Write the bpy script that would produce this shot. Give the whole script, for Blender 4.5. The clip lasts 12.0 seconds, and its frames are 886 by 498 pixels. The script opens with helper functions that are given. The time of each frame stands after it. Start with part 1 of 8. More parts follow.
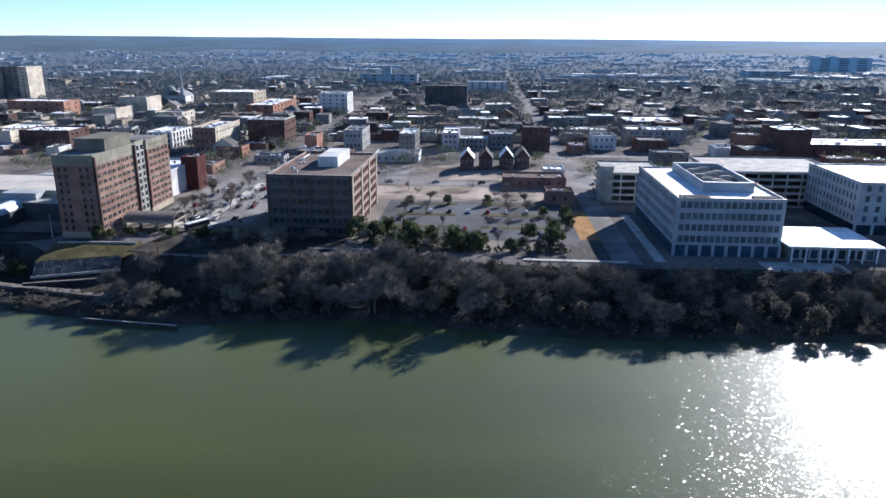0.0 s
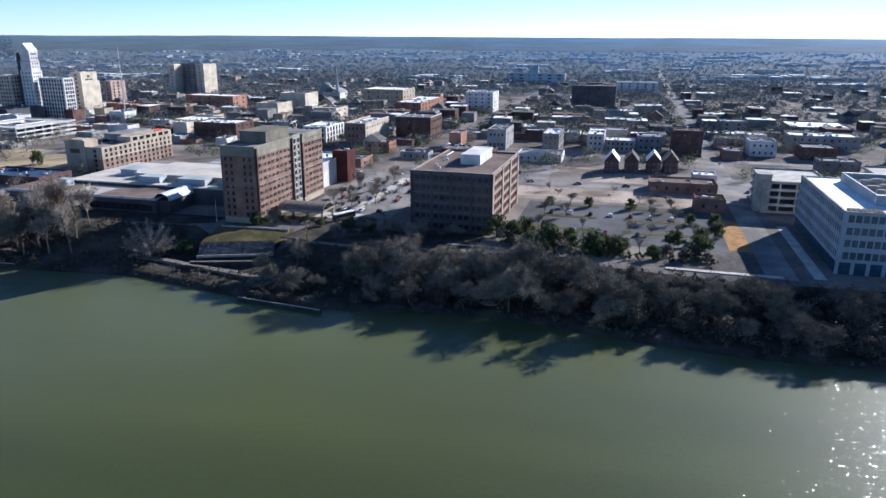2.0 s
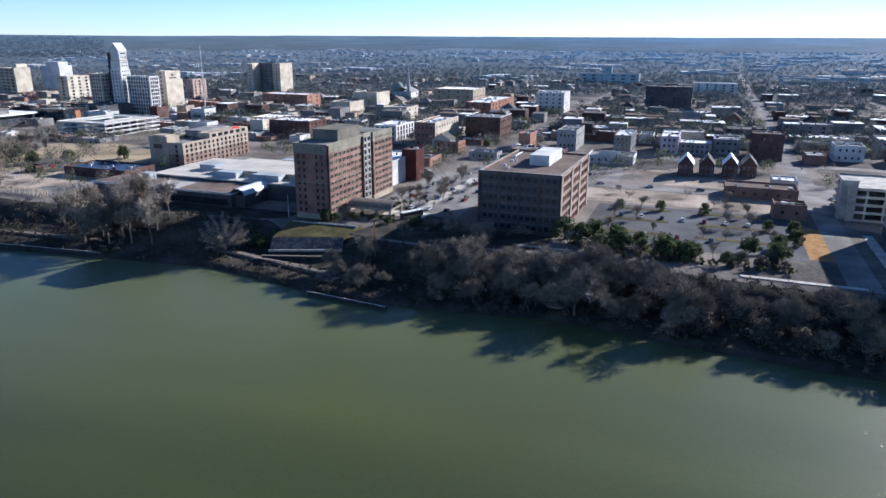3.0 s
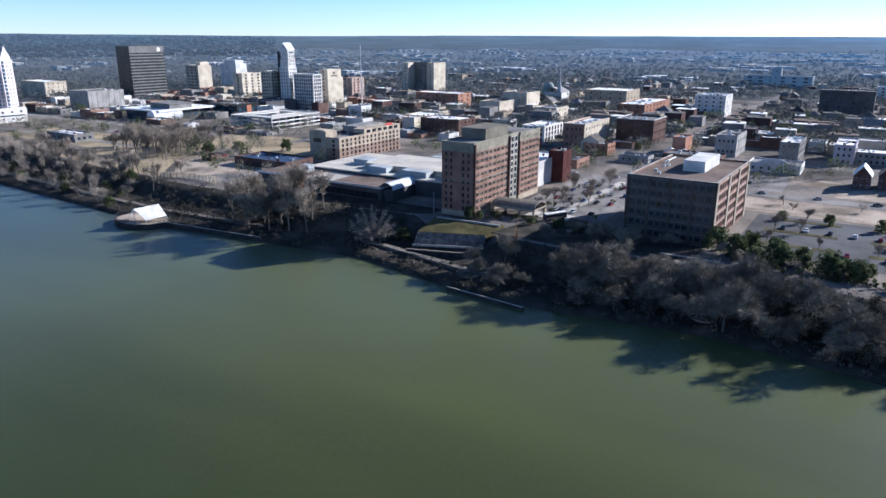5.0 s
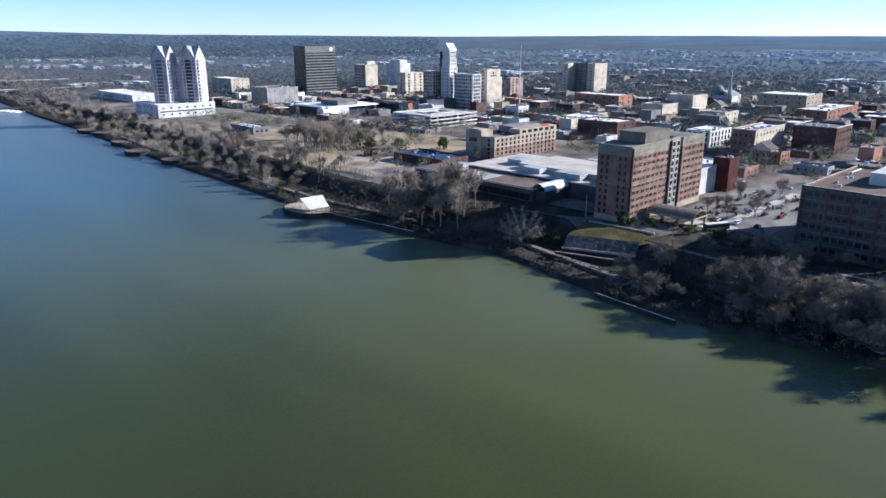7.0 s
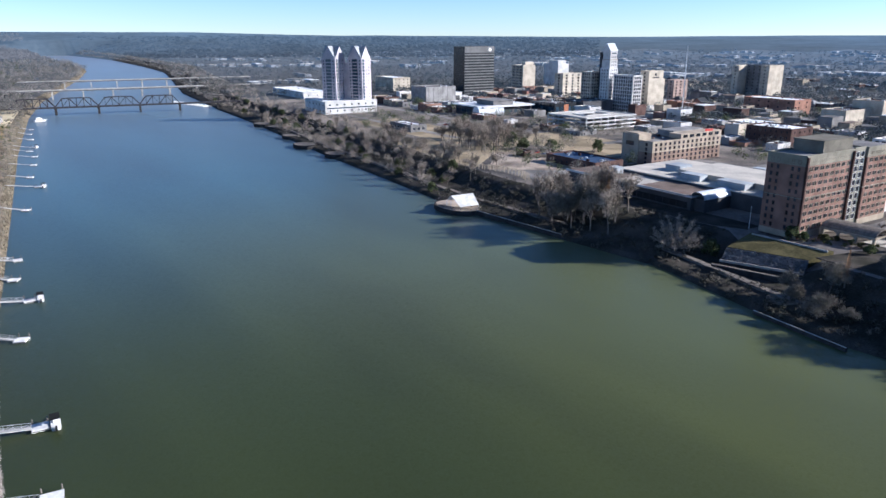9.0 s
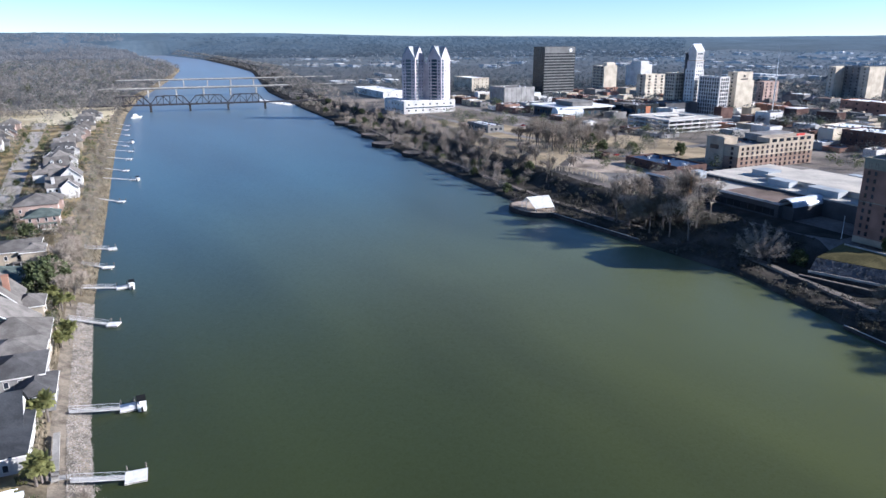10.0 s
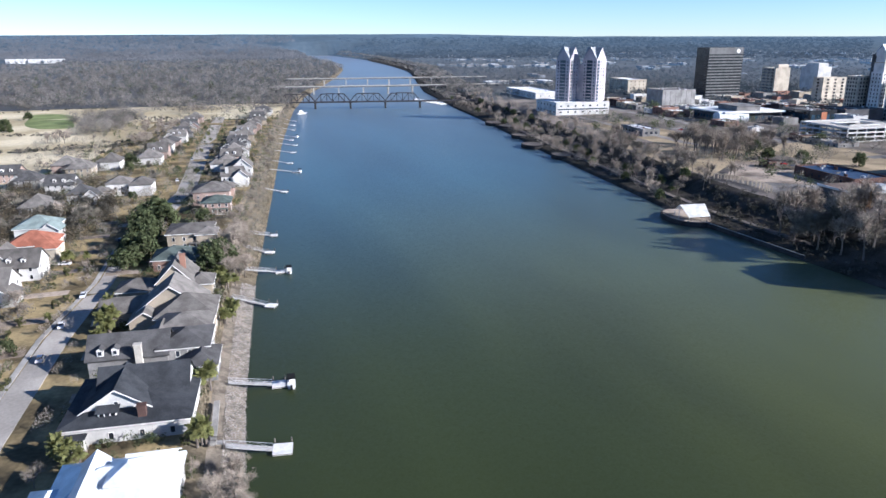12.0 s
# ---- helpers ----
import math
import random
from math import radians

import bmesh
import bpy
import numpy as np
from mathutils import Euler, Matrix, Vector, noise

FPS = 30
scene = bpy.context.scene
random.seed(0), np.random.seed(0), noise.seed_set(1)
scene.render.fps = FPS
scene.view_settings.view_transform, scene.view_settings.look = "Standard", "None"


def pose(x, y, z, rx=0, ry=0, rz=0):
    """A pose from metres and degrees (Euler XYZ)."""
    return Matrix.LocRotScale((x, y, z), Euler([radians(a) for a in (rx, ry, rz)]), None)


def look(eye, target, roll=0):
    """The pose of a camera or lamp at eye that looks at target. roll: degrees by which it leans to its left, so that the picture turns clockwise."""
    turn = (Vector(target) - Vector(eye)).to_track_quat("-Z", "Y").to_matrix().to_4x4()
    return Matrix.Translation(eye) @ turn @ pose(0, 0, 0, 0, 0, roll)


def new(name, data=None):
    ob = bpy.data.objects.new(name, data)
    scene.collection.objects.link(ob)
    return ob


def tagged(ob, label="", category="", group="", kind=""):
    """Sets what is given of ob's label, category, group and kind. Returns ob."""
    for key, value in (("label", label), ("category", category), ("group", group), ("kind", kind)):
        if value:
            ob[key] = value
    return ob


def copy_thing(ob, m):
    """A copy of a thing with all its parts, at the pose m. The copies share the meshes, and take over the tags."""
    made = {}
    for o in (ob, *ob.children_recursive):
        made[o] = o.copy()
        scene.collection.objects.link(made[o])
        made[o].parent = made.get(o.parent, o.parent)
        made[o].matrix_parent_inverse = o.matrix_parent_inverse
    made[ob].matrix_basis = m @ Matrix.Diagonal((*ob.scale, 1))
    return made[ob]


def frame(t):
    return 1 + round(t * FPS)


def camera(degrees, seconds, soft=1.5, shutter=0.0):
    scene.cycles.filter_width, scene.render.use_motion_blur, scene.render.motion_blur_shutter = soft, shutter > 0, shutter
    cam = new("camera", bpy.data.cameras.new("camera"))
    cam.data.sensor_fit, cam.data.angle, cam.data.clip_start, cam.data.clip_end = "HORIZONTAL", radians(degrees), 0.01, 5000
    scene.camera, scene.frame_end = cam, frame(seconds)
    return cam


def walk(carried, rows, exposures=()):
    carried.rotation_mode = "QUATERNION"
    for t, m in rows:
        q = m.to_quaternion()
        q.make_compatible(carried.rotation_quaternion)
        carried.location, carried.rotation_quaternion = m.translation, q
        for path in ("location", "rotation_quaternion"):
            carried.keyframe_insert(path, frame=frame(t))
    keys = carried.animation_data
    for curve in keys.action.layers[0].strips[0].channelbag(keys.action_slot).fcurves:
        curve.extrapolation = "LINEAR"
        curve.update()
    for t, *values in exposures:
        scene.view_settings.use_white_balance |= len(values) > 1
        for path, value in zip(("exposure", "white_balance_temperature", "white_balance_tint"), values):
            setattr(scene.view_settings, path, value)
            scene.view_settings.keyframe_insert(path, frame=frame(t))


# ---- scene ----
cam = camera(64.52, 12.0)

# The camera hovers in one spot over the river and turns to its left.
PATH = [
    (0.0, pose(0, 0, 90, 0, 0, -0.22) @ pose(0, 0, 0, 73.32) @ pose(0, 0, 0, 0, 0, 0.38)),
    (0.5, pose(0, 0, 90, 0, 0, 2.79) @ pose(0, 0, 0, 73.28) @ pose(0, 0, 0, 0, 0, 0.35)),
    (1.0, pose(0, 0, 90, 0, 0, 5.76) @ pose(0, 0, 0, 73.25) @ pose(0, 0, 0, 0, 0, 0.32)),
    (1.5, pose(0, 0, 90, 0, 0, 8.60) @ pose(0, 0, 0, 73.22) @ pose(0, 0, 0, 0, 0, 0.30)),
    (2.0, pose(0, 0, 90, 0, 0, 11.42) @ pose(0, 0, 0, 73.20) @ pose(0, 0, 0, 0, 0, 0.28)),
    (2.5, pose(0, 0, 90, 0, 0, 14.24) @ pose(0, 0, 0, 73.18) @ pose(0, 0, 0, 0, 0, 0.25)),
    (4.5, pose(0, 0, 90, 0, 0, 25.87) @ pose(0, 0, 0, 73.13) @ pose(0, 0, 0, 0, 0, 0.15)),
    (5.0, pose(0, 0, 90, 0, 0, 29.04) @ pose(0, 0, 0, 73.12) @ pose(0, 0, 0, 0, 0, 0.13)),
    (5.5, pose(0, 0, 90, 0, 0, 32.20) @ pose(0, 0, 0, 73.12) @ pose(0, 0, 0, 0, 0, 0.10)),
    (6.0, pose(0, 0, 90, 0, 0, 35.36) @ pose(0, 0, 0, 73.12) @ pose(0, 0, 0, 0, 0, 0.07)),
    (6.5, pose(0, 0, 90, 0, 0, 38.51) @ pose(0, 0, 0, 73.12) @ pose(0, 0, 0, 0, 0, 0.05)),
    (7.0, pose(0, 0, 90, 0, 0, 41.65) @ pose(0, 0, 0, 73.13) @ pose(0, 0, 0, 0, 0, 0.02)),
    (9.0, pose(0, 0, 90, 0, 0, 54.11) @ pose(0, 0, 0, 73.17) @ pose(0, 0, 0, 0, 0, -0.10)),
    (9.5, pose(0, 0, 90, 0, 0, 57.24) @ pose(0, 0, 0, 73.19) @ pose(0, 0, 0, 0, 0, -0.14)),
    (10.0, pose(0, 0, 90, 0, 0, 60.38) @ pose(0, 0, 0, 73.21) @ pose(0, 0, 0, 0, 0, -0.17)),
    (10.5, pose(0, 0, 90, 0, 0, 63.49) @ pose(0, 0, 0, 73.23) @ pose(0, 0, 0, 0, 0, -0.21)),
    (11.0, pose(0, 0, 90, 0, 0, 66.62) @ pose(0, 0, 0, 73.26) @ pose(0, 0, 0, 0, 0, -0.24)),
    (11.5, pose(0, 0, 90, 0, 0, 69.47) @ pose(0, 0, 0, 73.28) @ pose(0, 0, 0, 0, 0, -0.28)),
    (12.0, pose(0, 0, 90, 0, 0, 72.55) @ pose(0, 0, 0, 73.31) @ pose(0, 0, 0, 0, 0, -0.32)),
]
walk(cam, PATH, [(0.0, 1.28, 5000, 12), (7.0, 1.28, 5000, 12), (9.0, 1.25, 5050, 13), (10.4, 1.40, 5050, 13), (11.4, 1.27, 5050, 13), (12.0, 1.28, 5050, 13)])

# ---- world and light ----
SUN_AZ, SUN_EL = 36.0, 22.5          # degrees clockwise from +y, degrees up
world = bpy.data.worlds.new("sky")
scene.world = world
world.use_nodes = True
wn = world.node_tree.nodes
sky = wn.new("ShaderNodeTexSky")
sky.sky_type = "NISHITA"
sky.sun_disc = False
sky.sun_elevation = radians(SUN_EL)
sky.sun_rotation = radians(SUN_AZ)
sky.altitude = 50
sky.air_density, sky.dust_density, sky.ozone_density = 0.72, 0.0, 2.3
wn["Background"].inputs["Strength"].default_value = 0.058
world.node_tree.links.new(sky.outputs[0], wn["Background"].inputs["Color"])

sun = new("sun", bpy.data.lights.new("sun", "SUN"))
sun.data.energy, sun.data.angle, sun.data.color = 5.0, radians(0.53), (1.0, 0.845, 0.66)
sa, se = radians(SUN_AZ), radians(SUN_EL)
sun_way = Vector((math.sin(sa) * math.cos(se), math.cos(sa) * math.cos(se), math.sin(se)))
sun.matrix_world = look(sun_way * 300, (0, 0, 0))


# ---- materials ----
def mat(name, color, rough=0.8, var=0.25, scale=0.3, fine=4.0, bump=0.0, metal=0.0, tint=None, per=0.0, spec=0.3, thin=0.0):
    """Painted, stony or leafy surface: coarse stains and fine grain in metres, per-object or per-island variation."""
    m = bpy.data.materials.new(name)
    m.use_nodes = True
    nt = m.node_tree
    n, l = nt.nodes, nt.links
    b = n["Principled BSDF"]
    geo = n.new("ShaderNodeNewGeometry")
    big, small = n.new("ShaderNodeTexNoise"), n.new("ShaderNodeTexNoise")
    for tex, s in ((big, scale), (small, fine)):
        tex.inputs["Scale"].default_value = s
        tex.inputs["Detail"].default_value = 4
        l.new(geo.outputs["Position"], tex.inputs["Vector"])
    add = n.new("ShaderNodeMath")
    add.operation = "ADD"
    l.new(big.outputs["Fac"], add.inputs[0])
    l.new(small.outputs["Fac"], add.inputs[1])
    rng = n.new("ShaderNodeMapRange")
    rng.inputs["From Min"].default_value, rng.inputs["From Max"].default_value = 0.7, 1.3
    rng.inputs["To Min"].default_value, rng.inputs["To Max"].default_value = 1 - var, 1 + var
    l.new(add.outputs[0], rng.inputs["Value"])
    fac = rng.outputs[0]
    if per:
        if per > 0:
            src = n.new("ShaderNodeObjectInfo").outputs["Random"]
        else:
            src = geo.outputs["Random Per Island"]
        r2 = n.new("ShaderNodeMapRange")
        r2.inputs["To Min"].default_value, r2.inputs["To Max"].default_value = 1 - abs(per), 1 + abs(per)
        l.new(src, r2.inputs["Value"])
        mul = n.new("ShaderNodeMath")
        mul.operation = "MULTIPLY"
        l.new(fac, mul.inputs[0])
        l.new(r2.outputs[0], mul.inputs[1])
        fac = mul.outputs[0]
    mix = n.new("ShaderNodeMix")
    mix.data_type = "RGBA"
    other = tint or tuple(c * 0.8 for c in color)
    mix.inputs["A"].default_value = (*other, 1)
    mix.inputs["B"].default_value = (*color, 1)
    step = n.new("ShaderNodeMapRange")
    step.inputs["From Min"].default_value, step.inputs["From Max"].default_value = 0.38, 0.6
    l.new(big.outputs["Fac"], step.inputs["Value"])
    l.new(step.outputs[0], mix.inputs["Factor"])
    sc = n.new("ShaderNodeVectorMath")
    sc.operation = "SCALE"
    l.new(mix.outputs["Result"], sc.inputs[0])
    l.new(fac, sc.inputs["Scale"])
    l.new(sc.outputs[0], b.inputs["Base Color"])
    b.inputs["Roughness"].default_value, b.inputs["Metallic"].default_value = rough, metal
    b.inputs["Specular IOR Level"].default_value = spec if rough < 0.8 else 0.02
    if bump:
        bp = n.new("ShaderNodeBump")
        bp.inputs["Strength"].default_value, bp.inputs["Distance"].default_value = 0.6, bump
        l.new(small.outputs["Fac"], bp.inputs["Height"])
        l.new(bp.outputs[0], b.inputs["Normal"])
    if thin:                                   # leaves let part of the light through
        tr, blend = n.new("ShaderNodeBsdfTranslucent"), n.new("ShaderNodeMixShader")
        blend.inputs[0].default_value = thin
        l.new(sc.outputs[0], tr.inputs["Color"])
        l.new(b.outputs[0], blend.inputs[1])
        l.new(tr.outputs[0], blend.inputs[2])
        l.new(blend.outputs[0], n["Material Output"].inputs["Surface"])
    return m


def water_material():
    m = bpy.data.materials.new("river_water")
    m.use_nodes = True
    n, l = m.node_tree.nodes, m.node_tree.links
    n.remove(n["Principled BSDF"])
    geo = n.new("ShaderNodeNewGeometry")

    def mapped(src, a, b, c, d, smooth=False):
        r = n.new("ShaderNodeMapRange")
        if smooth:
            r.interpolation_type = "SMOOTHSTEP"
        for key, value in zip(("From Min", "From Max", "To Min", "To Max"), (a, b, c, d)):
            r.inputs[key].default_value = value
        l.new(src, r.inputs["Value"])
        return r.outputs[0]

    # silt drifting in long soft streaks along the stream
    mp = n.new("ShaderNodeMapping")
    mp.inputs["Rotation"].default_value[2] = radians(14)
    mp.inputs["Scale"].default_value = (0.004, 0.014, 1)
    l.new(geo.outputs["Position"], mp.inputs["Vector"])
    silt = n.new("ShaderNodeTexNoise")
    silt.inputs["Scale"].default_value, silt.inputs["Detail"].default_value = 1.0, 2.5
    l.new(mp.outputs[0], silt.inputs["Vector"])
    xyz = n.new("ShaderNodeSeparateXYZ")
    l.new(geo.outputs["Position"], xyz.inputs[0])
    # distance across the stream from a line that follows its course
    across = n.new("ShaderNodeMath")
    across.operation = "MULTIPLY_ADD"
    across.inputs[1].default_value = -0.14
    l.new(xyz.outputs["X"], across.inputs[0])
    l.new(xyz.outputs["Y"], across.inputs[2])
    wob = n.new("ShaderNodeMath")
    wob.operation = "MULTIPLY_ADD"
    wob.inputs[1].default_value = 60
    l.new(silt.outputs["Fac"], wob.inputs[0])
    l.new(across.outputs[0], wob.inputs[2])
    mid_stream = mapped(wob.outputs[0], 120, 190, 0, 1, True)        # dark by the garden shore, silty in mid-stream
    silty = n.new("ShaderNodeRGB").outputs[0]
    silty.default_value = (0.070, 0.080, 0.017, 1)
    # greener with distance from a spot in mid-stream
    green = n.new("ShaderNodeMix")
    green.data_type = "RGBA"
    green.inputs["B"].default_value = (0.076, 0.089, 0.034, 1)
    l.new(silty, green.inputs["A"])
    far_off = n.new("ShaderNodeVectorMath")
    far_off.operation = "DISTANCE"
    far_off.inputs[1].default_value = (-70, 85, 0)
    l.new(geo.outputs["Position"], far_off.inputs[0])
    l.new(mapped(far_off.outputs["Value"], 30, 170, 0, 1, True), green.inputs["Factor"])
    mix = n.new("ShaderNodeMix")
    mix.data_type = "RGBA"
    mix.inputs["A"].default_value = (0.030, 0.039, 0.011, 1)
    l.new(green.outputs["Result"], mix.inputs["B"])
    l.new(mid_stream, mix.inputs["Factor"])
    blue = n.new("ShaderNodeMix")              # bluer downstream: mirrored sky put into the body colour
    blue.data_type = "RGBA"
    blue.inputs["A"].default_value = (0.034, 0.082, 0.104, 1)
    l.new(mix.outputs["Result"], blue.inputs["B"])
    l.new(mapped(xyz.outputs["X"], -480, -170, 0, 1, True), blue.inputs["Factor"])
    tone = n.new("ShaderNodeVectorMath")
    tone.operation = "SCALE"
    l.new(blue.outputs["Result"], tone.inputs[0])
    # darker towards the town's bank, fading out downstream
    bank_tone, dark = n.new("ShaderNodeMath"), n.new("ShaderNodeMath")
    bank_tone.operation, dark.operation = "MAXIMUM", "MULTIPLY"
    l.new(mapped(xyz.outputs["Y"], 95, 165, 1, 0.88, True), bank_tone.inputs[0])
    l.new(mapped(xyz.outputs["X"], -230, -110, 1, 0, True), bank_tone.inputs[1])
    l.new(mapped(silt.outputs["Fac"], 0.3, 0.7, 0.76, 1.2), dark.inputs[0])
    l.new(bank_tone.outputs[0], dark.inputs[1])
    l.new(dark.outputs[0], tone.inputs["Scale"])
    # the silty body scatters evenly; only the mirror on top feels the waves
    body, gloss, blend, fres = n.new("ShaderNodeBsdfDiffuse"), n.new("ShaderNodeBsdfGlossy"), n.new("ShaderNodeMixShader"), n.new("ShaderNodeFresnel")
    l.new(tone.outputs[0], body.inputs["Color"])
    gloss.inputs["Roughness"].default_value, fres.inputs["IOR"].default_value = 0.13, 1.38
    last = None
    for s, d in ((0.25, 0.05), (0.9, 0.03)):
        tex = n.new("ShaderNodeTexNoise")
        tex.inputs["Scale"].default_value, tex.inputs["Detail"].default_value = s, 2
        l.new(geo.outputs["Position"], tex.inputs["Vector"])
        bp = n.new("ShaderNodeBump")
        bp.inputs["Strength"].default_value, bp.inputs["Distance"].default_value = 1.0, d * 2
        l.new(tex.outputs["Fac"], bp.inputs["Height"])
        if last:
            l.new(last, bp.inputs["Normal"])
        last = bp.outputs[0]
    # wind ripples as small facets, a few of them steep
    for s, k in ((2.1, 0.165), (4.3, 0.14), (0.8, 0.08)):
        cell = n.new("ShaderNodeTexVoronoi")
        cell.voronoi_dimensions = "2D"
        cell.inputs["Scale"].default_value = s
        l.new(geo.outputs["Position"], cell.inputs["Vector"])
        v = n.new("ShaderNodeVectorMath")
        v.operation = "MULTIPLY_ADD"
        v.inputs[1].default_value, v.inputs[2].default_value = (2, 2, 0), (-1, -1, 0)
        l.new(cell.outputs["Color"], v.inputs[0])
        sq, cube = n.new("ShaderNodeVectorMath"), n.new("ShaderNodeVectorMath")
        sq.operation = cube.operation = "MULTIPLY"
        l.new(v.outputs[0], sq.inputs[0])
        l.new(v.outputs[0], sq.inputs[1])
        l.new(sq.outputs[0], cube.inputs[0])
        l.new(v.outputs[0], cube.inputs[1])
        add = n.new("ShaderNodeVectorMath")
        add.operation = "MULTIPLY_ADD"
        add.inputs[1].default_value = (k, k, 0)
        l.new(cube.outputs[0], add.inputs[0])
        l.new(last, add.inputs[2])
        nrm = n.new("ShaderNodeVectorMath")
        nrm.operation = "NORMALIZE"
        l.new(add.outputs[0], nrm.inputs[0])
        last = nrm.outputs[0]
    l.new(last, gloss.inputs["Normal"])
    calm, top = n.new("ShaderNodeBsdfGlossy"), n.new("ShaderNodeMixShader")
    calm.inputs["Roughness"].default_value, top.inputs[0].default_value = 0.5, 0.62
    l.new(calm.outputs[0], top.inputs[1])
    l.new(gloss.outputs[0], top.inputs[2])
    l.new(fres.outputs[0], blend.inputs[0])
    l.new(body.outputs[0], blend.inputs[1])
    l.new(top.outputs[0], blend.inputs[2])
    l.new(blend.outputs[0], n["Material Output"].inputs["Surface"])
    return m


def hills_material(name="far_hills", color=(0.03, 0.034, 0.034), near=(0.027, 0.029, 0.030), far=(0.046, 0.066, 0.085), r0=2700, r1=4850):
    """Far wooded plain and hills, a backdrop whose blue haze is put in as emission."""
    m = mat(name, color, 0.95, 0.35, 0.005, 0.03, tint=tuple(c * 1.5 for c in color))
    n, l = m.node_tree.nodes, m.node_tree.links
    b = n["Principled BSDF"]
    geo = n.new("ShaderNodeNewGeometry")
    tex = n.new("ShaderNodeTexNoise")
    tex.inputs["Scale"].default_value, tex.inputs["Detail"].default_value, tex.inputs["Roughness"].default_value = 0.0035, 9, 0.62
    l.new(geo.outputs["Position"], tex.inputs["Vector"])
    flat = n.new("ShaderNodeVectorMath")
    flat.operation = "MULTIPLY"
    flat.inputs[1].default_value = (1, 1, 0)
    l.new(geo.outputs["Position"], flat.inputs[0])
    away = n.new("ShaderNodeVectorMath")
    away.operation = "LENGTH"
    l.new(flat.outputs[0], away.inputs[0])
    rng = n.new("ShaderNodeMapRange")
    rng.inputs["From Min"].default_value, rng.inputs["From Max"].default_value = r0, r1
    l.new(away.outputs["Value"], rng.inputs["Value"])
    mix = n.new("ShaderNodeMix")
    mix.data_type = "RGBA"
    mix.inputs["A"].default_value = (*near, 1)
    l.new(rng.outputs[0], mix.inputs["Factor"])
    air, xyz, side = n.new("ShaderNodeMix"), n.new("ShaderNodeSeparateXYZ"), n.new("ShaderNodeMapRange")   # the haze glow is bluer over the town's plain
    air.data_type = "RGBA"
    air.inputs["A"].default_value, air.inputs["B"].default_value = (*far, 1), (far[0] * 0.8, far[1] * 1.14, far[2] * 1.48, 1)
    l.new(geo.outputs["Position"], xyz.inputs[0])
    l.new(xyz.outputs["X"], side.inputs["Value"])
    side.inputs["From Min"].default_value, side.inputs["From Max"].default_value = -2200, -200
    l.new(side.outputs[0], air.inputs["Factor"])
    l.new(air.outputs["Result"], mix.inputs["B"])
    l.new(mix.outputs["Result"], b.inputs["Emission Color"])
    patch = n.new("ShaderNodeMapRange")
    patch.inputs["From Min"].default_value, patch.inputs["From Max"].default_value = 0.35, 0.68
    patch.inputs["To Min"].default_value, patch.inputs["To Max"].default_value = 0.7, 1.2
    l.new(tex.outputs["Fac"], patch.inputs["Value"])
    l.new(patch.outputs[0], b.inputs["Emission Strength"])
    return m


def paint_material():
    """Car paint: each car draws its colour by chance."""
    m = bpy.data.materials.new("car_paint")
    m.use_nodes = True
    n, l = m.node_tree.nodes, m.node_tree.links
    info = n.new("ShaderNodeObjectInfo")
    ramp = n.new("ShaderNodeValToRGB")
    ramp.color_ramp.interpolation = "CONSTANT"
    e = ramp.color_ramp.elements
    e[0].color = (0.7, 0.7, 0.7, 1)
    e[1].position, e[1].color = 0.3, (0.03, 0.03, 0.035, 1)
    for p, c in ((0.52, (0.3, 0.31, 0.33, 1)), (0.7, (0.25, 0.02, 0.02, 1)), (0.82, (0.03, 0.06, 0.16, 1))):
        k = e.new(p)
        k.color = c
    l.new(info.outputs["Random"], ramp.inputs["Fac"])
    b = n["Principled BSDF"]
    l.new(ramp.outputs[0], b.inputs["Base Color"])
    b.inputs["Roughness"].default_value = 0.25
    return m


WATER, HILLS, PAINT = water_material(), hills_material(), paint_material()
GROUND = mat("town_ground", (0.190, 0.166, 0.142), 0.95, 0.35, 0.03, 0.5, tint=(0.115, 0.105, 0.096))
DRYLAWN = mat("dry_winter_lawn", (0.34, 0.275, 0.18), 0.95, 0.25, 0.05, 0.9, tint=(0.25, 0.205, 0.135))
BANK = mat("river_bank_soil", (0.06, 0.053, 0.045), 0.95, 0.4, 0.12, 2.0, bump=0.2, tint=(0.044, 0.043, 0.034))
ASPHALT = mat("asphalt", (0.112, 0.112, 0.116), 0.9, 0.2, 0.05, 1.5, tint=(0.086, 0.086, 0.086))
PALEROAD = mat("sunbleached_asphalt", (0.241, 0.225, 0.208), 0.9, 0.25, 0.06, 1.2, tint=(0.172, 0.163, 0.153))
ROADN = mat("grey_residential_asphalt", (0.387, 0.357, 0.314), 0.9, 0.15, 0.06, 1.2)
CONCRETE = mat("concrete", (0.361, 0.344, 0.310), 0.85, 0.2, 0.2, 3.0)
PALECONC = mat("pale_concrete", (0.50, 0.47, 0.41), 0.85, 0.15, 0.2, 3.0)
BRICK = mat("red_brown_brick", (0.238, 0.149, 0.117), 0.85, 0.18, 0.15, 5.0, per=0.08)
BRICKD = mat("dark_brick", (0.103, 0.067, 0.058), 0.85, 0.2, 0.15, 5.0, per=0.15)
BRICKO = mat("orange_brick", (0.29, 0.165, 0.12), 0.85, 0.2, 0.15, 5.0, per=0.15)
TANSTONE = mat("tan_stucco", (0.344, 0.297, 0.228), 0.85, 0.12, 0.15, 3.0, per=0.06)
CREAM = mat("cream_stucco", (0.50, 0.445, 0.355), 0.85, 0.12, 0.12, 2.0, per=0.1)
GREYWALL = mat("grey_rendered_wall", (0.262, 0.255, 0.245), 0.85, 0.2, 0.12, 2.0, per=0.25)
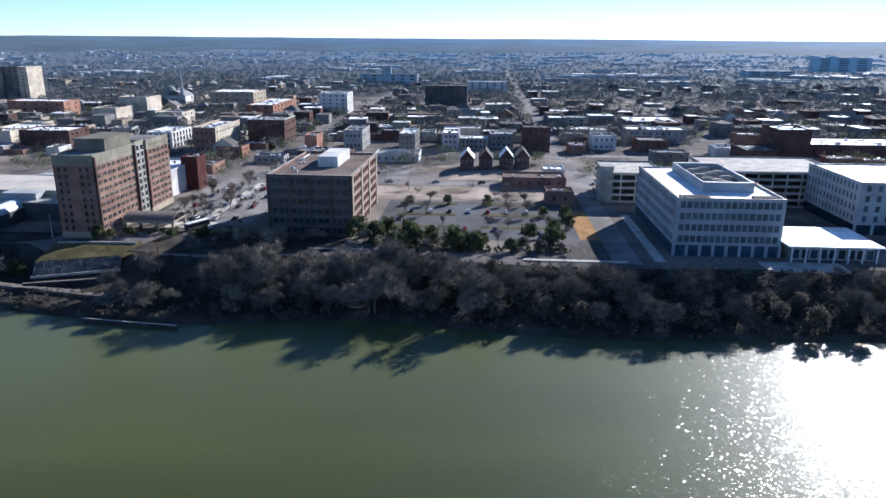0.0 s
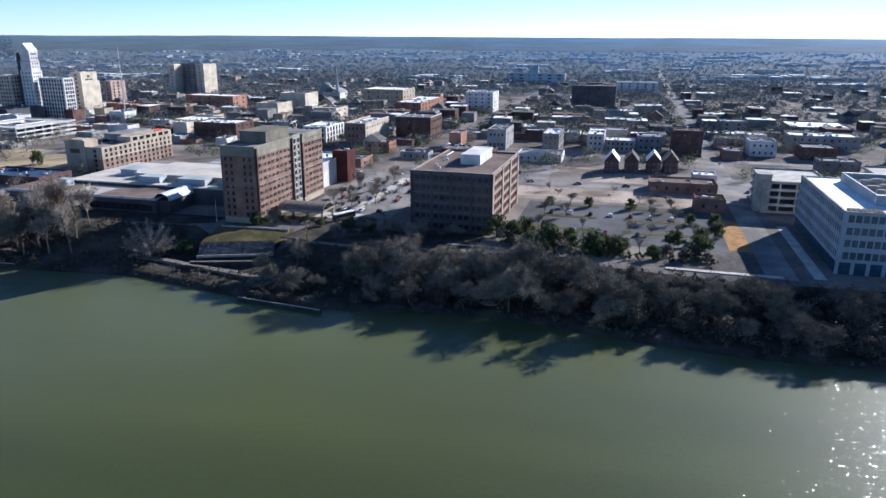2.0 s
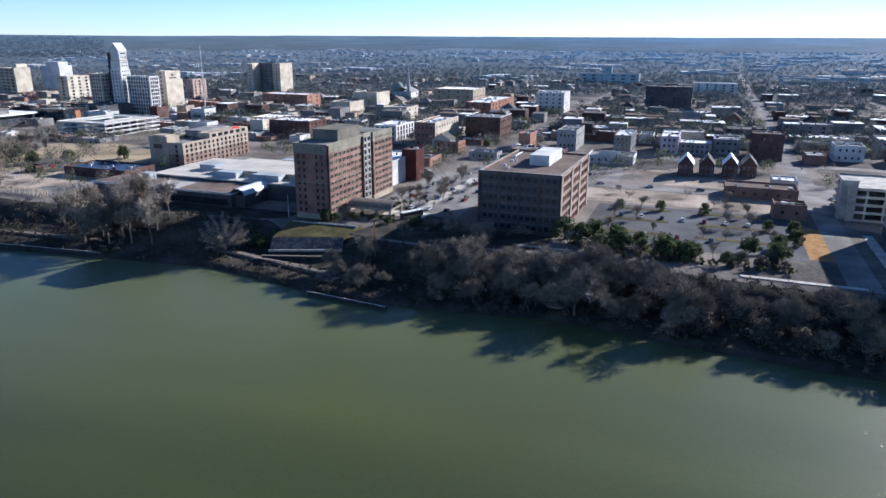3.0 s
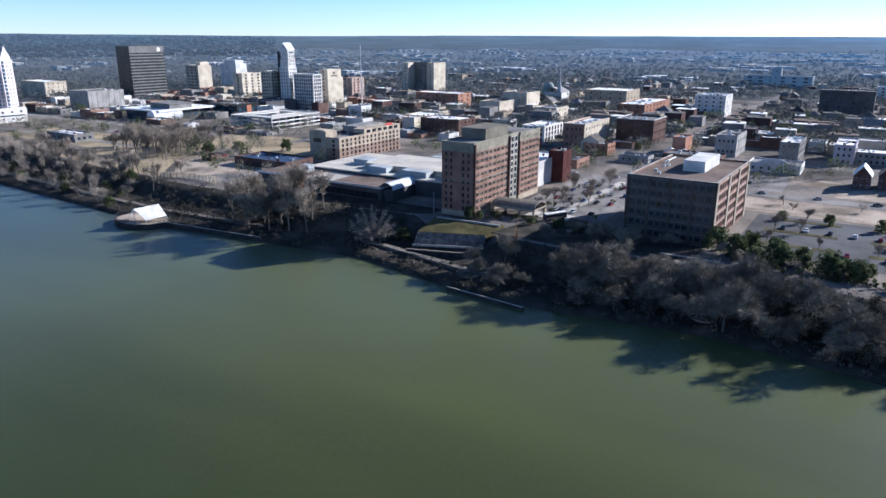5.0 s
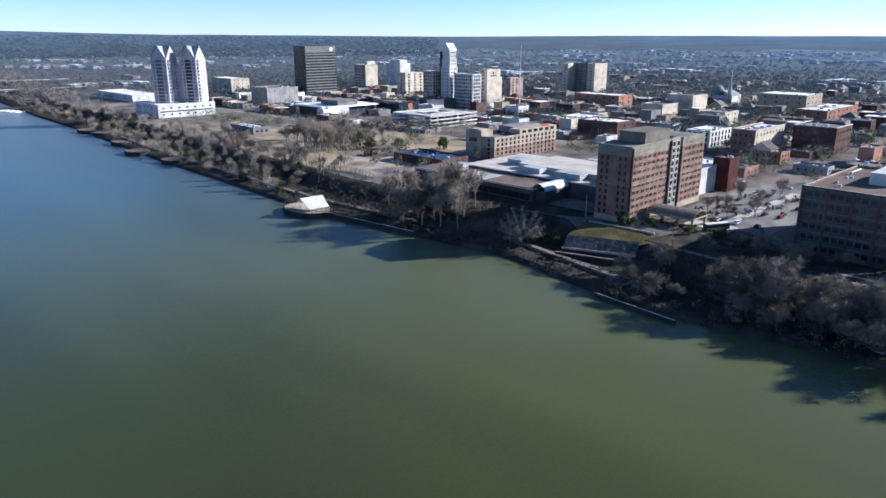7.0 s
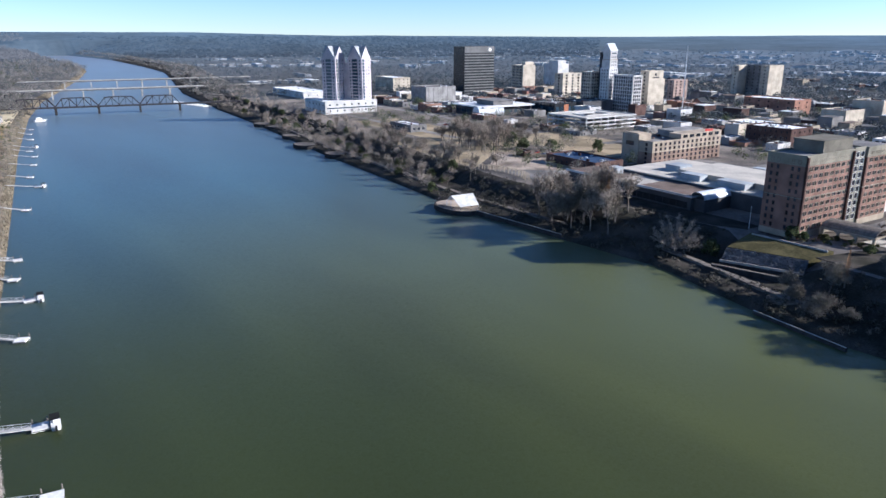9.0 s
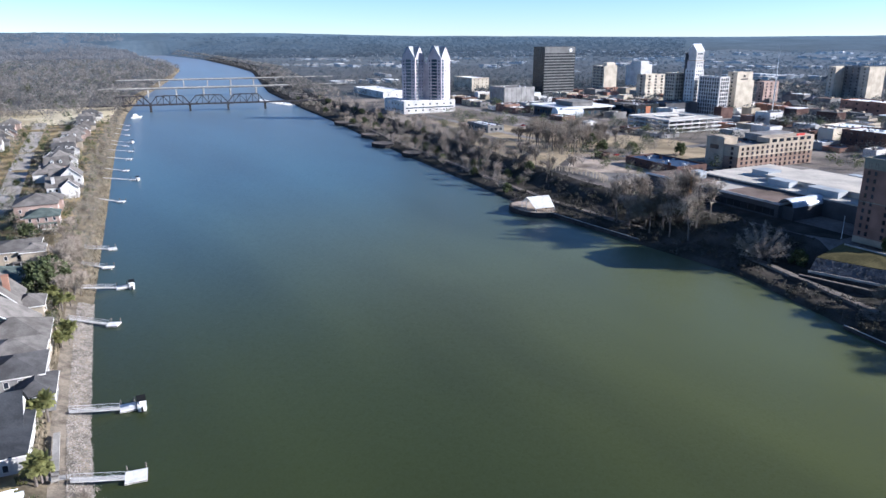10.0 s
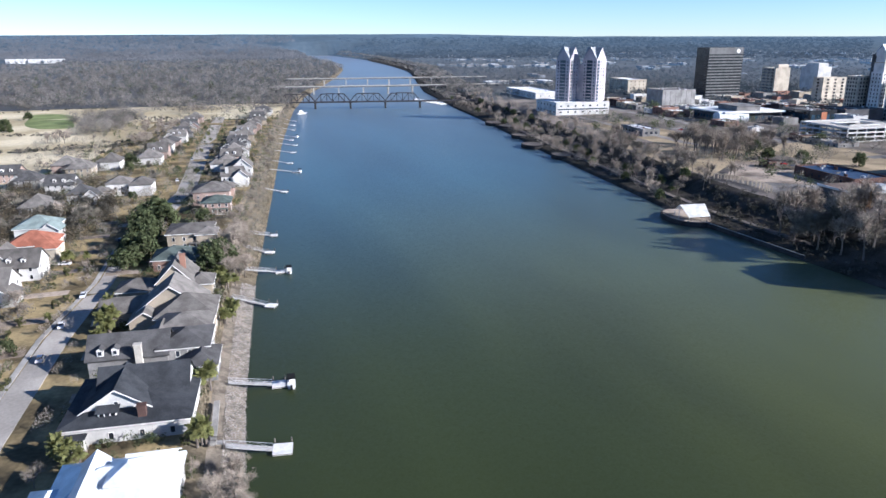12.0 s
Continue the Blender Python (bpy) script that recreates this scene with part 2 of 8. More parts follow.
WHITEWALL = mat("white_painted_wall", (0.56, 0.55, 0.525), 0.8, 0.1, 0.12, 2.0, per=0.08)
PANEL = mat("white_precast_panel", (0.36, 0.385, 0.4), 0.7, 0.08, 0.1, 2.0)
GLASS = mat("dark_window_glass", (0.025, 0.03, 0.04), 0.12, 0.1, 0.3, 1.0, per=0.5, spec=0.6)
BLUEGLASS = mat("blue_window_glass", (0.03, 0.055, 0.08), 0.1, 0.1, 0.3, 1.0, per=0.4, spec=0.7)
BLACKGLASS = mat("black_tower_glass", (0.03, 0.032, 0.035), 0.15, 0.1, 0.2, 1.0, spec=0.7)
ROOFWHITE = mat("white_roof_membrane", (0.80, 0.80, 0.78), 0.7, 0.12, 0.08, 0.8, tint=(0.62, 0.61, 0.58), per=0.08)
ROOFGREY = mat("grey_gravel_roof", (0.224, 0.215, 0.206), 0.9, 0.2, 0.1, 1.5, per=0.35)
CREAMROOF = mat("cream_roof_membrane", (0.5, 0.46, 0.39), 0.8, 0.12, 0.08, 0.8, tint=(0.42, 0.39, 0.34))
ROOFTAN = mat("brown_gravel_roof", (0.168, 0.133, 0.112), 0.9, 0.2, 0.1, 1.5)
SHINGLE = mat("grey_shingle", (0.152, 0.141, 0.128), 0.9, 0.2, 0.3, 3.0, bump=0.03, per=0.25)
DARKSHINGLE = mat("charcoal_shingle", (0.088, 0.086, 0.085), 0.9, 0.2, 0.3, 3.0, bump=0.03)
SLATE = mat("blue_black_shingle", (0.05, 0.053, 0.058), 0.85, 0.2, 0.3, 3.0, bump=0.03)
REDTILE = mat("red_clay_roof", (0.29, 0.12, 0.078), 0.8, 0.2, 0.3, 3.0, bump=0.03)
TOWERROOF = mat("grey_standing_seam_roof", (0.30, 0.31, 0.32), 0.6, 0.12, 0.3, 2.0)
GREENROOF = mat("pale_green_metal_roof", (0.22, 0.265, 0.25), 0.8, 0.12, 0.3, 2.0)
METALWHITE = mat("white_standing_seam_metal", (0.60, 0.63, 0.66), 0.35, 0.06, 0.3, 1.5)
BLUEROOF = mat("blue_metal_roof", (0.05, 0.08, 0.14), 0.85, 0.15, 0.2, 1.0)
TRIM = mat("white_trim", (0.75, 0.74, 0.70), 0.6, 0.08, 0.5, 3.0)
PUTTING = mat("watered_golf_green", (0.20, 0.235, 0.10), 0.95, 0.15, 0.05, 1.0)
DULLTAN = mat("dull_tan_brick", (0.38, 0.32, 0.245), 0.85, 0.15, 0.15, 4.0)
TENT = mat("white_tent_fabric", (0.85, 0.85, 0.83), 0.8, 0.05, 0.3, 2.0, thin=0.45)
GREENSHINGLE = mat("dark_green_shingle", (0.095, 0.115, 0.105), 0.9, 0.2, 0.3, 3.0, bump=0.03)
DARKSTONE = mat("dark_stone", (0.05, 0.047, 0.046), 0.9, 0.3, 0.3, 3.0)
STEEL = mat("dark_bridge_steel", (0.045, 0.04, 0.042), 0.7, 0.25, 0.3, 2.0)
ALU = mat("weathered_aluminium", (0.55, 0.56, 0.57), 0.45, 0.12, 0.5, 3.0, metal=0.4)
TIMBER = mat("grey_weathered_timber", (0.17, 0.15, 0.13), 0.9, 0.2, 0.6, 4.0)
ROCK = mat("rip_rap_stone", (0.255, 0.233, 0.205), 0.95, 0.2, 0.5, 3.0, per=-0.3)
RUBBLE = mat("gravel_between_stones", (0.19, 0.163, 0.128), 0.95, 0.35, 0.25, 2.5, bump=0.15, tint=(0.13, 0.112, 0.088))
SHALEROCK = mat("blue_grey_rubble", (0.11, 0.11, 0.112), 0.95, 0.25, 0.4, 3.0, per=-0.35)
OLIVE = mat("olive_brown_winter_grass", (0.105, 0.092, 0.045), 0.95, 0.25, 0.15, 1.2, tint=(0.07, 0.064, 0.032))
# darker copy of BRICK: the office front's shade put into the colour
SHADEBRICK = mat("brick_in_shade_tone", (0.107, 0.082, 0.071), 0.85, 0.18, 0.15, 5.0)
# darker copies of TWIG and BARK: the bank's shade put into their colours
BANKTWIG = mat("grey_twigs_shade_tone", (0.205, 0.185, 0.15), 0.95, 0.2, 0.4, 3.0, per=0.25)
BANKBARK = mat("bark_shade_tone", (0.12, 0.105, 0.092), 0.95, 0.25, 0.6, 5.0, per=0.2)
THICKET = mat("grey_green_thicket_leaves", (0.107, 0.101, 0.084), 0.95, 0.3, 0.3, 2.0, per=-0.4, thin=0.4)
FROND = mat("palm_fronds", (0.17, 0.175, 0.06), 0.75, 0.25, 0.5, 3.0, per=-0.3, thin=0.4)
OLIVETAN = mat("dull_olive_render", (0.172, 0.159, 0.129), 0.85, 0.12, 0.15, 3.0)
BARK = mat("grey_bark", (0.16, 0.138, 0.12), 0.95, 0.25, 0.6, 5.0, per=0.2)
TWIG = mat("bare_twigs", (0.32, 0.275, 0.222), 0.95, 0.2, 0.4, 3.0, per=0.25)
RUSSET = mat("russet_cypress_twigs", (0.33, 0.22, 0.13), 0.95, 0.2, 0.4, 3.0, per=-0.2)
LEAF = mat("evergreen_leaves", (0.098, 0.115, 0.056), 0.9, 0.3, 0.3, 2.0, per=-0.45, thin=0.4)
LEAFLIGHT = mat("yellow_green_leaves", (0.125, 0.125, 0.05), 0.7, 0.3, 0.3, 2.0, per=-0.35, thin=0.4)
STRAW = mat("straw_grass", (0.21, 0.182, 0.13), 0.95, 0.2, 0.3, 2.0, per=-0.25)
WOODS = mat("far_bare_woods", (0.29, 0.265, 0.232), 0.95, 0.3, 0.055, 0.012, tint=(0.135, 0.128, 0.112), per=-0.06, thin=0.5)
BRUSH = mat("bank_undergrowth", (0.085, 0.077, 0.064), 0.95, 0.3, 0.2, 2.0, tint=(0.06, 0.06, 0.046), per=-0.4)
# the emission of these stands for haze over far woods, ground and walls
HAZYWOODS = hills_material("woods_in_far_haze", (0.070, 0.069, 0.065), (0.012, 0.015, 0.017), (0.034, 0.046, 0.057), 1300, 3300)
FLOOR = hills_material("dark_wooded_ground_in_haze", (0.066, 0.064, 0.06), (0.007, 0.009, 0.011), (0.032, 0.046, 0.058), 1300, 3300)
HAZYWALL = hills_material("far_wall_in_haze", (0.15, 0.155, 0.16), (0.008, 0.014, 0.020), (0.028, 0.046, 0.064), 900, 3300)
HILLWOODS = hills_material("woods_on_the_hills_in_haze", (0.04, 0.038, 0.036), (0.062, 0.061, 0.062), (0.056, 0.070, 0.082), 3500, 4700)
ORANGEBRICK = mat("orange_brick_panel", (0.36, 0.16, 0.09), 0.85, 0.15, 0.15, 4.0)
ROSEBRICK = mat("rose_brick", (0.35, 0.265, 0.225), 0.85, 0.15, 0.15, 4.0)
DRYBANK = mat("dry_earth_bank", (0.185, 0.153, 0.105), 0.95, 0.3, 0.12, 1.5, tint=(0.115, 0.098, 0.068))
GOLF = mat("pale_dormant_fairway", (0.56, 0.49, 0.335), 0.95, 0.2, 0.016, 0.3, tint=(0.40, 0.335, 0.205))
YARD = mat("garden_lawn_and_mulch", (0.28, 0.22, 0.115), 0.95, 0.3, 0.07, 0.8, tint=(0.115, 0.093, 0.055))
DOCKWHITE = mat("white_dock_boards", (0.70, 0.69, 0.66), 0.7, 0.1, 0.4, 3.0)
GANGWAY = mat("grey_gangway_boards", (0.42, 0.41, 0.39), 0.8, 0.15, 0.4, 3.0)
LOT = mat("bare_sandy_lot", (0.361, 0.301, 0.241), 0.95, 0.3, 0.05, 0.7, tint=(0.189, 0.155, 0.120))
HOTELTAN = mat("greenish_tan_render", (0.25, 0.235, 0.185), 0.85, 0.12, 0.15, 3.0)
LILAC = mat("pale_lilac_stucco", (0.48, 0.44, 0.46), 0.8, 0.1, 0.1, 1.5)
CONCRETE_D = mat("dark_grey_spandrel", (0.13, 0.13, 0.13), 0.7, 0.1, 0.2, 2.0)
DARKWALL = mat("dark_grey_wall", (0.086, 0.086, 0.090), 0.8, 0.15, 0.12, 2.0)
# darker and greyer than WOODS: backlight and haze put into the colour
BACKLITWOODS = mat("backlit_haze_toned_woods", (0.145, 0.147, 0.141), 0.95, 0.3, 0.012, 0.08, tint=(0.085, 0.091, 0.088), per=-0.12, thin=0.4)
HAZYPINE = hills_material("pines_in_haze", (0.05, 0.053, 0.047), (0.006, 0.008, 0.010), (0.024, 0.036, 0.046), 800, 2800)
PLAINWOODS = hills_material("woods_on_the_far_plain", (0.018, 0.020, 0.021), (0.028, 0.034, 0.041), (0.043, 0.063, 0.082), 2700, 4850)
PALEGLASS = mat("pale_tinted_glass", (0.085, 0.11, 0.125), 0.2, 0.1, 0.3, 1.0, per=0.3, spec=0.5)
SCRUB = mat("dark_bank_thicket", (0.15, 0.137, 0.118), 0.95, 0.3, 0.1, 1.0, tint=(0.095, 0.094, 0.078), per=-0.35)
BROWNTREE = mat("brown_clinging_leaves", (0.105, 0.086, 0.058), 0.95, 0.3, 0.2, 1.5, tint=(0.07, 0.062, 0.044), per=-0.35, thin=0.3)
DARKRED = mat("deep_red_brick", (0.08, 0.036, 0.033), 0.85, 0.15, 0.15, 4.0)
BROWNBRICK = mat("brown_brick", (0.25, 0.182, 0.142), 0.85, 0.18, 0.15, 5.0)
RUBBER = mat("black_rubber", (0.02, 0.02, 0.02), 0.8, 0.1)
ORANGEMULCH = mat("orange_pine_straw", (0.34, 0.20, 0.085), 0.95, 0.2, 0.3, 2.0)
REDSIGN = mat("red_sign", (0.5, 0.04, 0.03), 0.5, 0.1)


# ---- mesh tools ----
class Shape:
    """Collects boxes, prisms, tubes and quads into one mesh."""

    def __init__(self):
        self.v, self.f, self.m = [], [], []

    def add(self, pts, faces, slot=0):
        o = len(self.v)
        self.v += [tuple(p) for p in pts]
        self.f += [tuple(o + i for i in f) for f in faces]
        self.m += [slot] * len(faces)
        return self

    def box(self, x0, y0, z0, x1, y1, z1, slot=0):
        p = [(x, y, z) for z in (z0, z1) for y in (y0, y1) for x in (x0, x1)]
        return self.add(p, [(0, 2, 3, 1), (4, 5, 7, 6), (0, 1, 5, 4), (2, 6, 7, 3), (0, 4, 6, 2), (1, 3, 7, 5)], slot)

    def tube(self, a, b, ra, rb, n=5, slot=0, cap=True):
        a, b = Vector(a), Vector(b)
        d = (b - a).normalized()
        s = d.orthogonal().normalized()
        t = d.cross(s)
        ring = [s * math.cos(2 * math.pi * i / n) + t * math.sin(2 * math.pi * i / n) for i in range(n)]
        pts = [a + r * ra for r in ring] + [b + r * rb for r in ring]
        faces = [(i, (i + 1) % n, n + (i + 1) % n, n + i) for i in range(n)]
        if cap:
            faces += [tuple(range(n))[::-1], tuple(range(n, 2 * n))]
        return self.add(pts, faces, slot)

    def gable(self, x0, y0, z0, x1, y1, rise, over=0.5, thick=0.3, along="x"):
        """Two sloping roof slabs with overhang; the ridge runs along x or y."""
        if along == "y":
            sub = Shape().gable(y0, x0, z0, y1, x1, rise, over, thick)
            return self.add([(p[1], p[0], p[2]) for p in sub.v], [f[::-1] for f in sub.f])
        ym, drop = (y0 + y1) / 2, rise / ((y1 - y0) / 2) * over
        for e in (y0 - over, y1 + over):
            p = [(x, y, z + dz) for dz in (0, thick) for x in (x0 - over, x1 + over) for y, z in ((e, z0 - drop), (ym, z0 + rise))]
            fs = [(0, 1, 3, 2), (4, 6, 7, 5), (0, 4, 5, 1), (2, 3, 7, 6), (0, 2, 6, 4), (1, 5, 7, 3)]
            self.add(p, fs if e > ym else [f[::-1] for f in fs])
        return self

    def hip(self, x0, y0, z0, x1, y1, rise, over=0.5, thick=0.25):
        x0, y0, x1, y1 = x0 - over, y0 - over, x1 + over, y1 + over
        w, d = x1 - x0, y1 - y0
        if w >= d:
            a, b = (x0 + d / 2, (y0 + y1) / 2), (x1 - d / 2 + 0.01, (y0 + y1) / 2)
        else:
            a, b = ((x0 + x1) / 2, y0 + w / 2), ((x0 + x1) / 2, y1 - w / 2)
        p = [(x0, y0, z0), (x1, y0, z0), (x1, y1, z0), (x0, y1, z0)]
        p += [(x, y, z0 + thick) for x, y, z in p[:4]]
        p += [(*a, z0 + rise), (*b, z0 + rise)]
        f = [(0, 3, 2, 1), (0, 1, 5, 4), (1, 2, 6, 5), (2, 3, 7, 6), (3, 0, 4, 7)]
        if w >= d:
            f += [(4, 5, 9, 8), (5, 6, 9), (6, 7, 8, 9), (7, 4, 8)]
        else:
            f += [(4, 5, 8), (5, 6, 9, 8), (6, 7, 9), (7, 4, 8, 9)]
        return self.add(p, f)

    def gabled(self, x0, y0, z0, x1, y1, h, rise, ridge="x"):
        """House body whose end walls rise into gables."""
        if ridge == "y":
            sub = Shape().gabled(y0, x0, z0, y1, x1, h, rise)
            return self.add([(p[1], p[0], p[2]) for p in sub.v], [f[::-1] for f in sub.f])
        ym = (y0 + y1) / 2
        p = [(x, y, z) for x in (x0, x1) for y, z in ((y0, z0), (y1, z0), (y1, h), (ym, h + rise), (y0, h))]
        return self.add(p, [(0, 4, 3, 2, 1), (5, 6, 7, 8, 9), (0, 1, 6, 5), (1, 2, 7, 6), (2, 3, 8, 7), (3, 4, 9, 8), (4, 0, 5, 9)])

    def end_wall(self, x0, y0, z0, y1, rise, thick=0.3):
        """The triangle of wall under a gable, in the plane x = x0."""
        ym = (y0 + y1) / 2
        p = [(x, y, z) for x in (x0, x0 + thick) for y, z in ((y0, z0), (y1, z0), (ym, z0 + rise))]
        return self.add(p, [(0, 2, 1), (3, 4, 5), (0, 1, 4, 3), (1, 2, 5, 4), (2, 0, 3, 5)])

    def mesh(self, name, *mats):
        me = bpy.data.meshes.new(name)
        me.from_pydata(self.v, [], self.f)
        for m in mats:
            me.materials.append(m)
        if len(mats) > 1:
            me.polygons.foreach_set("material_index", self.m)
        me.update()
        return me


def part(name, shape, material, parent, label="", at=None):
    data = shape if isinstance(shape, bpy.types.Mesh) else shape.mesh(name, *(material if isinstance(material, (list, tuple)) else [material]))
    ob = new(name, data)
    ob.parent = parent
    if at is not None:
        ob.matrix_basis = at
    return tagged(ob, label)


def thing(name, label, category, m, group=""):
    ob = new(name)
    ob.empty_display_size = 1
    ob.matrix_basis = m
    return tagged(ob, label, category, group)


def structure(name, shape, material, label="", category=""):
    data = shape if isinstance(shape, bpy.types.Mesh) else shape.mesh(name, *(material if isinstance(material, (list, tuple)) else [material]))
    return tagged(new(name, data), label, category, kind="structure")


GRID = -3.4      # the street grid leans a little against the world's axes
MESHES = {}


def window_mesh(w, h, frame_mat, glass, simple=False):
    key = (round(w, 2), round(h, 2), frame_mat.name, glass.name, simple)
    if key not in MESHES:
        f = 0.02 if simple else min(0.14, w * 0.1)
        x, i = w / 2 + f, w / 2
        ring = [(-x, -f), (x, -f), (x, h + f), (-x, h + f)], [(-i, 0), (i, 0), (i, h), (-i, h)]
        pts = [(a, 0.05, b) for a, b in ring[0]] + [(a, -0.14, b) for a, b in ring[0]] + [(a, -0.14, b) for a, b in ring[1]] + [(a, -0.04, b) for a, b in ring[1]]
        s = Shape()
        for k in range(4):
            n = (k + 1) % 4
            s.add([], [], 0)
            for o in (0, 4, 8):
                s.f.append((o + k, o + n, o + 4 + n, o + 4 + k))
                s.m.append(0)
        s.v = pts
        s.f.append((12, 13, 14, 15))
        s.m.append(1)
        MESHES[key] = s.mesh("window", frame_mat, glass)
    return MESHES[key]


def face_pose(face, u, z, w, d):
    """Pose of a window at u metres along a face of a w x d block, its outside pointing along local -y."""
    if face == "f":
        return pose(u, 0, z)
    if face == "r":
        return pose(w, u, z, 0, 0, 90)
    if face == "l":
        return pose(0, d - u, z, 0, 0, -90)
    return pose(w - u, d, z, 0, 0, 180)


def windows(owner, face, w, d, n, rows, win, z0, dz, frame_mat=TRIM, glass=GLASS, simple=False, edge=1.2, pairs=False, start=None, end=None):
    length = w if face in "fb" else d
    a, b = (edge if start is None else start), (length - edge if end is None else end)
    me = window_mesh(*win, frame_mat, glass, simple)
    for i in range(n):
        u = a + (b - a) * (i + 0.5) / n
        for j in range(rows):
            for k in ((-0.62, 0.62) if pairs else (0,)):
                part("window", me, None, owner, at=face_pose(face, u + k * win[0] * 1.25 if pairs else u, z0 + dz * j, w, d))


def shell(w, d, h, parapet=0.9, t=0.4):
    """The outer walls, one closed ring with a parapet round a sunken roof."""
    ring = [(0, 0), (w, 0), (w, d), (0, d)], [(t, t), (w - t, t), (w - t, d - t), (t, d - t)]
    p = [(x, y, z) for loop in ring for z in (0, h) for x, y in loop]
    f = []
    for k in range(4):
        n = (k + 1) % 4
        f += [(k, n, 4 + n, 4 + k), (4 + k, 4 + n, 12 + n, 12 + k), (12 + k, 12 + n, 8 + n, 8 + k), (8 + k, 8 + n, n, k)]
    return Shape().add(p, f)


ROOFTOPS = []   # x, y, width, depth and height of flat roofs
TAKEN = []      # footprints: x0, y0, x1, y1


def building(name, label, category, x, y, w, d, h, wall, roof, floors=2, bays=(4, 4), win=(1.3, 1.7), z=10, faces=None, frame_mat=None,
             glass=GLASS, simple=False, units=0, rot=GRID, group="", parapet=0.9, band=None, side=None, cornice=None, take=True):
    """A flat-roofed block; x, y is its front left corner seen from the river."""
    ob = thing(name, label, category, pose(x, y, z, 0, 0, rot), group)
    frame_mat = frame_mat or wall
    ROOFTOPS.append((x, y, w, d, z + h - parapet, rot))
    part("wall", shell(w, d, h), wall, ob)
    part("roof", Shape().box(0.4, 0.4, h - parapet - 0.3, w - 0.4, d - 0.4, h - parapet), roof, ob)
    if band:
        for k in range(floors):
            zb = h * k / floors
            s = Shape().box(-0.06, -0.06, zb, w + 0.06, 0, zb + band[1])
            s.box(w, 0, zb, w + 0.06, d, zb + band[1]).box(-0.06, 0, zb, 0, d, zb + band[1])
            part("band", s, band[0], ob)
    if cornice:
        c = Shape().box(-0.35, -0.35, h, w + 0.35, 0.6, h + 0.5).box(w - 0.6, 0.6, h, w + 0.35, d, h + 0.5).box(-0.35, 0.6, h, 0.6, d, h + 0.5)
        part("cornice", c, cornice, ob)
    fh = (h - parapet) / max(floors, 1)
    if simple and y > 640:                     # far off, windows read as wide dark bays
        bays, win = (max(1, bays[0] // 2) if bays[0] else 0, max(1, bays[1] // 2) if bays[1] else 0), (win[0] * 1.6, win[1])
    for face in faces or ("f" + ("l" if x + w / 2 > 0.09 * y else "r")):
        n = bays[0] if face in "fb" else bays[1]
        if n and floors:
            windows(ob, face, w, d, n, floors, win, (fh - win[1]) * 0.55, fh, frame_mat, glass, simple)
    rnd = random.Random(int(x * 7 + y * 13))
    for k in range(units):
        a, b, c = rnd.uniform(0.15, 0.75) * w, rnd.uniform(0.15, 0.75) * d, rnd.uniform(1.0, 2.2)
        s = Shape().box(a, b, h - parapet, a + c * 1.6, b + c, h - parapet + c * 0.7)
        s.box(a + 0.2, b + 0.2, h - parapet + c * 0.7, a + c * 1.4, b + c - 0.2, h - parapet + c * 0.7 + 0.25)
        part("rooftop_unit", s, ALU, ob)
    if take:
        TAKEN.append((x - 3, y - 5, x + w + 6, y + d + 3))
    return ob


# ---- ground and river ----
S_SHORE = ((-4900, 640), (-4594, 638), (-3238, 650), (-2398, 577), (-1970, 523), (-1222, 349), (-911, 304), (-738, 284), (-511, 250), (-384, 236),
           (-304, 226), (-231, 227), (-169, 230), (-117, 216), (-85, 212), (-25, 217), (17, 207), (55, 201), (4900, 201))
N_SHORE = ((-4900, 548), (-4023, 497), (-2911, 447), (-2238, 385), (-1752, 281), (-1171, 136), (-944, 94), (-656, 54), (-376, 21.5), (-260, 8),
           (-230, 5.4), (-203, 3.2), (-174, 0.9), (-148, -0.3), (-129, -1.2), (-60, -10), (4900, -30))
S_BANK = ((0, -0.4), (2, 1.4), (10, 2.2), (22, 2.8), (29, 4.0), (36, 8.6), (40, 10.0))
LEVEE = ((0, -0.4), (2, 1.4), (7, 2.4), (11, 3.4), (21, 10.6), (30, 10.8), (40, 10.0))
N_BANK = ((0, -0.4), (4, 1.3), (9, 2.9), (14, 4.0))


def along(table, v):
    return float(np.interp(v, [p[0] for p in table], [p[1] for p in table]))


def hill(x, y):
    r = math.hypot(x, y)
    if r < 2600:
        return 0.0
    az = math.degrees(math.atan2(-x, y))
    left = min(1, max(0, (az - 48) / 25))
    top = 80 + 36 * left ** 1.5
    top += 6 * noise.noise((x * 0.0007, y * 0.0007, 0)) + 2 * noise.noise((x * 0.004, y * 0.004, 4))
    start = 2600 + 700 * left
    return top * max(0.0, min(1.0, (r - start) / (4850 - start))) ** 1.3


def gz(x, y):
    """Height of the ground."""
    ys, yn = along(S_SHORE, x), along(N_SHORE, x)
    if x < -4200 or ys - yn < 20:
        return 5 + hill(x, y)
    if y >= ys:
        off = y - ys
        cut = max(0.0, min(1.0, (x + 165) / 12, (-112 - x) / 8))          # terraces dug into the bank below the hotel
        off -= 13 * cut * max(0.0, min(1.0, (off - 14) / 10))
        steep = max(0.0, min(1.0, (x + 232) / 10, (-174 - x) / 8))         # a steep levee before the convention centre
        z = along(S_BANK, off) + steep * (along(LEVEE, off) - along(S_BANK, off))
        return z + hill(x, y) * min(1, (y - ys) / 300)
    if y <= yn:
        z = along(N_BANK, yn - y)
        return z + hill(x, y) * min(1, (yn - y) / 300)
    return -0.4 - 2.6 * min(1, min(ys - y, y - yn) / 15)


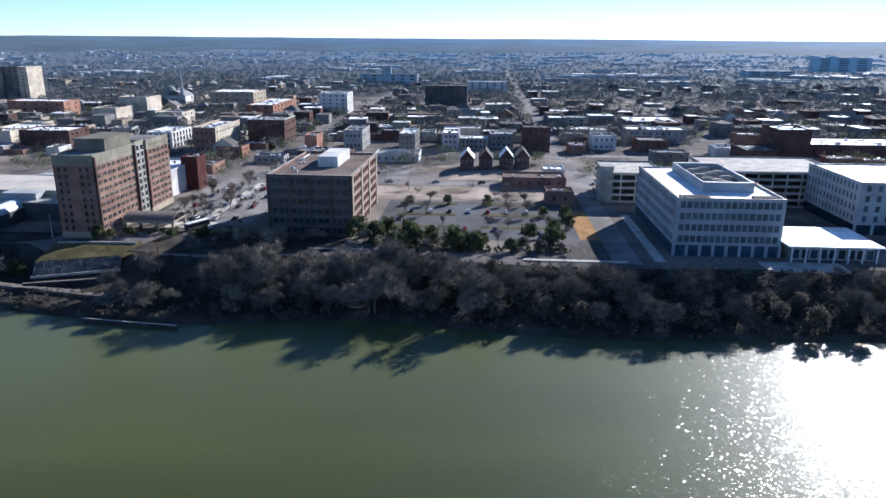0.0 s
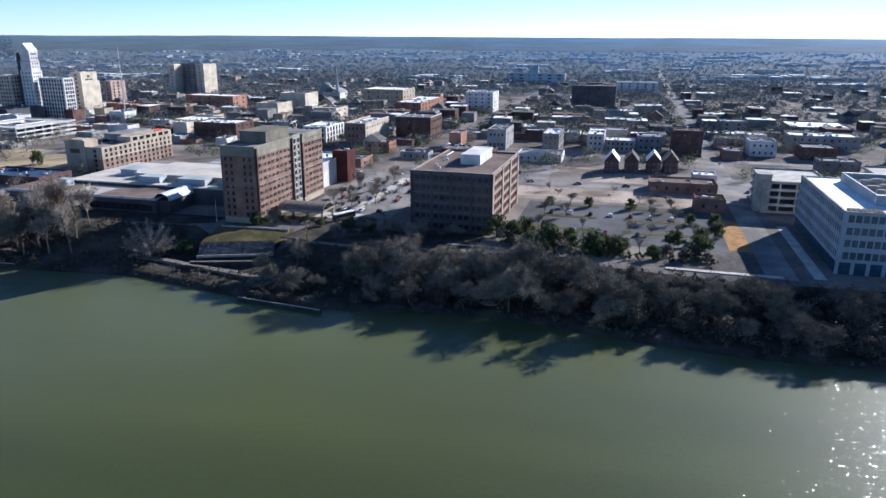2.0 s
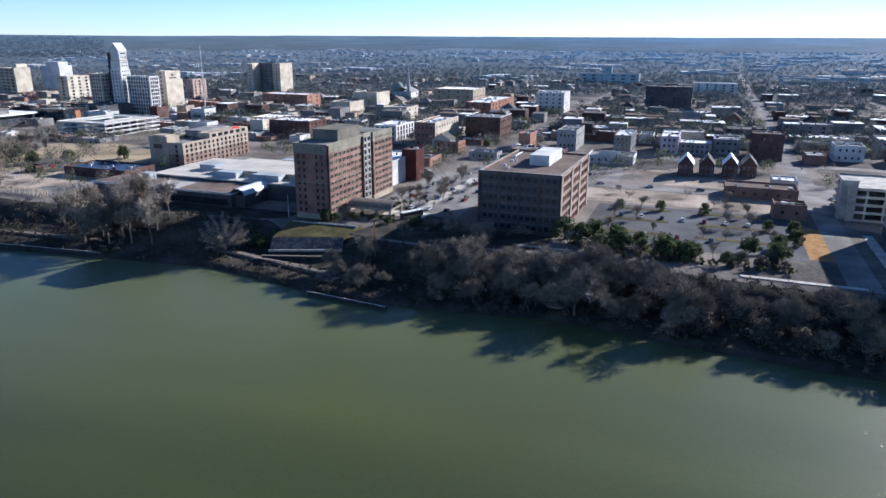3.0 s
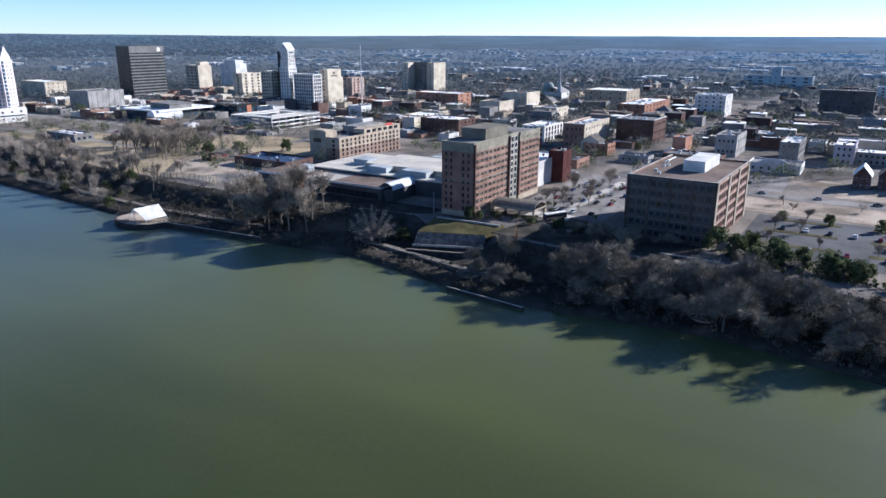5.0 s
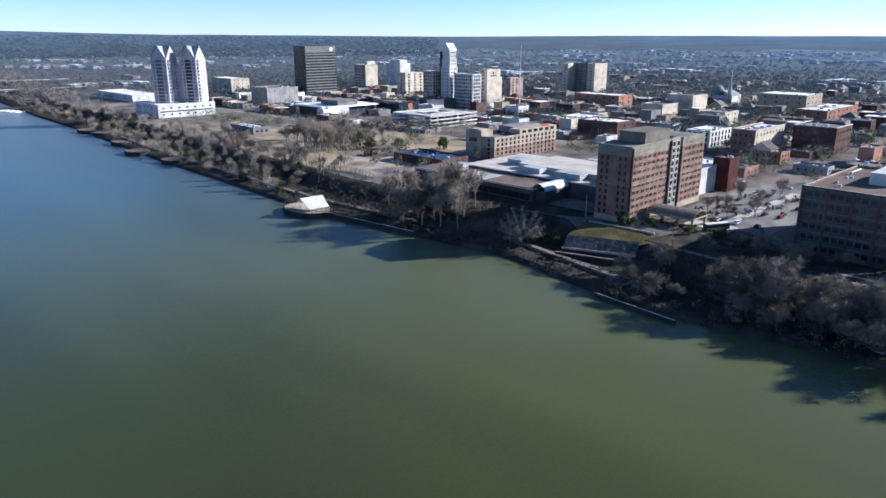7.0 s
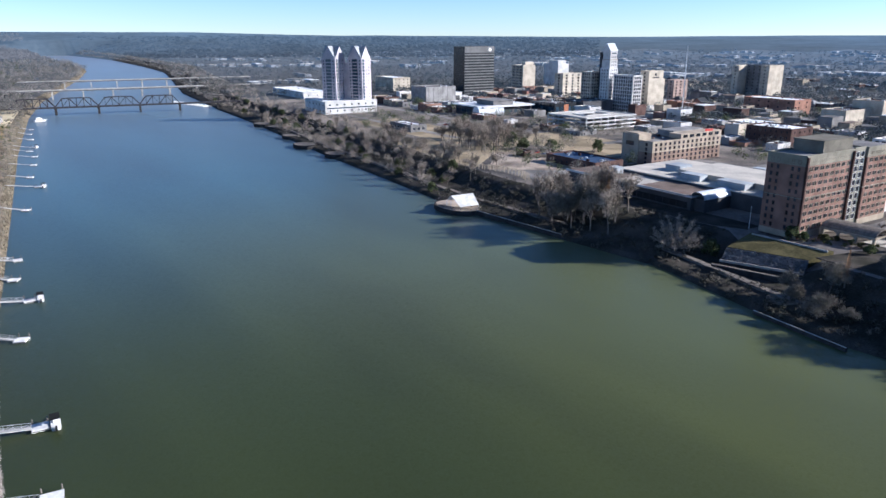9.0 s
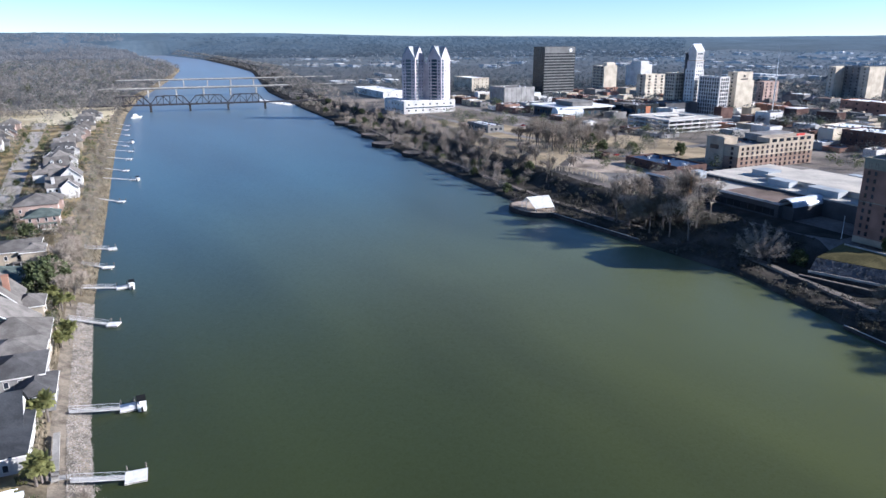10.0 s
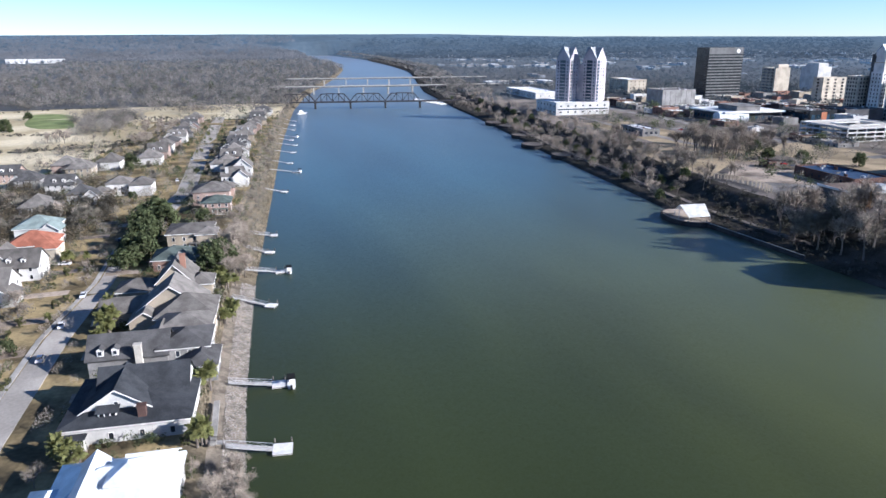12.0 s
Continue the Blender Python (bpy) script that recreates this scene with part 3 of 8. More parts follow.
def build_ground():
    xs = sorted({round(v) for v in [*np.arange(-420, 260, 8), *np.arange(-1300, -420, 22), *np.arange(260, 700, 40),
                                    *np.arange(-4900, -1300, 100), *np.arange(700, 4901, 150)]})
    south = [0, 2, 4, 8, 12, 17, 22, 26, 30, 33.5, 37, 42, 60, 100, 200, 350, 550, 800, 1100, 1500, 1900, 2200, 2500, 2800, 3100, 3400, 3700, 4000, 4300, 4700]
    north = [0, 2, 4, 6.5, 9, 14, 30, 60, 80, 100, 120, 140, 160, 250, 400, 600, 900, 1300, 1800, 2400, 2800, 3200, 3600, 4000, 4400, 4900]
    rows = []
    for x in xs:
        ys, yn = along(S_SHORE, x), along(N_SHORE, x)
        col = [yn - o for o in north[::-1]] + [yn + (ys - yn) * f for f in (0.08, 0.5, 0.92)] + [ys + o for o in south]
        rows.append([(x, y, gz(x, y) + (0.25 * noise.noise((x * 0.08, y * 0.08, 0)) if 0.5 < gz(x, y) < 9 else 0)) for y in col])
    k = len(rows[0])
    s = Shape()
    s.v = [p for col in rows for p in col]
    n0 = len(north)
    for i in range(len(xs) - 1):
        for j in range(k - 1):
            a = i * k + j
            s.f.append((a, a + k, a + k + 1, a + 1))
            cx, cy, cz = s.v[a]
            o = j - (n0 + 3)
            slot = 1 if (-4 <= o < 11 or n0 - 6 <= j < n0 + 3) else 0
            if n0 - 6 <= j < n0 and cx < 200:
                slot = 4
            if slot == 4 and j > n0 - 6 and -262 < cx < -128:
                slot = 7
            if j < n0 - 6 and cx < 200:
                slot = 2 if cy > -118 - 0.10 * (cx + 470) and cx > -840 else 5
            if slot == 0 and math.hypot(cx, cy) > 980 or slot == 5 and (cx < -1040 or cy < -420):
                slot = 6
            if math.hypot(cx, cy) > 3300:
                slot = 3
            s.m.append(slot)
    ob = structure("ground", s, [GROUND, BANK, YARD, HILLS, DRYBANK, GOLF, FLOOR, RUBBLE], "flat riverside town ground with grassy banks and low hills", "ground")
    for p in ob.data.polygons:
        p.use_smooth = True
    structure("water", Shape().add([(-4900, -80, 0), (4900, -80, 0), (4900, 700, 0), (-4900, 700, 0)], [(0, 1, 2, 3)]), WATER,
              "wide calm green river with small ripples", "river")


build_ground()


# ---- streets, lots and lawns on the town side ----
def uv(u, v):
    a = radians(GRID)
    return u * math.cos(a) - v * math.sin(a), u * math.sin(a) + v * math.cos(a)


def slab(name, u0, v0, u1, v1, z, material, label, category, lift=0.06):
    ob = structure(name, Shape().box(u0, v0, -0.6, u1, v1, 0), material, label, category)
    ob.matrix_basis = pose(0, 0, z + lift, 0, 0, GRID)
    return ob


for k, v in enumerate((392, 500, 597, 705, 812, 930, 1060, 1200)):
    slab("road", -900, v, 700, v + (22 if k == 2 else 11), 10, PALEROAD if k != 3 else ASPHALT, "straight town street of sun-bleached asphalt", "road")
for k, u in enumerate((-640, -520, -400, -270, -145, 50, 190, 310, 430, 560)):
    slab("road", u, {-145: 600, 50: 252}.get(u, 400), u + 10.5, 2300 if u == 50 else 1300, 10, PALEROAD,
         "straight town cross street of worn asphalt", "road", 0.08)
slab("pavement", -47, 281, 42, 352, 10, ASPHALT, "open asphalt car park with worn paint", "car park", 0.05)
slab("pavement", -152, 296, -104, 392, 10, PALEROAD, "asphalt car park beside the hotel", "car park", 0.05)
slab("pavement", -139, 290, -118, 300, 10, PALECONC, "pale paved drive before the hotel entrance", "driveway", 0.09)
slab("pavement", -128, 300, -123, 390, 10, PALECONC, "pale paved lane through the car park", "driveway", 0.09)
slab("pavement", -60, 356, 40, 390, 10, LOT, "pale bare lot of concrete and sand", "lot", 0.045)
slab("pavement", -135, 410, -45, 470, 10, PALEROAD, "asphalt car park with parked cars", "car park", 0.05)
slab("pavement", 60, 360, 90, 440, 10, PALEROAD, "asphalt yard with parked cars", "car park", 0.05)
slab("pavement", -68, 434, -20, 456, 10, LOT, "pale empty lot of dusty concrete", "lot", 0.048)
slab("pavement", -20, 410, 60, 440, 10, LOT, "pale dusty lot behind the houses", "lot", 0.045)
slab("lawn", 41.5, 284, 50, 334, 10, ORANGEMULCH, "strip of orange pine straw beside the street", "mulch bed", 0.07)
slab("pavement", 66, 256, 70, 330, 10, PALECONC, "pale concrete pavement along the street", "pavement", 0.1)
slab("lawn", -470, 290, -295, 318, 10, DRYLAWN, "dry winter grass above the river bank", "lawn", 0.05)
slab("pavement", -400, 312, -318, 352, 10, LOT, "pale open car park above the river", "car park", 0.07)
slab("lawn", -470, 352, -345, 420, 10, DRYLAWN, "dry winter lawn of a town park", "lawn", 0.07)
slab("lawn", -640, 300, -420, 352, 10, DRYLAWN, "dry park lawn above the river walk", "lawn", 0.06)
slab("pavement", -580, 352, -478, 380, 10, PALEROAD, "asphalt car park beside the park", "car park", 0.06)
slab("road", -760, 318, -470, 326, 10, PALEROAD, "narrow asphalt lane along the park", "road", 0.09)
for v in (300, 322, 344):
    slab("kerb", -40, v - 0.5, -12, v + 3, 10, OLIVE, "planted island between parking bays", "planting bed", 0.16)
    slab("kerb", 0, v - 0.5, 30, v + 3, 10, OLIVE, "planted island between parking bays", "planting bed", 0.16)


# ---- plants ----
def bare_tree_shapes(seed, h=14.0, twigs=1050, spread=0.42, upright=0.5):
    """Leafless tree: trunk with forking limbs, and a haze of thin twigs."""
    rnd = random.Random(seed)
    wood, fine = Shape(), Shape()
    tips = []

    def limb(p, d, length, r, level):
        n = 1 if level == 3 else 2
        for k in range(n):
            q = p + d * (length / n)
            wood.tube(p, q, r * (1 - 0.25 * k), r * (1 - 0.25 * (k + 1)), (6, 4, 3, 3)[level], cap=False)
            p = q
            d = (d + Vector((rnd.gauss(0, 0.16), rnd.gauss(0, 0.16), rnd.gauss(0.05, 0.1)))).normalized()
            if level >= 1:
                tips.append((p.copy(), d.copy(), length * 0.5))
        if level == 3:
            return
        for _ in range((5, 4, 3)[level]):
            side = Vector((rnd.gauss(0, 1), rnd.gauss(0, 1), rnd.gauss(0, 0.5))).normalized()
            nd = (d * upright + side * (1 - upright) + Vector((0, 0, 0.18))).normalized()
            limb(p - d * rnd.uniform(0, length * 0.3), nd, length * rnd.uniform(0.55, 0.8), r * 0.55, level + 1)

    limb(Vector((0, 0, -0.4)), Vector((rnd.gauss(0, 0.04), rnd.gauss(0, 0.04), 1)).normalized(), h * 0.34, h * 0.021, 0)
    for _ in range(twigs):
        p, d, s = rnd.choice(tips)
        w = Vector((rnd.gauss(0, 1), rnd.gauss(0, 1), rnd.gauss(0.25, 0.8))).normalized()
        e = (d * 0.6 + w).normalized() * rnd.uniform(0.06, 0.13) * h
        o = p + w * rnd.uniform(0, 0.03) * h
        c = e.cross(Vector((rnd.gauss(0, 1), rnd.gauss(0, 1), rnd.gauss(0, 1)))).normalized() * 0.0034 * h
        fine.add([o - c, o + c, o + e], [(0, 1, 2)])
        m2 = o + e * 0.45
        e2 = (e.normalized() + w * 0.8).normalized() * e.length * 0.7
        fine.add([m2 - c * 0.7, m2 + c * 0.7, m2 + e2], [(0, 1, 2)])
    return wood, fine


def round_tree_shapes(seed, r=9.0, twigs=5200):
    """Open-grown tree: limbs fan out from a short stem into a ball of twigs."""
    rnd = random.Random(seed)
    wood, fine, tips = Shape(), Shape(), []
    wood.tube((0, 0, -0.4), (0, 0, 2.6), 0.42, 0.36, 7, cap=False)
    for k in range(34):
        a, e = k * 2.4, math.asin(0.12 + 0.86 * (k + 0.5) / 34)
        d = Vector((math.cos(a) * math.cos(e), math.sin(a) * math.cos(e), math.sin(e)))
        p, rad = Vector((0, 0, 2.2)), 0.2
        for j in range(4):
            q = p + (d + Vector((rnd.gauss(0, 0.12), rnd.gauss(0, 0.12), 0.10))).normalized() * r * 0.42 * (0.6 + 0.42 * math.sin(e) + 0.1 * j)
            q = p.lerp(q, 0.78)
            wood.tube(p, q, rad, rad * 0.68, 4, cap=False)
            if j:
                tips += [(p.lerp(q, f), d) for f in (0.2, 0.6, 1.0)] * j
            p, rad = q, rad * 0.68
    for _ in range(twigs):
        p, d = rnd.choice(tips)
        w = Vector((rnd.gauss(0, 1), rnd.gauss(0, 1), rnd.gauss(0.2, 0.9))).normalized()
        v = (d * 0.7 + w).normalized() * rnd.uniform(0.8, 2.0)
        c = v.cross(Vector((rnd.gauss(0, 1), rnd.gauss(0, 1), rnd.gauss(0, 1)))).normalized() * 0.05
        fine.add([p - c, p + c, p + v], [(0, 1, 2)])
        m = p + v * 0.5
        fine.add([m - c * 0.7, m + c * 0.7, m + (v.normalized() + w * 0.9).normalized() * v.length * 0.7], [(0, 1, 2)])
    return wood, fine


def leafy_shapes(seed, h=8.0, leaves=1200, wide=0.55, low=0.08, leaf=0.46, lumps=30):
    """Evergreen: a short trunk with limbs under many leaf clumps that leave gaps and an uneven outline."""
    rnd = random.Random(seed)
    wood, crown = Shape(), Shape()
    wood.tube((0, 0, -0.4), (0, 0, h * 0.5), h * 0.03, h * 0.018, 6, cap=False)
    centres = []
    for _ in range(lumps):
        a, r, z = rnd.uniform(0, 2 * math.pi), wide * h * math.sqrt(rnd.random()) * 0.8, rnd.uniform(low + 0.07, 0.82)
        r *= 1.1 - max(0, z - 0.4) * 1.4
        c = Vector((math.cos(a) * r, math.sin(a) * r, z * h))
        centres.append((c, h * rnd.uniform(0.12, 0.19)))
        wood.tube((0, 0, h * 0.3), c, h * 0.014, h * 0.005, 4, cap=False)
    for _ in range(leaves):
        c, r = rnd.choice(centres)
        d = Vector((rnd.gauss(0, 1), rnd.gauss(0, 1), rnd.gauss(0, 1))).normalized()
        p = c + d * r * rnd.uniform(0.6, 1.1)
        s = leaf * rnd.uniform(0.6, 1.3)
        n = (d + Vector((rnd.gauss(0, 0.5), rnd.gauss(0, 0.5), rnd.gauss(0.3, 0.5)))).normalized()
        u = n.orthogonal().normalized()
        v = n.cross(u)
        crown.add([p - u * s, p - v * s * 0.6, p + u * s * 0.9, p + v * s * 0.7], [(0, 1, 2, 3)])
    return wood, crown


def columnar_shapes(seed, h=17.0, twigs=1250):
    """Cypress in winter: one straight stem, short russet side twigs, narrow cone."""
    rnd = random.Random(seed)
    wood, fine = Shape(), Shape()
    wood.tube((0, 0, -0.4), (0, 0, h * 0.5), h * 0.018, h * 0.01, 6, cap=False).tube((0, 0, h * 0.5), (0, 0, h), h * 0.01, 0.02, 5, cap=False)
    for _ in range(twigs):
        z = h * (0.12 + 0.88 * rnd.random() ** 1.2)
        a, r = rnd.uniform(0, 2 * math.pi), (1.05 - z / h) * h * 0.2 * rnd.uniform(0.3, 1)
        p = Vector((math.cos(a) * r * 0.4, math.sin(a) * r * 0.4, z))
        q = Vector((math.cos(a + 0.3) * r, math.sin(a + 0.3) * r, z + h * rnd.uniform(0.0, 0.06)))
        c = Vector((-math.sin(a), math.cos(a), rnd.uniform(-1, 1))) * 0.05
        fine.add([p - c, p + c, q], [(0, 1, 2)])
    return wood, fine


def palm_shapes(seed, h=4.6):
    """Cabbage palm: straight trunk, a ball of drooping pleated fronds."""
    rnd = random.Random(seed)
    wood, crown = Shape(), Shape()
    wood.tube((0, 0, -0.4), (0, 0, h), 0.24, 0.2, 7, cap=False)
    for _ in range(46):
        a, e = rnd.uniform(0, 2 * math.pi), rnd.uniform(-0.5, 1.35)
        d = Vector((math.cos(a) * math.cos(e), math.sin(a) * math.cos(e), math.sin(e)))
        side = Vector((-math.sin(a), math.cos(a), 0))
        p, w, length = Vector((0, 0, h)), 0.12, rnd.uniform(1.6, 2.4)
        for k in range(3):
            q = p + d * length / 3
            w2 = (0.55, 0.6, 0.05)[k]
            crown.add([p - side * w, q - side * w2, q + Vector((0, 0, 0.14)), p + Vector((0, 0, 0.1))], [(0, 1, 2, 3)])
            crown.add([p + side * w, q + side * w2, q + Vector((0, 0, 0.14)), p + Vector((0, 0, 0.1))], [(3, 2, 1, 0)])
            p, w = q, w2
            d = (d + Vector((0, 0, -0.42))).normalized()
    return wood, crown


def tall_slim(seed):
    return bare_tree_shapes(seed, 19.0, 700, upright=0.72)


KINDS = {
    "bare": [lambda s=s: bare_tree_shapes(s) for s in (1, 2, 3, 4, 5)],
    "round": [lambda s=s: round_tree_shapes(s) for s in (74,)],
    "slim": [lambda s=s: tall_slim(s) for s in (11, 12, 13)],
    "ever": [lambda s=s: leafy_shapes(s) for s in (21, 22, 23)],
    "palm": [lambda s=s: palm_shapes(s, 3.0 + 0.05 * (s - 31)) for s in (31, 32, 46)],
    "bush": [lambda s=s: leafy_shapes(s, 3.4, 520, 0.6, 0.0, 0.28, 10) for s in (34, 35)],
    "bank": [lambda s=s: bare_tree_shapes(s, 15.0, 3600, upright=0.38) for s in (81, 82, 83, 84)],
    "thicket": [lambda s=s: leafy_shapes(s, 10.0, 1800, 0.46, 0.0, 0.4, 34) for s in (91, 92, 93)],
    "cypress": [lambda s=s: columnar_shapes(s) for s in (41, 42)],
    "small": [lambda s=s: bare_tree_shapes(s, 7.0, 400, upright=0.4) for s in (51, 52, 53)],
    "shrub": [lambda s=s: leafy_shapes(s, 2.2, 200, 0.7, 0.0, 0.28, 8) for s in (61, 62)],
}
LOOK = {
    "bare": ("tree", "leafless broad tree with grey bark and fine twigs", "tree", TWIG),
    "round": ("tree", "round-crowned leafless tree alone on the dark bank", "tree", TWIG),
    "slim": ("tree", "tall slim leafless tree with pale trunk", "tree", TWIG),
    "ever": ("evergreen_tree", "dark green broad evergreen tree with dense leaves", "tree", LEAF),
    "palm": ("palm_tree", "cabbage palm with drooping yellow-green fronds", "palm tree", FROND),
    "bush": ("evergreen_bush", "tall yellow-green garden bush beside a house", "bush", LEAFLIGHT),
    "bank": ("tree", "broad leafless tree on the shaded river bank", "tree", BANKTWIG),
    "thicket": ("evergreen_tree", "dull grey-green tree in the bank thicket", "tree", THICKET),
    "cypress": ("cypress_tree", "narrow cypress with russet winter twigs", "tree", RUSSET),
    "small": ("young_tree", "small leafless street tree with thin twigs", "tree", TWIG),
    "shrub": ("shrub", "low dark evergreen shrub", "shrub", LEAF),
}
PROTO = {}
dice = random.Random(5)


def plant(kind, x, y, s=1.0, z=None, label=""):
    variant = dice.randrange(len(KINDS[kind]))
    m = pose(x, y, gz(x, y) if z is None else z, 0, 0, dice.uniform(0, 360))
    s *= dice.uniform(0.88, 1.12)
    key = (kind, variant)
    if key not in PROTO:
        name, lab, cat, mt = LOOK[kind]
        wood, crown = KINDS[kind][variant]()
        ob = thing(name, lab, cat, m, "trees" if "tree" in name else "bushes")
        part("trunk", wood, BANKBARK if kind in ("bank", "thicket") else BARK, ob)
        part("crown", crown, mt, ob)
        ob.scale = (s, s, s)
        PROTO[key] = ob
    else:
        ob = copy_thing(PROTO[key], m)
        ob.scale = (s, s, s * dice.uniform(0.92, 1.1))
    if label:
        ob["label"] = label
    return ob


# trees along the town's river bank
for x, y, s in ((-22, 220, 1.5), (-14, 224, 1.2), (8, 222, 1.4), (15, 219, 1.0), (45, 220, 1.25), (63, 222, 1.3), (-64, 232, 1.4), (-44, 226, 1.2), (30, 224, 0.9), (86, 222, 1.2)):
    plant("bank", x, y, s)
for x, y, s in ((-74, 231, 1.6), (-66, 240, 1.6), (-58, 233, 1.4), (-50, 243, 1.3), (-40, 232, 1.35), (-33, 240, 1.5), (-24, 234, 1.4), (-15, 243, 1.3), (-8, 231, 1.25), (0, 240, 1.3)):
    plant("bank", x, y, s)
for x in np.arange(-100, 300, 11.0):
    for off in (8, 18, 29):
        xx, o = x + dice.uniform(-4, 4), off + dice.uniform(-3, 3)
        if -102 < xx < -76 and (o > 12 or dice.random() < 0.6):
            continue
        kind = "thicket" if dice.random() < (0.62 if xx > -12 else 0.22) else "bank"
        plant(kind, xx, along(S_SHORE, xx) + o, (0.85 if xx > 40 else 0.9) * (0.9 if off == 8 else 1.0))
for x, off, s in ((-92, 14, 0.5), (-112, 12, 0.6), (-118, 20, 0.8), (-106, 26, 0.9)):
    plant("bank", x, along(S_SHORE, x) + off, s)
for x in np.arange(-266, -204, 7.5):
    for off in (12, 21, 30):
        if dice.random() < 0.85:
            plant("slim" if dice.random() < 0.75 else "bank", x + dice.uniform(-3, 3) + (40 if x < -254 else 0), along(S_SHORE, x) + off + dice.uniform(-3, 3), 1.3)
for x, y, s in ((-217, 253, 1.0), (-221, 257, 0.95)):
    plant("cypress", x, y, s)
plant("round", -171, 244.5, 1.0)
plant("ever", -161, 254, 0.85)
plant("cypress", -104, 247, 0.8)
for x in np.arange(-700, -330, 11.0):
    for off in (9, 22, 38):
        if dice.random() < 0.62 and not (-330 < x < -300 and off < 25):
            kind = dice.choice(("bare", "bare", "slim", "ever"))
            plant(kind, x + dice.uniform(-3, 3), along(S_SHORE, x) + off + dice.uniform(-4, 4), 0.8)
for k in range(34):
    x = dice.uniform(-500, -325)
    plant(dice.choice(("slim", "bare", "slim", "bank")), x, along(S_SHORE, x) + dice.uniform(28, 58), 0.8)
for k in range(50):
    plant(dice.choice(("slim", "slim", "bare")), dice.uniform(-470, -385), dice.uniform(318, 372), 1.1)
for x, y in ((-345, 388), (-372, 368), (-420, 372), (-385, 352)):
    plant("ever", x, y, 1.15)
plant("small", -335, 372, 1.2)
for x in np.arange(-1000, -700, 16.0):
    for off in (12, 34):
        if dice.random() < 0.7:
            plant(dice.choice(("bare", "slim", "ever")), x + dice.uniform(-4, 4), along(S_SHORE, x) + off, 0.8)
# trees in the car parks and along the edge above the wall
for k in range(17):
    kind = dice.choice(("thicket", "thicket", "ever", "bare", "bush"))
    plant(kind, -32 + k * 5.0 + dice.uniform(-2, 2), 266 + dice.uniform(-5, 7), dice.uniform(0.5, 0.8) if kind in ("ever", "bush") else dice.uniform(0.4, 0.6))
for k in range(12):
    plant("shrub", -8 + k * 5.2, 261 + dice.uniform(-1, 2), 1.4)
for v in (301, 323, 345):
    for u in (-36, -26, -17, 3, 12, 22, 29):
        x, y = uv(u, v)
        if dice.random() < 0.8:
            plant("ever" if v > 310 and dice.random() < 0.55 else "bare", x, y, 0.7 if v > 310 else 0.55)
for k in range(26):
    x, y = uv(dice.uniform(-146, -106), dice.uniform(304, 390))
    plant(dice.choice(("small", "small", "bare")), x, y, 0.75)
for x, y, s in ((-141, 279, 0.75), (-137, 281, 0.6), (-112, 282, 0.5), (-100, 283, 0.5), (-90, 281, 0.6), (-34, 281, 1.15), (-27, 277, 1.1), (-22, 283, 1.0), (-13, 276, 1.3), (-4, 279, 1.0)):
    plant("ever", x, y, s)
for k in range(22):
    plant("bush", dice.uniform(-134, -86), dice.uniform(282, 292), dice.uniform(0.5, 1.0))
for k in range(18):
    x, y = uv(dice.uniform(-146, -106), dice.choice((300, 314, 321, 336, 343, 360, 366, 380)) + dice.uniform(-1, 1))
    plant("shrub", x, y, dice.uniform(0.7, 1.2))
for k in range(9):
    plant("small", dice.uniform(-20, 45), dice.uniform(360, 385), 1.0)
for x, y, s in ((58, 318, 0.9), (56, 300, 0.8), (64, 352, 1.0), (48, 290, 0.8), (96, 300, 0.6)):
    plant("ever", x, y, s)


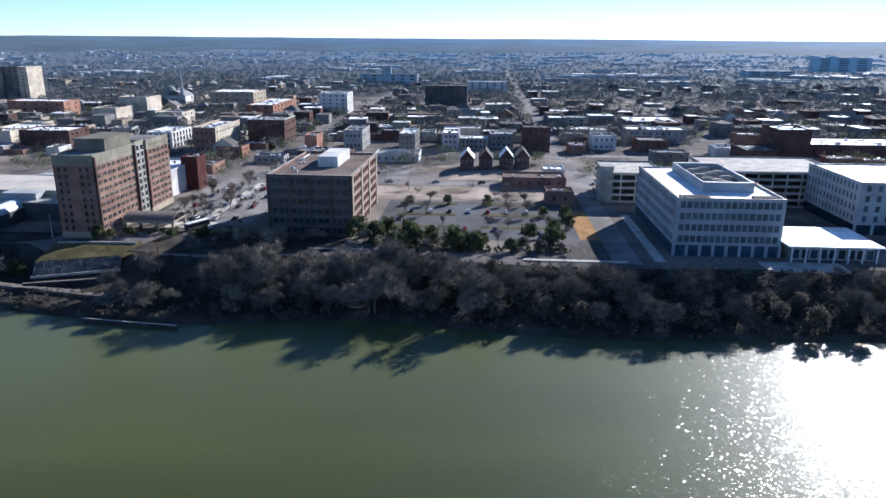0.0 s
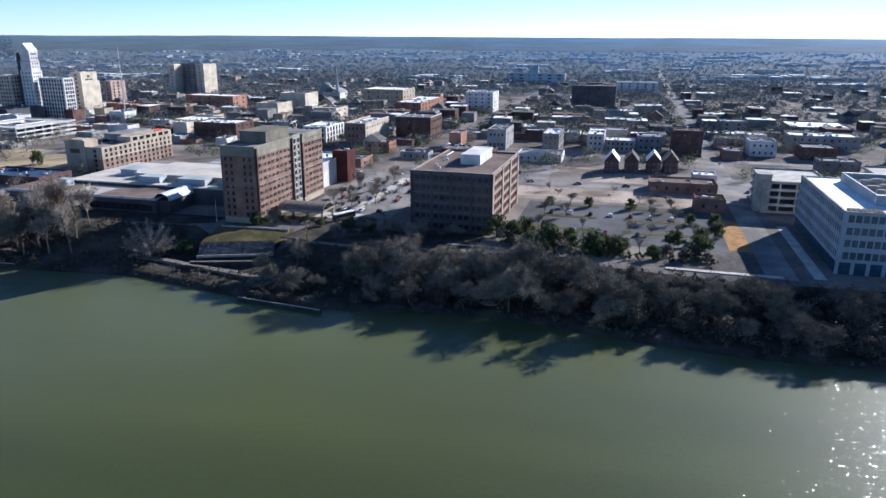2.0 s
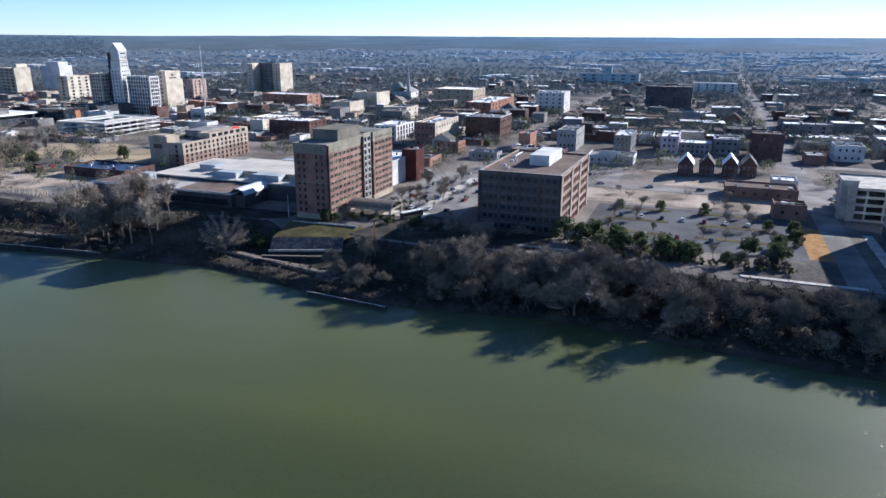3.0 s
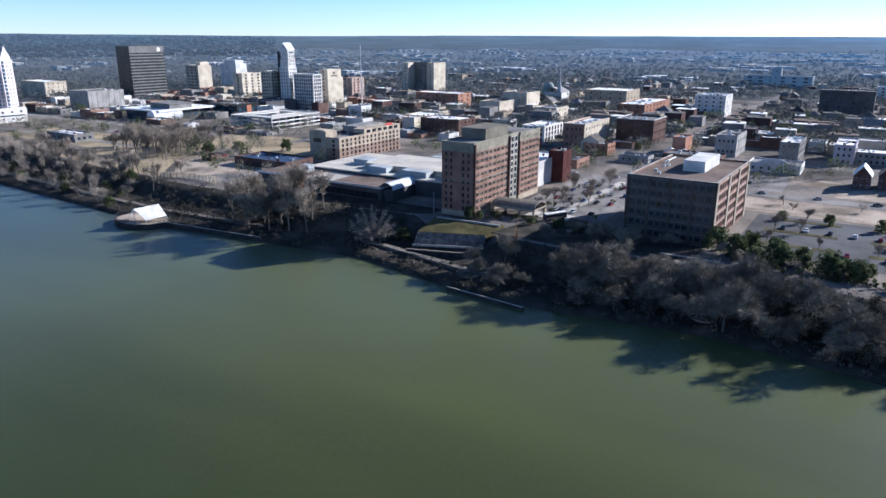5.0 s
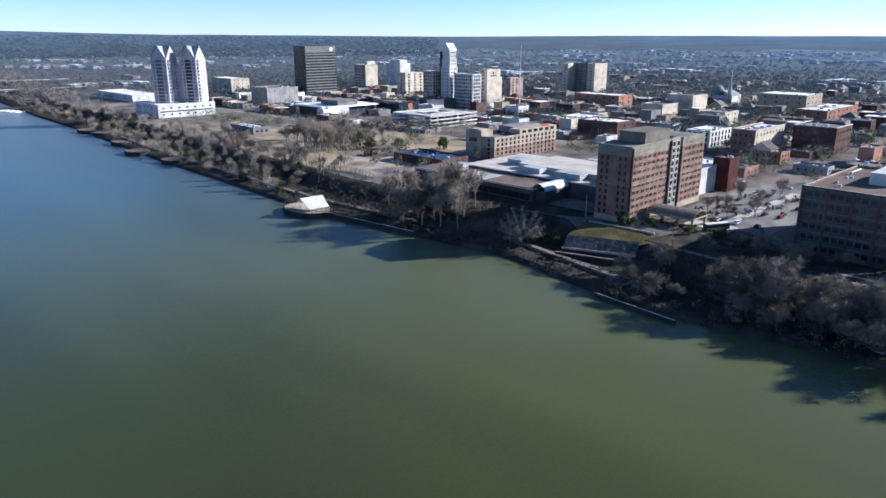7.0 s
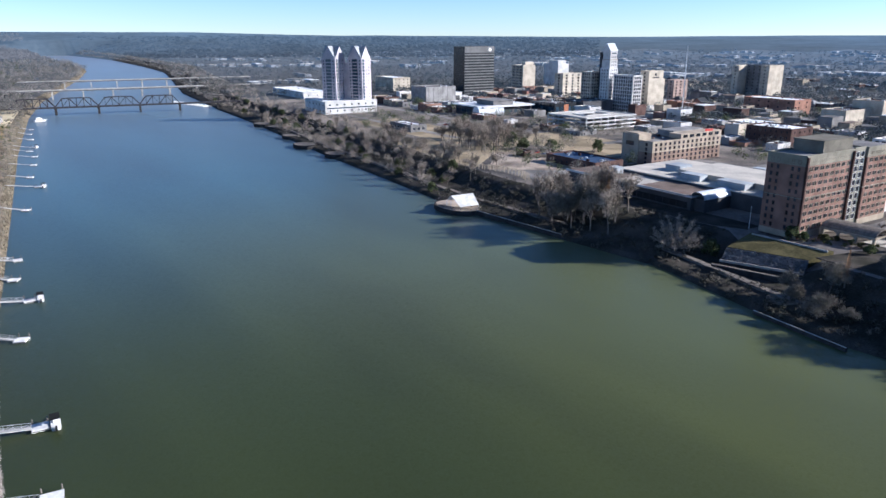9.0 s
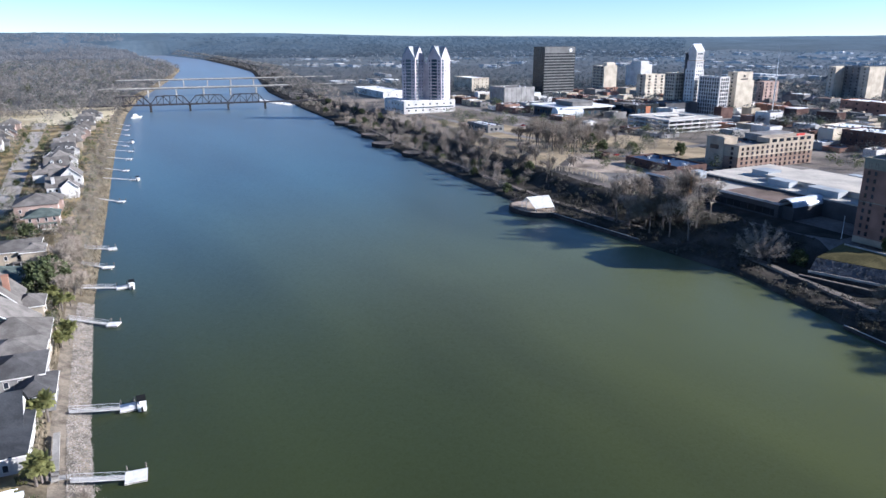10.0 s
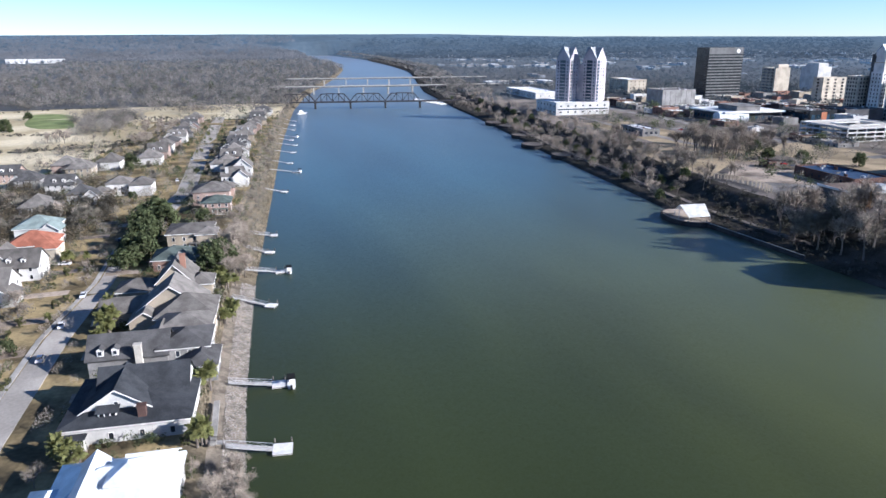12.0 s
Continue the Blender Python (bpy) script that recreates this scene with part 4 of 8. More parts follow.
# ---- large buildings on the town side ----
def big_office():
    w, d, h = 35.3, 61, 25.5
    ob = thing("office_building", "six-storey brown brick office block with flat gravel roof", "office building", pose(-72.2, 288.4, 10, 0, 0, -4.5))
    part("wall", shell(w, d, h), BRICK, ob)
    # the river front's shade is painted as a darker brick sheet
    part("front_wall", Shape().box(-0.02, -0.025, 0, w + 0.02, 0.0, h), SHADEBRICK, ob, "brick front with its shade put into the colour")
    part("roof", Shape().box(0.4, 0.4, h - 1.0, w - 0.4, d - 0.4, h - 0.7), ROOFTAN, ob, "brown gravel roof")
    part("penthouse", Shape().box(15.5, 24, h - 0.7, 24.5, 50, h + 4.0), WHITEWALL, ob, "pale plant room on the roof")
    part("coping", Shape().box(-0.15, -0.15, h, w + 0.15, 0.55, h + 0.22).box(w - 0.55, 0.55, h, w + 0.15, d, h + 0.22).box(-0.15, 0.55, h, 0.55, d, h + 0.22), CONCRETE, ob, "pale stone coping")
    part("duct", Shape().tube((3, 40, h - 0.4), (3, 57, h - 0.4), 0.35, 0.35, 6), ALU, ob)
    for k in range(6):
        z = 0.2 + k * 4.15
        # front bands and pilasters take darker colours for the same shade
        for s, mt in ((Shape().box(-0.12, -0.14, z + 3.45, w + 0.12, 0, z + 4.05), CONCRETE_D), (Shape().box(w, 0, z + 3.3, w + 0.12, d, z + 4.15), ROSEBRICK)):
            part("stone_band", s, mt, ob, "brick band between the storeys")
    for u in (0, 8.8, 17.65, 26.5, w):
        part("pilaster", Shape().box(u - 0.5, -0.35, 0, u + 0.5, 0, h + 0.1), SHADEBRICK, ob)
    for v in (1.2, 22, 40, d - 1.2):
        part("pilaster", Shape().box(w, v - 1.2, 0, w + 0.45, v + 1.2, h + 0.1), TANSTONE, ob, "tan rendered pier")
    for v in (0.0, 21, 39):
        part("recess", Shape().box(w + 0.12, v + 2.6, 0, w + 0.2, v + 4.2, h - 0.6), CONCRETE_D, ob, "dark glazed stair slot")
    windows(ob, "f", w, d, 12, 6, (2.1, 1.9), 1.1, 4.15, CONCRETE_D)
    windows(ob, "r", w, d, 15, 6, (1.9, 1.9), 1.1, 4.15, BRICKD)
    rnd = random.Random(3)
    for k in range(5):
        a, b = rnd.uniform(3, 12), rnd.uniform(8, 48)
        part("roof_vent", Shape().box(a, b, h - 0.7, a + 1.1, b + 1.1, h + 0.2), ALU, ob)
    TAKEN.append((-80, 275, -30, 350))


def hotel():
    w, d, h = 16.6, 68, 33.6
    ob = thing("hotel", "ten-storey red brick hotel with tan upper storeys", "hotel", pose(-156.4, 280.5, 10, 0, 0, GRID))
    lo = h - 3.6
    for y0, y1, o in ((0, 35, 0), (45, d, 0.8)):
        part("wall", Shape().box(0, y0, 0, w + o, y1, lo), BRICK, ob)
        part("base_wall", Shape().box(-0.06, y0 - 0.06, 0, w + o + 0.1, y1, 2.6), TANSTONE, ob, "tan stone base storey")
        part("upper_wall", Shape().box(-0.1, y0 - 0.1, lo, w + o + 0.1, y1 + 0.05, h), HOTELTAN, ob, "tan rendered top storey")
        part("string_course", Shape().box(-0.2, y0 - 0.2, 16.8, w + o + 0.2, y1, 17.1), HOTELTAN, ob)
        s = Shape().box(w + o - 0.5, y0, h, w + o + 0.3, y1, h + 0.8).box(-0.3, y0 - 0.3 if y0 == 0 else y0, h, w + o - 0.5, y0 + 0.5, h + 0.8).box(-0.3, y0 + 0.5, h, 0.5, y1, h + 0.8)
        part("parapet", s, HOTELTAN, ob)
    part("wall", Shape().box(0, 35, 0, w - 0.6, 45, h), BRICK, ob)
    part("centre_bay", Shape().box(w - 0.6, 35.6, 0, w + 0.1, 44.4, h + 1.2), HOTELTAN, ob, "tan centre bay with wide windows")
    part("roof", Shape().box(0.5, 0.5, h, w - 0.5, d - 0.5, h + 0.15), ROOFGREY, ob)
    part("penthouse", Shape().box(2.0, 14, h + 0.1, w - 1.6, 36, h + 5.2).box(1.8, 13.8, h + 5.2, w - 1.4, 36.2, h + 5.5), OLIVETAN, ob, "tan plant storey on the roof")
    for v in (0.9, 34.6, 45.4):
        part("corner_shaft", Shape().box(w, v - 0.45, 0, w + 0.9, v + 0.45, h), BRICKD, ob, "dark downpipe recess")
    fh = 3.05
    windows(ob, "r", w, d, 8, 10, (0.95, 1.6), 3.4, fh, TANSTONE, GLASS, start=2.2, end=34, pairs=True)
    windows(ob, "r", w + 0.85, d, 5, 10, (0.95, 1.6), 3.4, fh, TANSTONE, GLASS, start=46.4, end=d - 0.6, pairs=True)
    windows(ob, "r", w + 0.1, d, 2, 10, (2.4, 2.1), 3.2, fh, WHITEWALL, GLASS, start=36, end=44)
    windows(ob, "f", w, d, 2, 10, (0.95, 1.6), 3.4, fh, BRICKD, GLASS, start=1, end=6.5)
    windows(ob, "f", w, d, 2, 10, (0.95, 1.6), 3.4, fh, BRICKD, GLASS, start=w - 6.5, end=w - 1)
    # entrance hall with an arched roof in front of the long side
    pc = thing("porte_cochere", "low arched drive-through entrance canopy of the hotel", "canopy", pose(-136, 292, 10, 0, 0, GRID))
    arch = Shape()
    n = 10
    prof = [(-6 * math.cos(math.pi * k / n), 2.6 * math.sin(math.pi * k / n)) for k in range(n + 1)]
    ring = [(a, z + 0.25) for a, z in prof] + [(a * 0.97, z) for a, z in prof[::-1]]
    m = len(ring)
    arch.add([(x, 6 + a, 4.2 + z) for x in (0, 22) for a, z in ring], [(i, (i + 1) % m, m + (i + 1) % m, m + i) for i in range(m)]
             + [(k, m - 1 - k, m - 2 - k, k + 1) for k in range(n)] + [(m + k + 1, 2 * m - 2 - k, 2 * m - 1 - k, m + k) for k in range(n)])
    part("roof", arch, TIMBER, pc, "dark arched roof")
    part("rim", Shape().box(-0.3, -0.4, 3.7, 22.3, 0.3, 4.5).box(-0.3, 11.7, 3.7, 22.3, 12.4, 4.5).box(21.7, 0, 3.9, 22.3, 12, 4.4), TANSTONE, pc)
    for x in (0.3, 7.4, 14.5, 21.6):
        for y in (0, 12):
            part("column", Shape().box(x - 0.5, y - 0.5, 0, x + 0.5, y + 0.5, 3.8), TANSTONE, pc)
    TAKEN.append((-175, 275, -110, 352))


def white_office(x, y, w, d, label, bays, pent=True):
    h = 22.6
    ob = thing("office_building", label, "office building", pose(x, y, 10, 0, 0, GRID))
    part("wall", shell(w, d, h, t=0.5), PANEL, ob)
    part("roof", Shape().box(0.5, 0.5, h - 0.9, w - 0.5, d - 0.5, h - 0.6), ROOFWHITE, ob, "bright white roof membrane")
    part("coping", Shape().box(-0.1, -0.1, h, w + 0.1, 0.7, h + 0.25).box(w - 0.7, 0.7, h, w + 0.1, d, h + 0.25).box(-0.1, 0.7, h, 0.7, d, h + 0.25), STEEL, ob, "dark metal coping")
    part("plinth", Shape().box(0.3, -0.05, 0, w - 0.3, 0, 4.4).box(-0.05, 0.3, 0, 0, d - 0.3, 4.4), BLUEGLASS, ob, "glazed ground storey")
    for k in range(9):
        u = 0.2 + (w - 0.4) * k / 8
        part("pier", Shape().box(u - 0.6, -0.3, 0, u + 0.6, 0, 4.6), PANEL, ob)
    for k in range(5):
        zb = 4.4 + k * 4.55
        if zb < h:
            part("band", Shape().box(-0.15, -0.15, zb, w + 0.15, 0, zb + 0.5).box(-0.15, 0, zb, 0, d, zb + 0.5), PANEL, ob)
    windows(ob, "f", w, d, bays[0], 4, (1.9, 2.6), 5.6, 4.45, PANEL, PALEGLASS)
    windows(ob, "l", w, d, bays[1], 4, (1.3, 2.6), 5.6, 4.45, PANEL, PALEGLASS)
    if pent:
        part("penthouse", Shape().box(14, 16, h - 0.6, 34, 18, h + 3.3).box(14, 18, h - 0.6, 14.5, d - 6, h + 3.3).box(33.5, 18, h - 0.6, 34, d - 6, h + 3.3)
             .box(14.5, d - 8, h - 0.6, 33.5, d - 6, h + 3.3), PANEL, ob, "pale screen round the roof plant")
        part("screen_roof", Shape().box(14.5, 18, h - 0.4, 33.5, d - 8, h + 0.8), ROOFGREY, ob)
        rnd = random.Random(9)
        for k in range(9):
            a, b = rnd.uniform(16, 27), 20 + k * (d - 34) / 9
            part("roof_plant", Shape().box(a, b, h + 0.8, a + 5, b + 2.4, h + 2.6).box(a + 0.5, b + 0.5, h + 2.6, a + 4.5, b + 1.9, h + 3.0), CONCRETE, ob, "grey rooftop plant")
        for k in range(7):
            part("skylight", Shape().box(2 + k * 1.6, 1.6, h - 0.6, 3.2 + k * 1.6, 6.0, h + 0.3), DARKWALL, ob)
            part("skylight", Shape().box(w - 11 + k * 1.3, 1.6, h - 0.6, w - 10 + k * 1.3, 6.0, h + 0.3), DARKWALL, ob)
    TAKEN.append((x - 4, y - 6, x + w + 6, y + d + 4))


def parking_deck(x, y, w, d, levels, lh, label, wall=PALECONC, tower=False, court=False):
    ob = thing("parking_garage", label, "parking garage", pose(x, y, 10, 0, 0, GRID))
    for k in range(levels + 1):
        z = k * lh
        if court:
            top = shell(w - 0.4, d - 0.4, 0.35, t=16)
            part("deck", top, PALECONC if k == levels else CONCRETE, ob, at=pose(0.2, 0.2, z))
            part("inner_parapet", shell(w - 32, d - 32, 1.2, t=0.3), wall, ob, at=pose(16, 16, z))
        else:
            part("deck", Shape().box(0.2, 0.2, z, w - 0.2, d - 0.2, z + 0.35), PALECONC if k == levels else CONCRETE, ob)
        s = Shape().box(0, 0, z - 0.1, w, 0.3, z + 1.15).box(0, d - 0.3, z - 0.1, w, d, z + 1.15)
        s.box(0, 0.3, z - 0.1, 0.3, d - 0.3, z + 1.15).box(w - 0.3, 0.3, z - 0.1, w, d - 0.3, z + 1.15)
        part("parapet", s, wall, ob)
    for k in range(int(w / 7) + 1):
        u = 0.4 + (w - 0.8) * k / int(w / 7)
        part("column", Shape().box(u - 0.4, -0.05, 0, u + 0.4, 0.6, levels * lh), wall, ob)
    for k in range(1, int(d / 8)):
        v = d * k / int(d / 8)
        for a in (-0.05, w - 0.55):
            part("column", Shape().box(a, v - 0.4, 0, a + 0.6, v + 0.4, levels * lh), wall, ob)
    if not court:
        part("core_wall", Shape().box(w * 0.3, d * 0.45, 0, w * 0.7, d * 0.55, levels * lh), CONCRETE, ob)
    if tower:
        part("stair_tower", Shape().box(-2.5, 2, 0, 4, 9, levels * lh + 3.5).box(-2.8, 1.7, levels * lh + 3.5, 4.3, 9.3, levels * lh + 3.9), wall, ob)
    TAKEN.append((x - 4, y - 4, x + w + 4, y + d + 4))


big_office()
hotel()
white_office(89.8, 260, 40.5, 70, "five-storey white panelled office with white roof", (16, 26))
white_office(178, 292, 60, 50, "white panelled office block with square dark windows", (12, 14), False)
parking_deck(84, 352, 30, 38, 4, 3.6, "four-level pale concrete parking garage", CONCRETE, tower=True)
parking_deck(136, 344, 64, 48, 5, 3.4, "pale concrete parking garage with open decks", CONCRETE, tower=True)
parking_deck(-482, 470, 52, 62, 3, 3.5, "low white parking garage round an open court", WHITEWALL, court=True)

pav = thing("pavilion", "low glazed pavilion with a broad white roof", "pavilion", pose(131.5, 254, 10, 0, 0, GRID))
part("roof", Shape().box(-1, -3, 6.0, 34, 27, 6.6), ROOFWHITE, pav, "broad bright white roof")
part("wall", Shape().box(1, 1.5, 0, 32, 26, 5.98), GREYWALL, pav)
for k in range(7):
    part("column", Shape().box(0.5 + k * 5.2, -2.4, 0, 1.0 + k * 5.2, -1.9, 6.0), TRIM, pav)
windows(pav, "f", 34, 26, 9, 1, (2.6, 3.6), 0.6, 4, TRIM, BLUEGLASS, start=2)
for o in pav.children:
    if o.name.startswith("window"):
        o.location.y += 1.45

terrace = structure("pavement", Shape().box(0, 0, -2.5, 30, 11, 0), PALECONC, "white paved terrace above the river", "terrace")
terrace.matrix_basis = pose(119, 241.5, 10.1, 0, 0, GRID)
levee = structure("wall_river", Shape().box(0, 0, -5, 40, 2.2, 0).box(40, 0.3, -5, 300, 1.6, -0.6).box(-36, 0.4, -5, 0, 1.6, -0.3), CONCRETE, "concrete flood wall with flat walkway on top", "flood wall")
levee.matrix_basis = pose(31, 252, 10.2, 0, 0, GRID - 1)
for k in range(13):
    o = part("coping_slab", Shape().box(0, -0.1, 0, 2.9, 2.3, 0.14), PALECONC, levee, at=pose(0.2 + k * 3.05, 0, 0.0))

# convention centre beside the hotel
cc = thing("convention_centre", "low sprawling convention centre with white and brown roofs", "convention centre", pose(-281, 292, 10, 0, 0, GRID))
# the hotel's shade on these walls is put into a darker grey
part("wall", Shape().box(0, 0, -6, 86, 22, 6.2), DARKWALL, cc, "dark grey rendered walls, the hotel's shade in their colour")
part("wall", Shape().box(18, 22, -1, 122, 76, 8.0), DARKWALL, cc, "dark grey rendered walls, the hotel's shade in their colour")
part("glass_front", Shape().box(2, -0.12, 1.0, 84, 0, 4.0), BLACKGLASS, cc, "strip of dark glass")
for k in range(20):
    part("mullion", Shape().box(2 + k * 4.2, -0.25, 1.0, 2.2 + k * 4.2, -0.1, 4.0), STEEL, cc)
for a, b, c, e, z0, z1, mt, lab in ((-0.5, -0.6, 34, 22, 6.2, 7.0, ROOFTAN, "grey-brown roof edged with pale metal"), (54, -0.6, 86.5, 20, 6.2, 7.4, ROOFTAN, "grey-brown roof edged with pale metal"),
                                    (34.1, -0.3, 53.9, 22, 6.2, 6.7, CREAMROOF, "cream roof membrane"), (18, 22.1, 122, 76, 8.0, 8.6, CREAMROOF, "cream roof membrane")):
    part("roof", Shape().box(a, b, z0, c, e, z1), mt, cc, lab)
part("roof_edge", Shape().box(-0.8, -0.9, 6.5, 87, -0.6, 7.5).box(86.5, -0.6, 6.5, 87, 21, 7.5), ALU, cc)
part("upper_roof", Shape().box(50, 34, 8.6, 118, 68, 11.0).box(49.5, 33.5, 11.0, 118.5, 68.5, 11.5), CREAMROOF, cc, "raised hall with cream roof")
for a, b, c, e in ((58, 26, 70, 32), (80, 26, 96, 33), (36, 40, 46, 50), (24, 8, 30, 13), (70, 70, 84, 75), (96, 70, 110, 75)):
    part("plant_box", Shape().box(a, b, 8.0, c, e, 11.4).box(a - 0.2, b - 0.2, 11.4, c + 0.2, e + 0.2, 11.7), PANEL, cc, "pale rooftop plant box")
vault = Shape()
for k in range(10):
    a, b = math.pi * k / 10, math.pi * (k + 1) / 10
    vault.add([(88 + 4 * math.cos(t) * (1 if i else 1), y, 6.0 + 3.4 * math.sin(t)) for y in (2, 24) for i, t in ((0, a), (1, b))],
              [(0, 1, 3, 2)])
    vault.add([(88 + 3.8 * math.cos(t), y, 5.9 + 3.3 * math.sin(t)) for y in (2, 24) for t in (a, b)], [(0, 2, 3, 1)])
part("vault", vault, METALWHITE, cc, "white barrel-vaulted roof")
part("wall", Shape().box(86.1, 2.5, -3, 92, 21.9, 6.0), DARKWALL, cc)
TAKEN.append((-290, 285, -155, 380))

# brick-and-tan five-storey hotel
h5 = building("hotel", "five-storey tan and brown brick hotel with square windows", "hotel", -310, 373, 25.5, 68, 15.5, DULLTAN, ROOFGREY, 5, (3, 15), (1.6, 1.7), frame_mat=BRICKD)
part("lower_wall", Shape().box(-0.02, -0.02, 0, 25.52, 0, 8.2), BROWNBRICK, h5, "brown brick lower storeys")
part("lower_wall", Shape().box(25.5, 0, 0, 25.52, 68, 8.2), BROWNBRICK, h5, "brown brick lower storeys")
part("corner_tower", Shape().box(-0.3, -0.4, 0, 14, 11, 19).box(2, 0.6, 19, 12, 9, 19.6), DULLTAN, h5, "plain tan corner tower")
part("corner_window", Shape().box(3, -0.5, 11.5, 10, -0.4, 14.2), GLASS, h5)
part("raised_front", Shape().box(16, 26, 15.4, 25.8, 67.6, 18.6), DULLTAN, h5, "raised tan parapet wall")
part("penthouse", Shape().box(3, 30, 15.3, 16, 60, 19.4), GREYWALL, h5, "grey plant room")
for k in range(6):
    part("wide_window", Shape().box(25.8, 28.5 + k * 6.4, 15.9, 25.9, 32.5 + k * 6.4, 17.9), GLASS, h5)
part("sign", Shape().box(25.8, 50, 18.8, 26.0, 58, 20.2), REDSIGN, h5, "red sign without readable words")
building("hall", "sloping pale metal roofed hall with brick end wall", "hall", -160, 358, 20, 40, 14, WHITEWALL, ROOFWHITE, 0, (0, 0))
building("theatre_block", "plain red brick wall block", "building", -141, 378, 9, 12, 18, DARKRED, ROOFGREY, 0, (0, 0))
building("brick_building", "low dark brick courtyard building with blue roof", "building", -338, 330, 46, 24, 5.5, BRICKD, BLUEROOF, 1, (8, 4), (1.4, 1.5))
building("hut", "small dark brick hut on the car park", "hut", -368, 330, 9, 6, 4.2, BRICKD, ROOFGREY, 1, (2, 2))

# towers of the town centre
def tower(name, label, x, y, w, d, h, wall, roof, floors, bays, win, **kw):
    return building(name, label, "tower", x - w, y, w, d, h, wall, roof, floors, bays, win, simple=True, **kw)


tower("office_tower", "black glass office tower with pale floor bands", -790, 610, 27, 51, 67, BLACKGLASS, ROOFGREY, 0, (0, 0), (1, 1), band=None)
twr = bpy.data.objects["office_tower"]
for k in range(15):
    part("floor_band", Shape().box(27, 0.5, 3 + k * 3.75, 27.3, 50.5, 4.6 + k * 3.75), CONCRETE_D, twr)
part("crown_band", Shape().box(27, 0.5, 58.6, 27.4, 50.5, 67), CONCRETE_D, twr, "plain dark top storey")
part("sign", Shape().tube((27.4, 43, 62.6), (27.8, 43, 62.6), 2.6, 2.6, 16), TRIM, twr, "round white emblem")


def gabled_tower(x, y, label, bay, bay_label):
    """A square apartment tower that stands askew to the streets; steep gables on all four sides."""
    ob = thing("apartment_tower", label, "apartment tower", pose(x, y, 10, 0, 0, 28.7), "twin towers")
    w, d, h, rise = 18.0, 19.0, 57.5, 13.0
    part("wall", Shape().box(-w, 0, 0, 0, d, h), LILAC, ob)
    part("gable", Shape().gabled(-w + 0.1, 1.5, h, -0.1, d - 1.5, h + 1.5, rise - 2.2, "x"), LILAC, ob, "pale gable wall")
    part("gable", Shape().gabled(-w + 1.5, 0.1, h, -1.5, d - 0.1, h + 1.5, rise - 2.2, "y"), LILAC, ob, "pale gable wall")
    part("roof", Shape().gable(-w + 0.1, 1.5, h + 1.5, -0.4, d - 1.5, rise - 2.0, 0.5, 0.45, "x"), TOWERROOF, ob, "grey metal gable roof")
    part("roof", Shape().gable(-w + 1.5, 0.4, h + 1.5, -1.5, d - 0.4, rise - 2.0, 0.5, 0.45, "y"), TOWERROOF, ob, "grey metal gable roof")
    part("balcony_bay", Shape().box(-12.4, -0.25, 3, -5.6, 0, h - 1), bay, ob, bay_label)
    part("balcony_bay", Shape().box(0, 1.6, 3, 0.25, 5.2, h - 1), bay, ob, bay_label)
    me = window_mesh(1.4, 1.7, TRIM, BLUEGLASS, True)
    for j in range(15):
        z = 4.2 + j * 3.55
        part("balcony", Shape().box(-12.4, -1.0, z - 1.0, -5.6, -0.25, z - 0.2), LILAC, ob)
        part("balcony", Shape().box(0.25, 1.6, z - 1.0, 1.0, 5.2, z - 0.2), LILAC, ob)
        for v in (9.0, 14.2):
            part("window", me, None, ob, at=pose(0, v, z, 0, 0, 90))
        for u in (-15.0, -2.8):
            part("window", me, None, ob, at=pose(u, 0, z))
    return ob


def twin_tower():
    gabled_tower(-696, 394, "pale lilac apartment tower with steep gables and dark balcony bay", BLUEGLASS, "dark glazed balcony bay")
    gabled_tower(-710, 369, "pale lilac apartment tower with steep gables, beside its twin", PALEGLASS, "pale glazed balcony bay")
    part("core", Shape().box(-27, 1, 0, -18.1, 10, 52), LILAC, bpy.data.objects["apartment_tower"], "recessed link between the towers")
    pod = building("podium_building", "long low white podium building beneath the twin towers", "building", -749, 349, 57, 62, 13.5, WHITEWALL, ROOFWHITE, 2, (6, 7), (2.2, 1.6), simple=True)
    part("band", Shape().box(56.8, 2, 5.6, 57.15, 60, 6.8), BLUEGLASS, pod, "dark window band")
    part("plant_room", Shape().box(30, 44, 12, 40, 58, 15), WHITEWALL, pod)
    TAKEN.append((-770, 335, -670, 450))


twin_tower()
bx = tower("box_building", "low dark grey windowless box building", -734, 508, 37, 44, 20, GREYWALL, ROOFGREY, 0, (0, 0), (1, 1))
for k in range(6):
    part("joint", Shape().box(37, 7 * k + 3.4, 0, 37.12, 7 * k + 3.8, 19), CONCRETE_D, bx)
apt = tower("apartment_tower", "cream apartment tower with dark balcony side", -820, 746, 28, 24, 38.5, CREAM, ROOFWHITE, 9, (6, 0), (3.0, 2.4))
part("stair_tower", Shape().box(20, 4, 37, 28, 20, 43), CREAM, apt, "plain stair head")
for k in range(9):
    part("balcony", Shape().box(2, -1.4, 2 + k * 4.1, 22, 0, 3.0 + k * 4.1), GREYWALL, apt)
blk = tower("office_block", "pale blue-white office block with stepped roof", -855, 856, 36, 23, 37, WHITEWALL, ROOFWHITE, 0, (0, 0), (1, 1))
part("upper_storey", Shape().box(8, 3, 36, 32, 20, 42), WHITEWALL, blk)
tower("office_block", "yellow stone office block with rows of windows", -699, 709, 17, 35, 32, CREAM, ROOFGREY, 8, (3, 7), (2.2, 2.2))
tower("office_tower", "tan stone office block with regular windows", -565, 618, 16, 20, 41.5, CREAM, ROOFGREY, 11, (4, 5), (1.7, 2.1))
